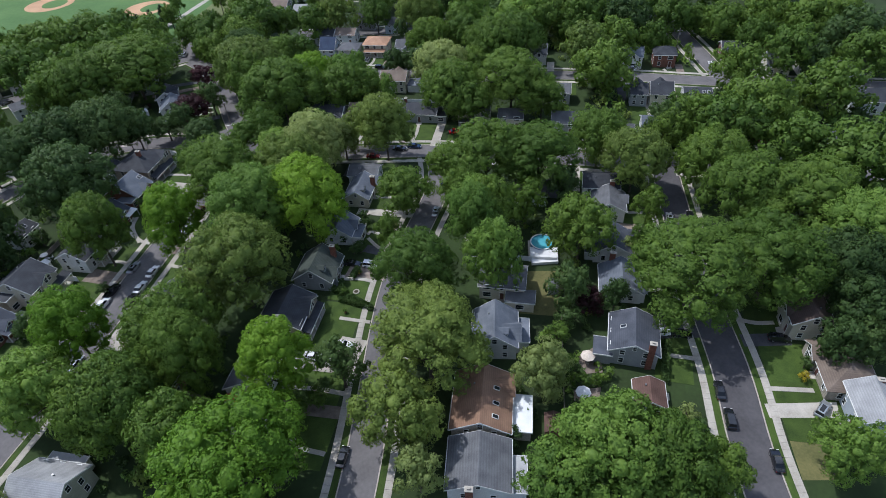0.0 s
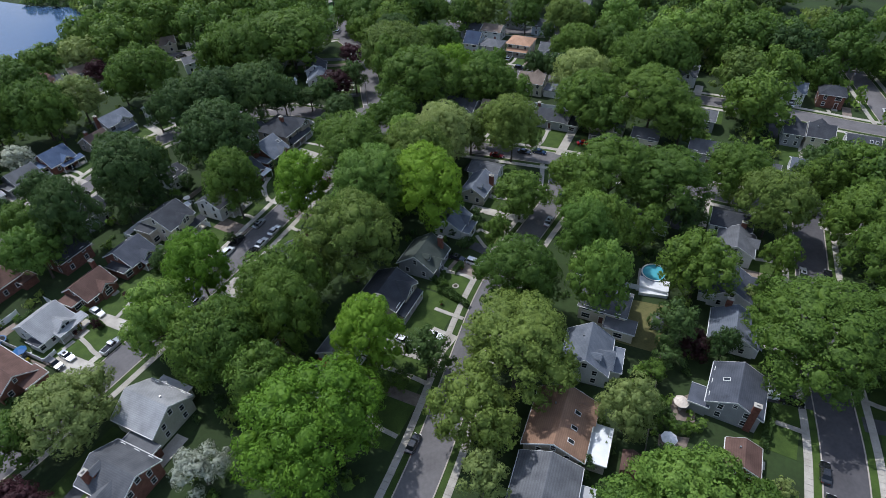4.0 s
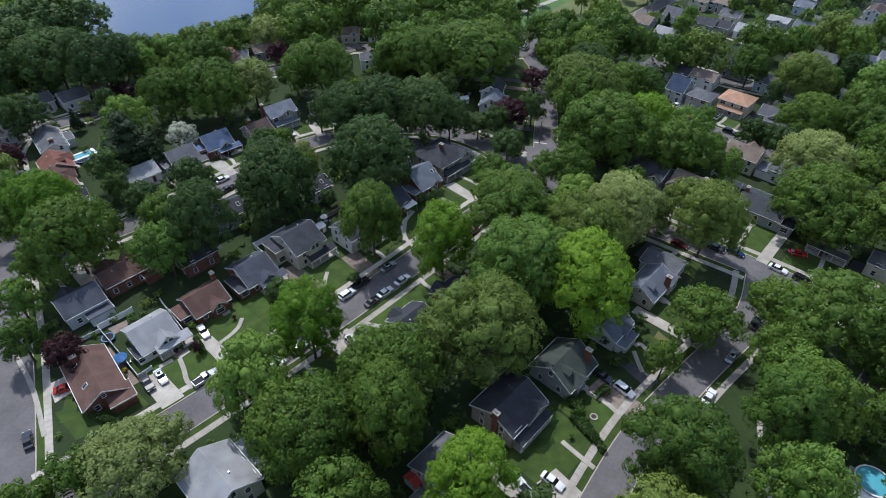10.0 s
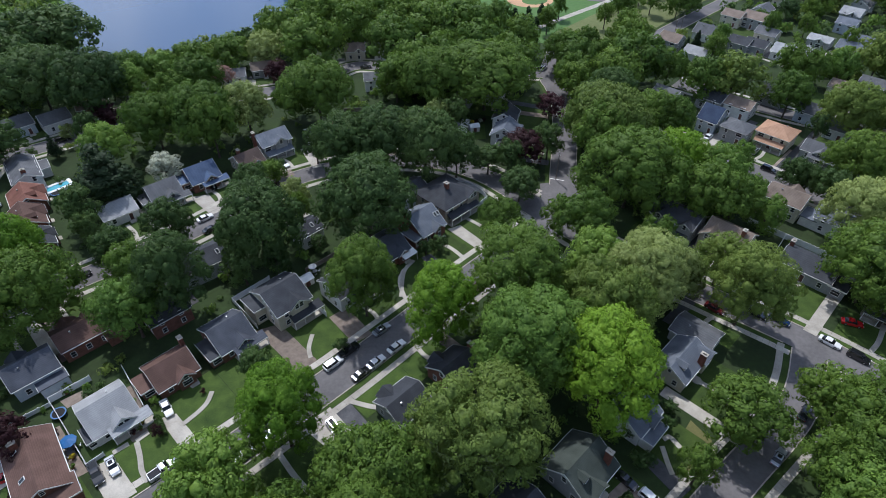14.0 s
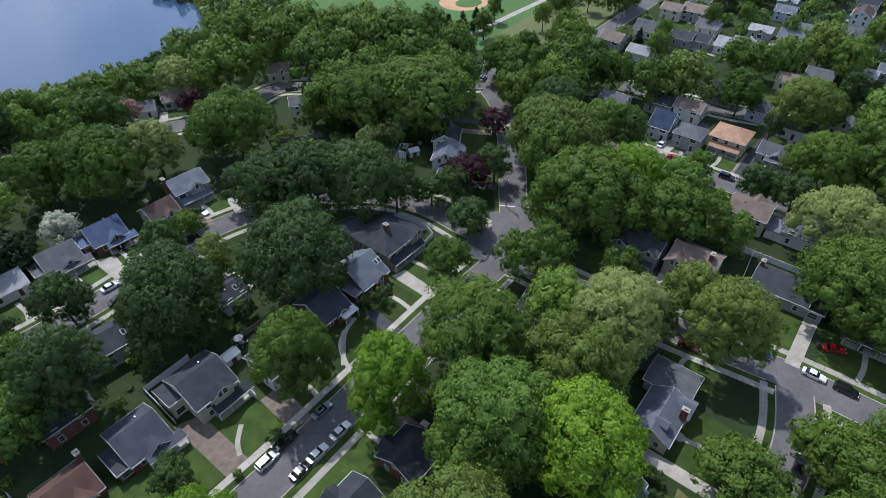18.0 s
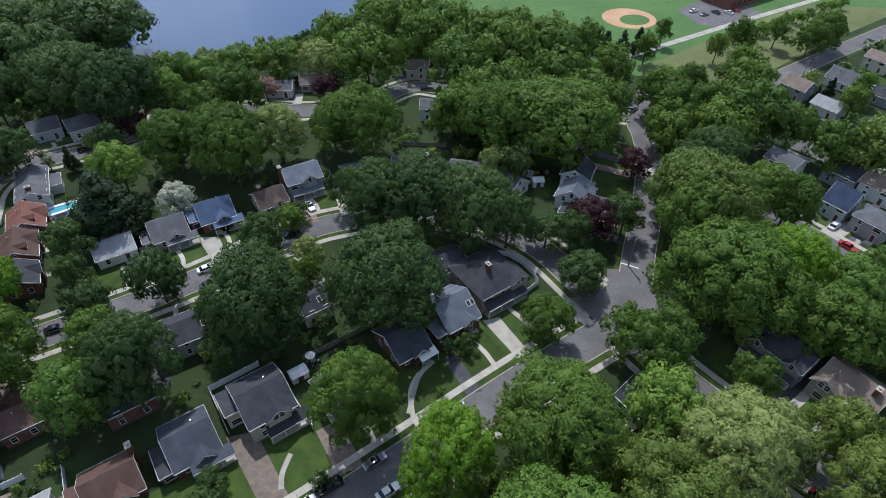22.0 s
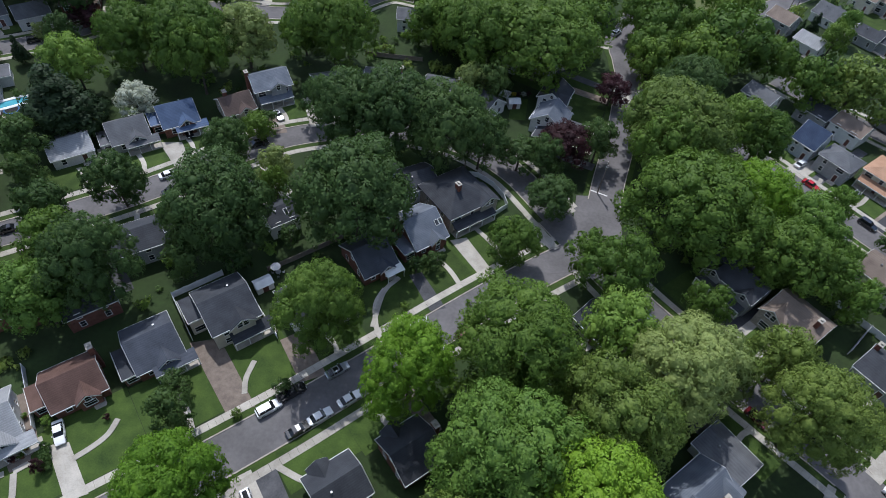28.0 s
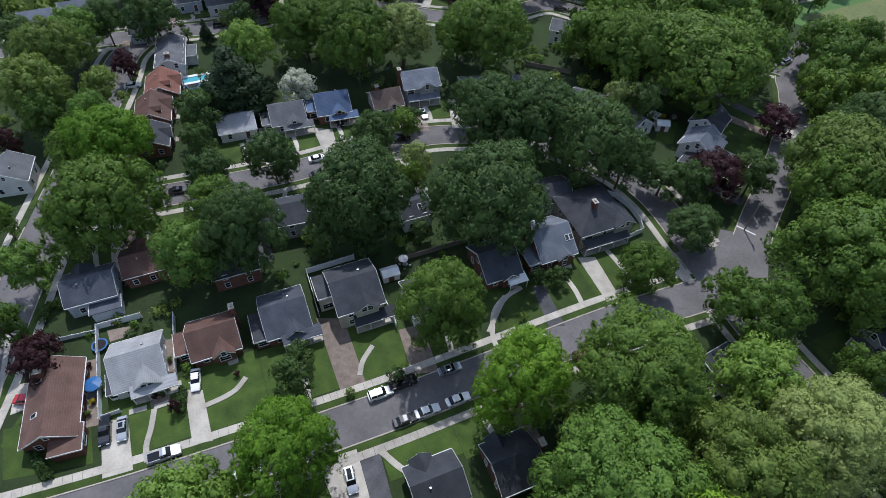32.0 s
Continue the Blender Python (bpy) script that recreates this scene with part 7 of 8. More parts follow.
tree(335.8, 126.3, 9.0, 17.4, "d")
tree(360.0, 449.7, 7.0, 15.0, "m")
tree(322.2, 420.9, 5.7, 13.3, "m")
tree(364.6, 151.9, 7.0, 14.9, "m")
tree(269.1, 441.3, 7.0, 14.9, "m")
tree(379.1, 176.5, 5.7, 13.4, "o")
tree(302.9, 287.7, 6.8, 14.7, "m")
tree(210.1, 171.3, 7.2, 15.1, "m")
tree(376.7, 455.9, 8.3, 16.5, "m")
tree(237.3, 238.5, 5.9, 13.6, "m")
tree(342.2, 246.5, 9.0, 17.3, "m")
tree(315.8, 363.1, 8.5, 16.7, "m")
tree(311.5, 247.2, 8.7, 16.9, "m")
tree(166.4, 355.1, 7.6, 15.6, "m")
tree(327.8, 346.6, 9.1, 17.4, "m")
tree(194.1, 345.4, 8.8, 17.1, "o")
tree(342.9, 360.9, 9.9, 18.4, "m")
tree(362.2, 287.0, 8.6, 16.8, "m")
tree(300.1, 375.6, 6.3, 14.0, "b")
tree(317.4, 323.3, 8.5, 16.7, "m")
tree(214.9, 338.3, 9.0, 17.3, "m")
tree(280.3, 196.7, 8.6, 16.8, "m")
tree(274.8, 134.7, 7.6, 15.6, "b")
tree(368.1, 406.5, 7.4, 15.4, "m")
tree(255.7, 455.0, 9.9, 18.3, "m")
tree(268.5, 242.9, 9.5, 17.9, "m")
tree(256.3, 335.3, 6.1, 13.9, "m")
tree(274.4, 431.9, 7.2, 15.1, "m")
tree(218.0, 199.2, 6.8, 14.7, "m")
tree(372.1, 252.9, 9.8, 18.3, "m")
tree(355.4, 328.5, 6.7, 14.5, "o")
tree(374.6, 293.7, 7.4, 15.3, "m")
tree(235.2, 220.2, 7.6, 15.7, "d")
tree(317.8, 206.0, 6.7, 14.5, "b")
tree(178.6, 332.8, 7.6, 15.7, "m")
tree(278.8, 331.3, 8.8, 17.1, "m")
tree(246.0, 282.5, 7.1, 15.0, "m")
tree(307.3, 326.8, 5.7, 13.3, "m")
tree(356.2, 430.8, 8.0, 16.0, "o")
tree(296.8, 341.3, 7.7, 15.7, "o")
tree(354.8, 254.9, 7.3, 15.2, "m")
tree(331.6, 143.1, 9.3, 17.6, "o")
tree(293.0, 271.5, 6.8, 14.6, "b")
tree(317.5, 438.7, 6.1, 13.9, "m")
tree(262.0, 404.1, 5.8, 13.5, "b")
tree(294.9, 137.1, 9.3, 17.6, "o")
tree(298.0, 167.1, 6.8, 14.7, "d")
tree(356.6, 172.4, 8.2, 16.4, "m")
tree(306.6, 427.5, 6.1, 13.8, "m")
tree(218.0, 230.1, 8.2, 16.3, "m")
tree(252.2, 209.0, 8.9, 17.2, "m")
tree(238.8, 170.7, 6.6, 14.4, "o")
tree(200.8, 377.9, 6.3, 14.1, "m")
tree(285.4, 151.9, 6.1, 13.8, "m")
tree(284.5, 407.2, 6.1, 13.9, "m")
tree(337.7, 301.1, 8.2, 16.3, "m")
tree(258.4, 379.1, 7.3, 15.2, "m")
tree(348.4, 288.3, 8.9, 17.2, "m")
tree(58.6, 53.4, 7.0, 23.5, "b")
for i in range(10):
    tree(81 + 6.4 * i, 335 + 6.1 * i, 2.6 + 0.5 * (i * 7 % 3), 5.6 + 0.8 * (i * 5 % 3), "b" if i % 3 else "m")
for i in range(14):
    tree(146 + 8.1 * i, 322 + 7.6 * (i * 5 % 9), 3.4 + 0.9 * (i % 3), 7.5 + 1.6 * (i * 3 % 4), "mbd"[i % 3])

# ---- the parked cars ----
car(-76.0, 48.1, 118, "silver", "suv")
car(-24.2, 110.4, 47, "white", "suv")
car(-21.4, 114.2, 47, "black", "pickup")
car(-14.8, 111.1, 47, "white", "sedan")
car(-10.7, 115.6, 47, "white", "sedan")
car(-17.6, 107.9, 47, "black", "sedan")
car(-14.7, 120.6, 47, "silver", "sedan")
car(-2.0, 134.4, 47, "white", "suv")
car(7.9, 135.3, 47, "maroon", "van")
car(2.4, 129.4, 47, "white", "sedan")
car(-70.5, 161.1, 45, "white", "sedan")
car(-67.1, 156.2, 45, "black", "sedan")
car(-94.0, 136.2, 40, "black", "sedan")
car(-54.9, 178.1, 42, "black", "sedan")
car(-54.6, 190.3, -45, "silver", "sedan")
car(-73.6, 176.7, -45, "black", "suv")
car(-52.0, 84.5, 47, "silver", "pickup")
car(-56.6, 97.9, -50, "white", "sedan")
car(-61.8, 84.9, -47, "silver", "sedan")
car(-81.1, 81.8, 25, "red", "sedan")
car(-37.4, 88.1, 47, "white", "sedan")
car(-21.0, 94.4, -47, "silver", "suv")
car(44.0, 149.5, -43, "silver", "sedan")
car(65.2, 130.1, -43, "maroon", "sedan")
car(79.5, 126.9, -43, "blue", "sedan")
car(88.2, 120.3, -43, "white", "sedan")
car(92.6, 116.2, -43, "black", "suv")
car(96.2, 126.5, -20, "red", "sedan")
car(38.8, 81.9, -47, "white", "suv")
car(35.0, 85.5, -47, "black", "sedan")
car(56.4, 80.4, 47, "white", "sedan")
car(65.2, 91.1, 47, "silver", "sedan")
car(74.5, 101.3, 47, "black", "sedan")
car(20.6, 61.4, -40, "white", "sedan")
car(16.3, 58.5, -47, "white", "pickup")
car(13.5, 62.3, -47, "white", "sedan")
car(-82.5, 69.4, 125, "black", "sedan")
car(-32.9, 93.3, 47, "silver", "sedan")
car(91.2, -10.2, 10, "silver", "suv")
car(74.9, -1.2, 47, "black", "suv")
car(78.9, 4.2, 47, "black", "sedan")
car(74.3, -11.7, 47, "black", "sedan")
car(81.8, 21.6, -43, "white", "sedan")
car(84.7, 18.7, -43, "black", "sedan")
car(100.7, 5.4, -43, "black", "suv")
car(115.7, 48.5, 47, "silver", "sedan")
car(120.8, 45.6, 47, "black", "sedan")
car(8.1, 35.8, 47, "black", "sedan")
car(207.7, 105.9, 59, "white", "sedan")
car(204.6, 101.4, 59, "black", "sedan")
car(217.9, 82.5, -43, "black", "sedan")
car(180.8, 123.4, 60, "white", "sedan")
car(127.0, 95.8, 60, "white", "sedan")
car(74.8, 128.7, -43, "black", "sedan")
car(101.7, 192.2, -43, "black", "suv")
car(101.3, 203.3, 47, "silver", "suv")
car(88.9, 212.5, 47, "white", "sedan")
car(-38.1, 266.1, 10, "black", "sedan")
car(-31.5, 262.7, -5, "black", "sedan")
car(36.8, 267.3, 60, "silver", "suv")
car(90.0, 203.9, -43, "red", "sedan")
car(-135.5, 164.3, 40, "white", "sedan")
car(-135.2, 203.0, 40, "black", "suv")
car(-64.2, 83.3, -47, "black", "pickup")
for x, y, turn, paint in ((68.5, 371.0, 40, "white"), (73.0, 367.5, 40, "silver"), (78.5, 371.5, 130, "black"), (84.5, 372.5, 130, "white"), (88.5, 377.0, 130, "red")):
    car(x, y, turn, paint, "sedan")


# ---- small things in the yards and the park ----
PLASTIC_BLUE = gloss("blue_plastic", (0.03, 0.12, 0.30), 0.35)
POOL_WATER = gloss("pool_water", (0.10, 0.38, 0.46), 0.06)
CANVAS = surface("canvas", (0.50, 0.42, 0.34), (0.70, 0.62, 0.53), 2.0, 0.9, 8, 0.1)
WHITE_CANVAS = surface("white_canvas", (0.66, 0.64, 0.62), (0.84, 0.82, 0.80), 2.0, 0.9, 8, 0.1)
RED_CANVAS = surface("red_canvas", (0.42, 0.05, 0.04), (0.60, 0.10, 0.07), 2.0, 0.85, 8, 0.1)
NETTING = gloss("black_mesh", (0.012, 0.012, 0.014), 0.9)


def ring(bm, r0, r1, z0, z1, n=24):
    """An upright wall round a circle, from radius r0 inside to r1 outside."""
    a = [[bm.verts.new((r * math.cos(6.2832 * i / n), r * math.sin(6.2832 * i / n), z)) for i in range(n)] for r, z in ((r0, z0), (r1, z0), (r1, z1), (r0, z1))]
    for p, q in zip(a, a[1:] + a[:1]):
        for i in range(n):
            bm.faces.new((p[i], p[(i + 1) % n], q[(i + 1) % n], q[i]))
    bmesh.ops.recalc_face_normals(bm, faces=bm.faces[:])
    return bm


def disc(r, z0, z1, n=24):
    return prism(bmesh.new(), [(r * math.cos(6.2832 * i / n), r * math.sin(6.2832 * i / n), z0) for i in range(n)], (0, 0, z1 - z0))


def round_pool(x, y, r=3.4):
    root = empty("swimming_pool", Matrix.Translation((x, y, 0)), "round above-ground pool with blue water on a patio", "pool")
    part("pool_wall", ring(bmesh.new(), r - 0.08, r, 0, 1.2), PLASTIC_BLUE, root, "blue pool wall")
    part("pool_rim", ring(bmesh.new(), r - 0.2, r + 0.12, 1.2, 1.28), TRIM, root, "white pool rim")
    part("pool_water", disc(r - 0.09, 0.02, 1.02), POOL_WATER, root, "clear blue water")
    ladder = part("ladder", boxes((r - 0.1, r + 0.02, -0.3, -0.22, 0, 2.0), (r - 0.1, r + 0.02, 0.22, 0.3, 0, 2.0), *[(r - 0.1, r + 0.02, -0.22, 0.22, z, z + 0.05) for z in (0.3, 0.7, 1.1)]), TRIM, root, "white pool ladder")
    return root


def long_pool(x, y, heading, length, width):
    root = empty("swimming_pool", pose(x, y, 0, 0, 0, heading), "rectangular pool with white deck and pale water", "pool")
    l, w = length / 2, width / 2
    part("deck", boxes((-l - 1, l + 1, -w - 1, -w, 0, 0.9), (-l - 1, l + 1, w, w + 1, 0, 0.9), (-l - 1, -l, -w, w, 0, 0.9), (l, l + 1, -w, w, 0, 0.9)), FENCE, root, "white pool deck")
    part("pool_water", boxes((-l, l, -w, w, 0.0, 0.75)), POOL_WATER, root, "clear blue water")
    return root


def umbrella(x, y, mat, words, r=1.6):
    root = empty("patio_umbrella", Matrix.Translation((x, y, 0.07)), words, "umbrella", "patio umbrellas")
    part("pole", disc(0.03, 0, 2.3, 8), METAL, root, "metal pole")
    part("base", disc(0.28, 0, 0.08, 12), METAL, root)
    bm = bmesh.new()
    top, rim, low = bm.verts.new((0, 0, 2.75)), [], []
    for i in range(8):
        a = 6.2832 * i / 8
        rim.append(bm.verts.new((r * math.cos(a), r * math.sin(a), 2.15)))
        low.append(bm.verts.new((r * math.cos(a), r * math.sin(a), 2.02)))
    for i in range(8):
        bm.faces.new((rim[i], rim[(i + 1) % 8], top))
        bm.faces.new((low[i], low[(i + 1) % 8], rim[(i + 1) % 8], rim[i]))
    part("canopy", bm, mat, root, "eight-sided canopy")
    return root


def patio_table(x, y):
    root = empty("patio_table", Matrix.Translation((x, y, 0.07)), "round metal patio table on the paving", "table")
    part("tabletop", disc(0.6, 0.70, 0.74, 16), METAL, root)
    for a in (0.8, 2.4, 3.9, 5.5):
        part("leg", boxes((0.4 * math.cos(a) - 0.02, 0.4 * math.cos(a) + 0.02, 0.4 * math.sin(a) - 0.02, 0.4 * math.sin(a) + 0.02, 0, 0.70)), METAL, root)
    return root


def patio_chair(x, y, heading):
    root = empty("patio_chair", pose(x, y, 0.07, 0, 0, heading), "dark metal patio chair on the paving", "chair", "patio chairs")
    part("seat", boxes((-0.24, 0.24, -0.24, 0.24, 0.42, 0.46)), METAL, root)
    part("backrest", boxes((-0.24, -0.20, -0.24, 0.24, 0.46, 0.92)), METAL, root)
    for sx in (-0.22, 0.2):
        for sy in (-0.22, 0.2):
            part("leg", boxes((sx, sx + 0.03, sy, sy + 0.03, 0, 0.42)), METAL, root)
    return root


def shed(x, y, heading, length, depth, high, roof, wall, words):
    root = empty("shed", pose(x, y, 0, 0, 0, heading), words, "shed", "garden sheds")
    part("wall", body(length, depth, high, depth * 0.28), wall, root)
    part("roof", gable_roof(length, depth, high, depth * 0.28, 0.2), roof, root)
    part("door", boxes((-0.6, 0.6, -depth / 2 - 0.05, -depth / 2, 0.05, 1.9)), DOOR, root, "double shed door")
    return root


def trampoline(x, y, r=1.9):
    root = empty("trampoline", Matrix.Translation((x, y, 0)), "round black trampoline on the back lawn", "trampoline")
    part("mat", disc(r - 0.25, 0.78, 0.80), NETTING, root, "black jumping mat")
    part("rim_pad", ring(bmesh.new(), r - 0.28, r, 0.76, 0.84), PLASTIC_BLUE, root, "blue edge pad")
    for i in range(6):
        a = 6.2832 * i / 6
        part("leg", boxes((r * 0.93 * math.cos(a) - 0.03, r * 0.93 * math.cos(a) + 0.03, r * 0.93 * math.sin(a) - 0.03, r * 0.93 * math.sin(a) + 0.03, 0, 0.78)), METAL, root)
    return root


def hedge(points, wide=1.1, high=1.4):
    """A clipped hedge of leaf sprays along a line."""
    rng = np.random.default_rng(int(abs(points[0][0]) * 10))
    rows = []
    for a, b in zip(points, points[1:]):
        a, b = np.array(a), np.array(b)
        n = int(np.linalg.norm(b - a) * 90)
        t, s, z = rng.uniform(0, 1, n), rng.uniform(-1, 1, n), rng.uniform(0, 1, n)
        side = np.array([-(b - a)[1], (b - a)[0]]) / np.linalg.norm(b - a)
        edge = rng.uniform(size=n) < 0.5
        s, z = np.where(edge, np.sign(s), s), np.where(edge, z, 1.0)
        p = a + t[:, None] * (b - a) + side * (s * wide / 2)[:, None]
        rows.append(np.c_[p, z * high] + rng.normal(scale=0.08, size=(n, 3)))
    place = np.concatenate(rows) - (*points[0], 0)
    u, v = rng.normal(size=(2, len(place), 3)) * 0.16
    me = bpy.data.meshes.new("hedge")
    me.from_pydata(np.stack([place - u, place + v, place + u, place - v], 1).reshape(-1, 3).tolist(), [], np.arange(4 * len(place)).reshape(-1, 4).tolist())
    me.materials.append(LEAF["d"])
    ob = new("hedge", me)
    ob.location = (*points[0], 0)
    return tagged(ob, "clipped dark green hedge beside the lawn", "hedge", "hedges", "stuff")


def planter(x, y, leaf):
    """A clay pot with a small bushy plant."""
    root = empty("planter", pose(x, y, 0.09), {"r": "clay pot with a dark red plant", "y": "clay pot with yellow flowers"}.get(leaf, "clay pot with a green plant") + " on the paving", "planter")
    bm = bmesh.new()
    bmesh.ops.create_cone(bm, cap_ends=True, segments=14, radius1=0.24, radius2=0.34, depth=0.45, matrix=Matrix.Translation((0, 0, 0.225)))
    part("pot", bm, BRICK, root, "terracotta pot")
    crown, trunk_, r0, t0, foot = SIZES["shrub"][0]
    o = new("plant", crown)
    o.parent = root
    o.matrix_basis = Matrix.Translation((0, 0, 0.4)) @ Matrix.Diagonal((0.26, 0.26, 0.24, 1))
    o.material_slots[0].link = "OBJECT"
    o.material_slots[0].material = LEAF[leaf]
    return root


def utility_pole(x, y, heading, high=10.5):
    root = empty("utility_pole", pose(x, y, 0, 0, 0, heading), "weathered wooden utility pole by the road", "utility pole", "utility poles")
    bm = bmesh.new()
    tube(bm, ((0, 0, -0.3), (0, 0, high * 0.5), (0, 0, high)), (0.17, 0.14, 0.11), 10)
    part("pole", bm, WOOD_FENCE, root)
    part("crossarm", boxes((-1.2, 1.2, -0.06, 0.06, high - 1.0, high - 0.86)), WOOD_FENCE, root)
    part("transformer", prism(bmesh.new(), [(0.32 + 0.22 * math.cos(a * 0.7854), 0.22 * math.sin(a * 0.7854), high - 2.6) for a in range(8)], (0, 0, 0.8)), METAL, root, "grey metal transformer can")
    for xx in (-1.1, -0.5, 0.5, 1.1):
        part("insulator", boxes((xx - 0.05, xx + 0.05, -0.05, 0.05, high - 0.86, high - 0.68)), TRIM, root)
    return root


round_pool(80.5, 61.4, 3.2)
deck = tagged(part("pool_deck", prism(bmesh.new(), [(73.0, 56.8, 0), (78.8, 53.2, 0), (82.6, 57.6, 0), (76.6, 62.0, 0)], (0, 0, 0.92)), FENCE), "raised white vinyl deck beside the round pool", "deck")
part("deck_trim", prism(bmesh.new(), [(72.9, 56.7, 0.925), (78.8, 53.05, 0.925), (78.95, 53.25, 0.925), (73.1, 56.95, 0.925)], (0, 0, 0.06)), TRIM, deck)
bed = tagged(part("flower_ring", ring(bmesh.new(), 0.55, 0.85, 0.0, 0.22, 18), CONCRETE), "small pale stone ring on the front lawn", "garden ring")
bed.location = (31.1, 75.6, 0.07)
part("soil", disc(0.54, 0.0, 0.14, 18), SOIL, bed, "dark planting soil")
long_pool(-121.6, 174.7, 47, 7.0, 2.6)
umbrella(62.5, 25.5, CANVAS, "tan canvas patio umbrella over a table")
patio_table(63.0, 25.3)
patio_chair(64.1, 25.8, 203)
patio_chair(62.6, 26.4, 293)
patio_chair(62.0, 24.9, 383)
patio_chair(63.5, 24.3, 473)
umbrella(55.2, 19.2, WHITE_CANVAS, "white striped patio umbrella over a table")
patio_table(55.7, 19.0)
patio_chair(56.7, 19.4, 203)
patio_chair(55.2, 20.0, 293)
patio_chair(54.6, 18.5, 383)
patio_chair(56.1, 17.9, 473)
umbrella(-34.7, 140.0, WHITE_CANVAS, "white patio umbrella in the back yard", 1.1)
patio_table(-34.2, 139.8)
patio_chair(-33.2, 140.2, 203)
patio_chair(-34.7, 140.9, 293)
patio_chair(-35.3, 139.4, 383)
patio_chair(-33.8, 138.7, 473)
umbrella(-71.8, 88.8, PLASTIC_BLUE, "blue patio umbrella in the side yard")
patio_table(-71.3, 88.6)
patio_chair(-70.2, 89.1, 203)
patio_chair(-71.7, 89.7, 293)
patio_chair(-72.3, 88.2, 383)
patio_chair(-70.8, 87.6, 473)
shed(45.5, 17.3, 50, 4.2, 3.2, 2.1, ROOF["brown"], WALL["brick"], "small brown garden shed on the back lawn")
shed(-35.7, 135.6, 47, 3.6, 2.4, 2.0, ROOF["white"], WALL["white"], "white roofed garden shed behind the fence")
shed(7.3, 214.9, 20, 3.4, 2.6, 2.0, ROOF["white"], WALL["white"], "small white garden shed by the lawn")
shed(71.4, 46.5, 47, 3.2, 2.6, 2.0, ROOF["grey"], WALL["grey"], "small grey garden shed under the trees")
shed(-4.9, 61.6, 47, 3.6, 3.0, 2.0, RED_CANVAS, WALL["white"], "small red-roofed play house in the yard")
trampoline(-120.0, 172.0)
trampoline(-78.1, 95.8, 1.5)
hedge(((25.5, 82.6), (31.5, 67.7)))
hedge(((35.1, 82.6), (32.1, 80.2)))
hedge(((-43.7, 108.1), (-40.0, 112.0)))
hedge(((-6.9, 149.2), (-0.8, 153.7)))
hedge(((-92.4, 94.6), (-94.2, 98.2), (-91.7, 100.2)))
hedge(((-66.2, 73.2), (-72.6, 75.4)))
hedge(((27.1, 74.2), (29.6, 81.2)))
hedge(((30.2, 70.0), (26.3, 75.7)))
hedge(((80.2, 18.8), (71.4, 12.0)))
hedge(((-54.5, 91.5), (-57.5, 95.6)))
planter(-76.6, 91.6, "r")
planter(-70.3, 86.4, "y")
planter(-69.3, 84.4, "m")
planter(-63.9, 99.1, "b")
planter(-61.2, 96.7, "r")
planter(-60.1, 94.3, "y")
planter(-60.9, 92.0, "r")
planter(-59.9, 92.9, "m")
planter(-50.5, 102.2, "r")
planter(-66.3, 91.4, "d")
planter(-79.4, 100.9, "m")
planter(35.0, 81.0, "y")
planter(25.6, 70.7, "b")
planter(63.5, 23.4, "b")
planter(55.2, 19.1, "r")
patio_table(-71.3, 87.3)
patio_chair(-72.1, 88.4, 76)
patio_chair(-71.3, 86.5, 68)
utility_pole(99.5, 300.6, 45)
utility_pole(103.3, 304.8, 45)
utility_pole(206.1, 122.7, -43)
utility_pole(33.0, 184.8, 90)
utility_pole(-1.5, 183.5, 60, 11.0)
utility_pole(-46.5, 143.4, 45, 13.0)

for x, y, leaf in ((6.8, 219.6, "y"), (8.2, 220.2, "r"), (9.6, 220.7, "w"), (11.0, 221.2, "r")):
    tree(x, y, 0.9, 1.6, leaf)


def arbour(x, y, heading):
    """A white garden arbour: four posts, two beams, slats across."""
    root = empty("arbour", pose(x, y, 0, 0, 0, heading), "white wooden garden arbour beside the lawn", "arbour")
    for px in (-1.5, 1.5):
        for py in (-1.2, 1.2):
            part("post", boxes((px - 0.06, px + 0.06, py - 0.06, py + 0.06, 0, 2.3)), TRIM, root)
    for py in (-1.2, 1.2):
        part("beam", boxes((-1.8, 1.8, py - 0.05, py + 0.05, 2.3, 2.46)), TRIM, root)
    for i in range(9):
        part("slat", boxes((-1.7 + 0.42 * i, -1.58 + 0.42 * i, -1.5, 1.5, 2.46, 2.56)), TRIM, root)
    return root


def street_lamp(x, y, heading, high=7.5):
    root = empty("street_lamp", pose(x, y, 0, 0, 0, heading), "grey metal street lamp at the kerb", "street lamp", "street lamps")
    bm = bmesh.new()
    tube(bm, ((0, 0, -0.2), (0, 0, high * 0.6), (0, 0, high - 0.4), (0.5, 0, high), (1.5, 0, high + 0.1)), (0.11, 0.08, 0.06, 0.05, 0.05), 8)
    part("pole", bm, METAL, root)
    part("lamp_head", boxes((1.4, 2.1, -0.14, 0.14, high + 0.02, high + 0.17)), METAL, root, "flat grey lamp head")
    return root


arbour(4.3, 216.8, 75)
street_lamp(3.0, 186.0, 60)

# the junction's stop line
line = part("stop_line", boxes((-2.4, 2.4, -0.2, 0.2, 0, 0.006)), PAINT)
line.matrix_basis = pose(33.3, 185.0, 0.047, 0, 0, -14)
tagged(line, "worn white stop line on the asphalt", "road marking", kind="structure")

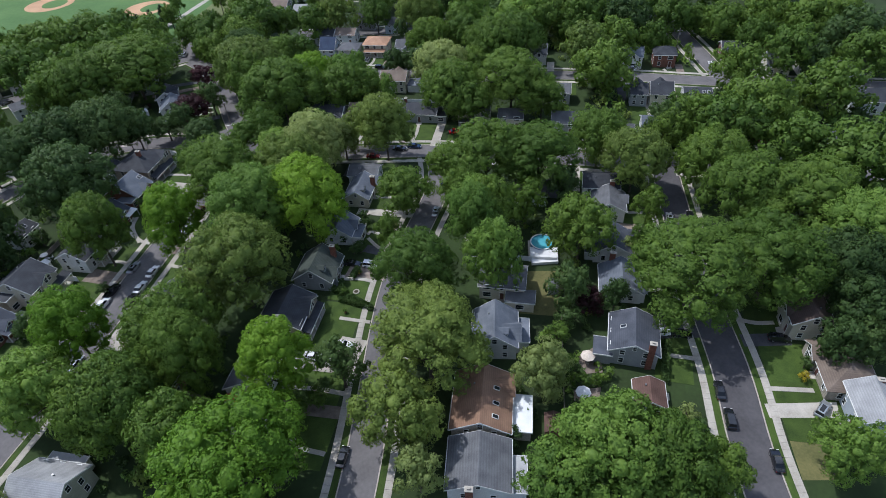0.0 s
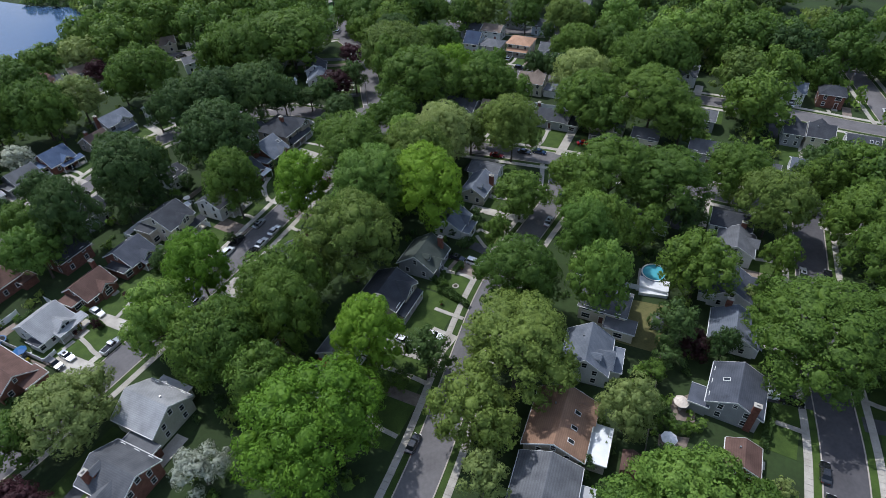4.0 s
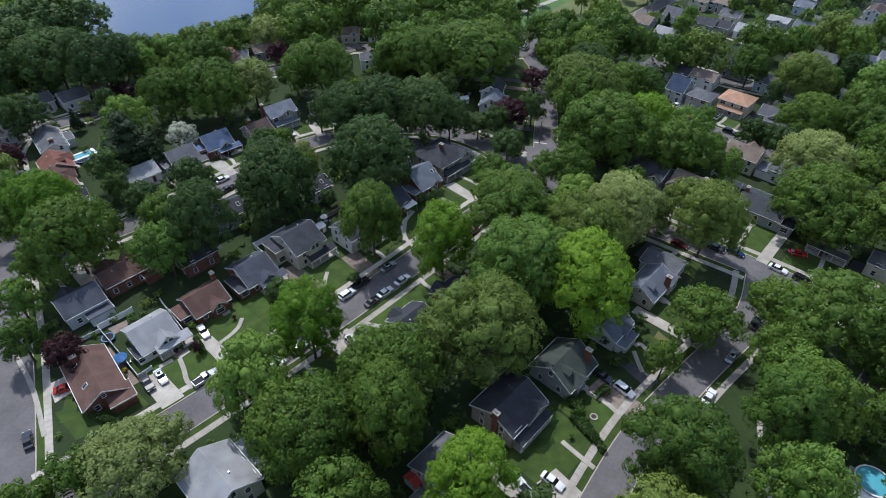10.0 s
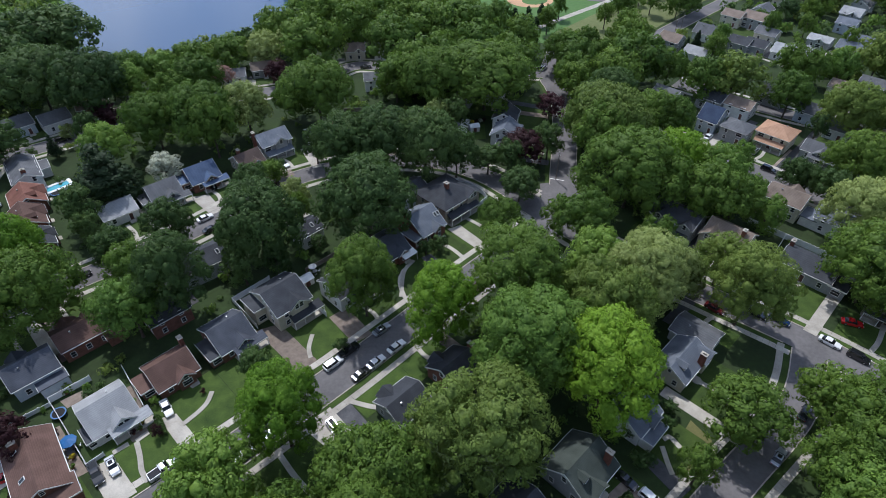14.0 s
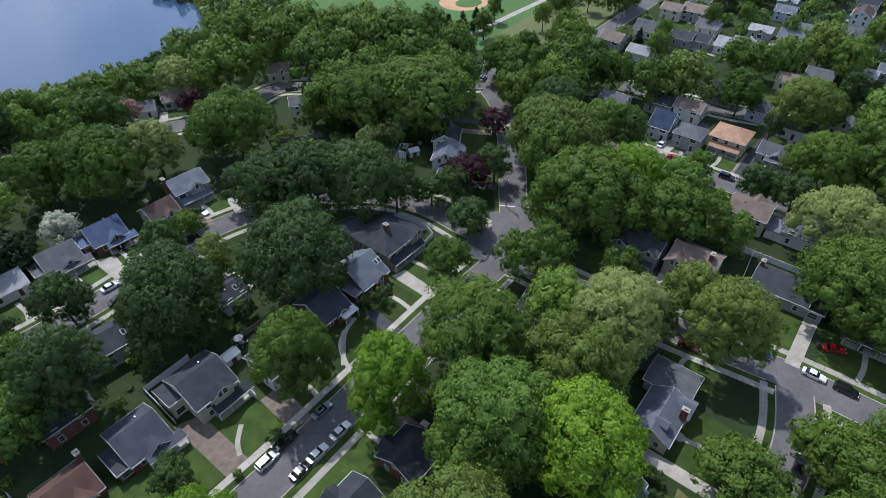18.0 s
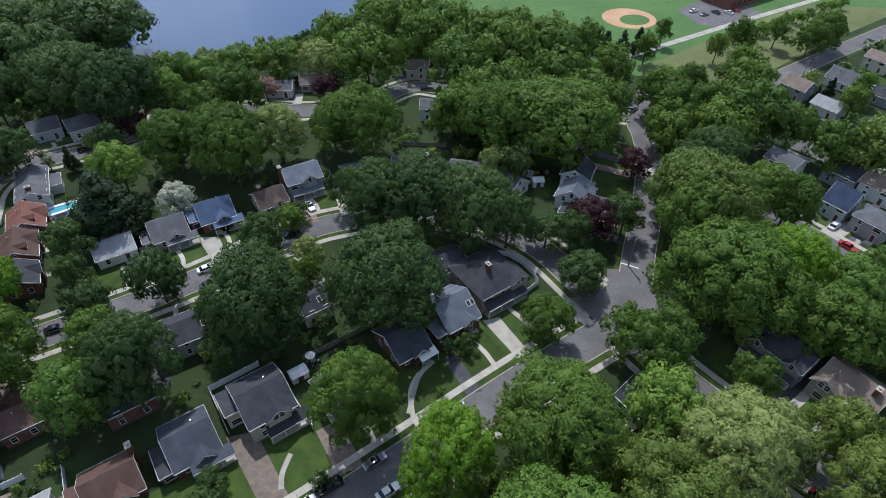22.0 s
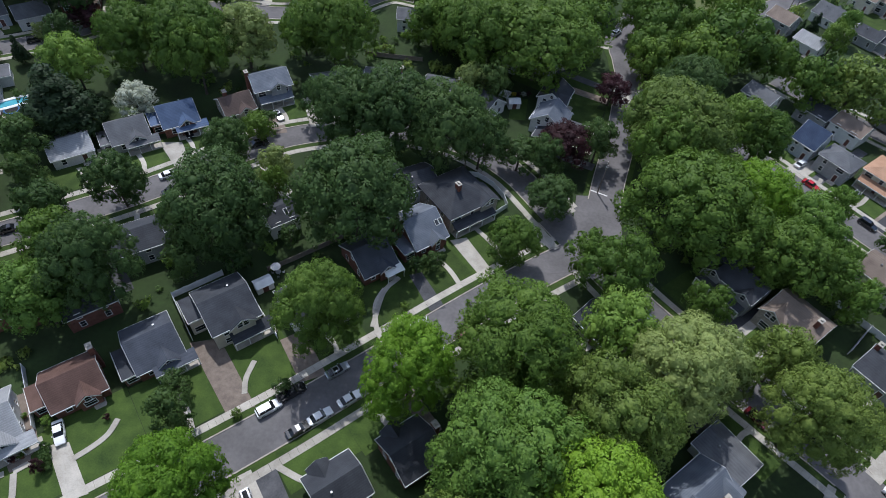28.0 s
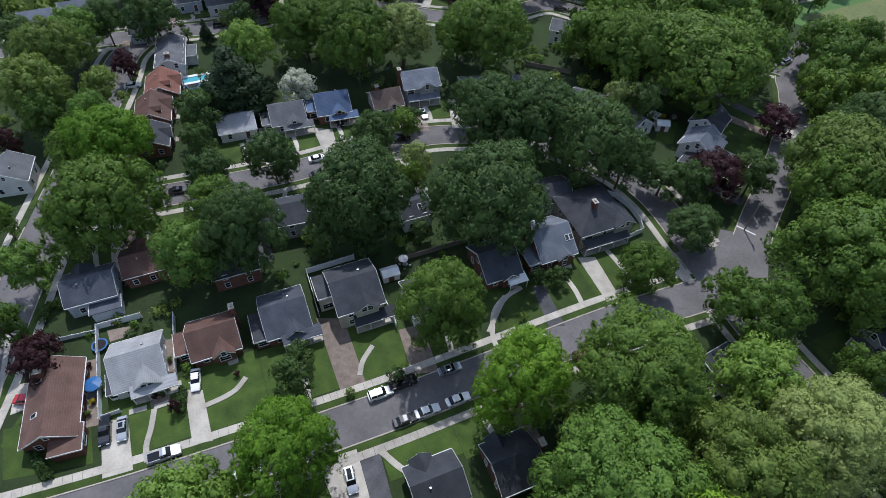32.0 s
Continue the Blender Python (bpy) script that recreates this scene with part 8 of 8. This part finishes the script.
# the school hall beyond the park
hall = empty("school_building", pose(91, 395, 0, 0, 0, 45), "low brick school hall with flat white roof", "building")
part("wall", boxes((-17, 17, -9, 9, -0.3, 5.2)), WALL["brick"], hall)
part("roof", boxes((-17.3, 17.3, -9.3, 9.3, 5.2, 5.6)), ROOF["white"], hall, "flat white roof")
for i in range(8):
    w = part("window", boxes((-0.9, 0.9, -0.06, 0.05, -0.9, 0.9)), PANE, hall)
    w.matrix_basis = pose(-14 + 4 * i, -9, 2.6)


# ---- undergrowth of the back yards and of the woods by the lake ----
def bush_shape(seed, n=105):
    """One bush of radius and height 1 as loose leaf sprays, three corners each."""
    rng = np.random.default_rng(seed)
    lumps = rng.normal(size=(7, 3)) * (0.34, 0.34, 0.16) + (0, 0, 0.5)
    d = rng.normal(size=(n, 3))
    d[:, 2] = np.abs(d[:, 2]) * 0.9 - 0.15
    d /= np.linalg.norm(d, axis=1)[:, None]
    place = lumps[rng.integers(0, 7, n)] + d * rng.uniform(0.25, 0.50, n)[:, None]
    face = d + (0, 0, 0.3) + rng.normal(scale=0.4, size=(n, 3))
    face /= np.linalg.norm(face, axis=1)[:, None]
    a = np.cross(face, rng.normal(size=(n, 3)))
    a /= np.linalg.norm(a, axis=1)[:, None]
    b = np.cross(face, a)
    s = rng.uniform(0.18, 0.40, n)[:, None]
    return np.stack([place - a * s * 0.5, place + a * s * 0.5, place + b * s - face * s * 0.2], 1), unit(d + (0, 0, 0.3))


BUSHES = [bush_shape(200 + i) for i in range(6)]
LANES = np.array([tuple(q) for line in LINES.values() for q in line])
PAVED = [(min(p[0] for p in poly), max(p[0] for p in poly), min(p[1] for p in poly), max(p[1] for p in poly), poly) for poly in BEDS]
rng = np.random.default_rng(77)
beds = {"d": [], "m": [], "b": [], "o": []}
shine = {kind: [] for kind in beds}
for gx in np.arange(-235, 255, 3.8):
    for gy in np.arange(-30, 390, 3.8):
        x, y = gx + rng.uniform(-1.6, 1.6), gy + rng.uniform(-1.6, 1.6)
        pick, girth, kind, turn = rng.uniform(), rng.uniform(), rng.choice(["d", "d", "m", "m", "b", "o"]), rng.uniform(0, 6.28)
        if y > 250 and x > 80 and pick > 0.5:
            continue
        lane = np.hypot(LANES[:, 0] - x, LANES[:, 1] - y).min()
        if lane < 8.2 or inside(LAKE, x, y) or inside(PARK, x, y):
            continue
        wild = any(inside(w, x, y) for w in WOODS)
        far_off = x > 150 or y > 300 or x < -190
        if not wild and pick > (0.25 if y > 270 and x > 90 else 0.55 if far_off else 0.06 if lane < 17 else 0.30):
            continue
        near = 99.0
        for hx, hy, ha, hl, hd in HOMES:
            if abs(hx - x) < 16 and abs(hy - y) < 16:
                u, v = abs((x - hx) * math.cos(ha) + (y - hy) * math.sin(ha)) - hl / 2, abs((y - hy) * math.cos(ha) - (x - hx) * math.sin(ha)) - hd / 2
                near = min(near, max(u, v))
        size = 1.6 + 1.8 * girth if inside(WOODS[0], x, y) else 2.6 + 3.2 * girth if wild else 2.2 + 2.6 * girth if far_off else 0.9 + 1.9 * girth ** 1.5
        if near < size + 0.6 or any(a < x < b and c < y < d and inside(poly, x, y) for a, b, c, d, poly in PAVED):
            continue
        c, s = math.cos(turn), math.sin(turn)
        shape, lit = BUSHES[int(girth * 997) % 6]
        shine[str(kind)].append(np.repeat(np.stack([lit[:, 0] * c - lit[:, 1] * s, lit[:, 0] * s + lit[:, 1] * c, lit[:, 2]], -1), 3, axis=0))
        beds[str(kind)].append(np.stack([shape[..., 0] * c - shape[..., 1] * s, shape[..., 0] * s + shape[..., 1] * c, shape[..., 2] * rng.uniform(0.9, 1.5)], -1) * size + (x, y, -0.1))
for kind, rows in beds.items():
    corners = np.concatenate(rows).reshape(-1, 3)
    me = leafy("undergrowth", corners, np.arange(len(corners)).reshape(-1, 3), np.concatenate(shine[kind]), LEAF[kind])
    tagged(new("undergrowth", me), "dense green shrubs and young trees between the yards", "shrubs", kind="stuff")
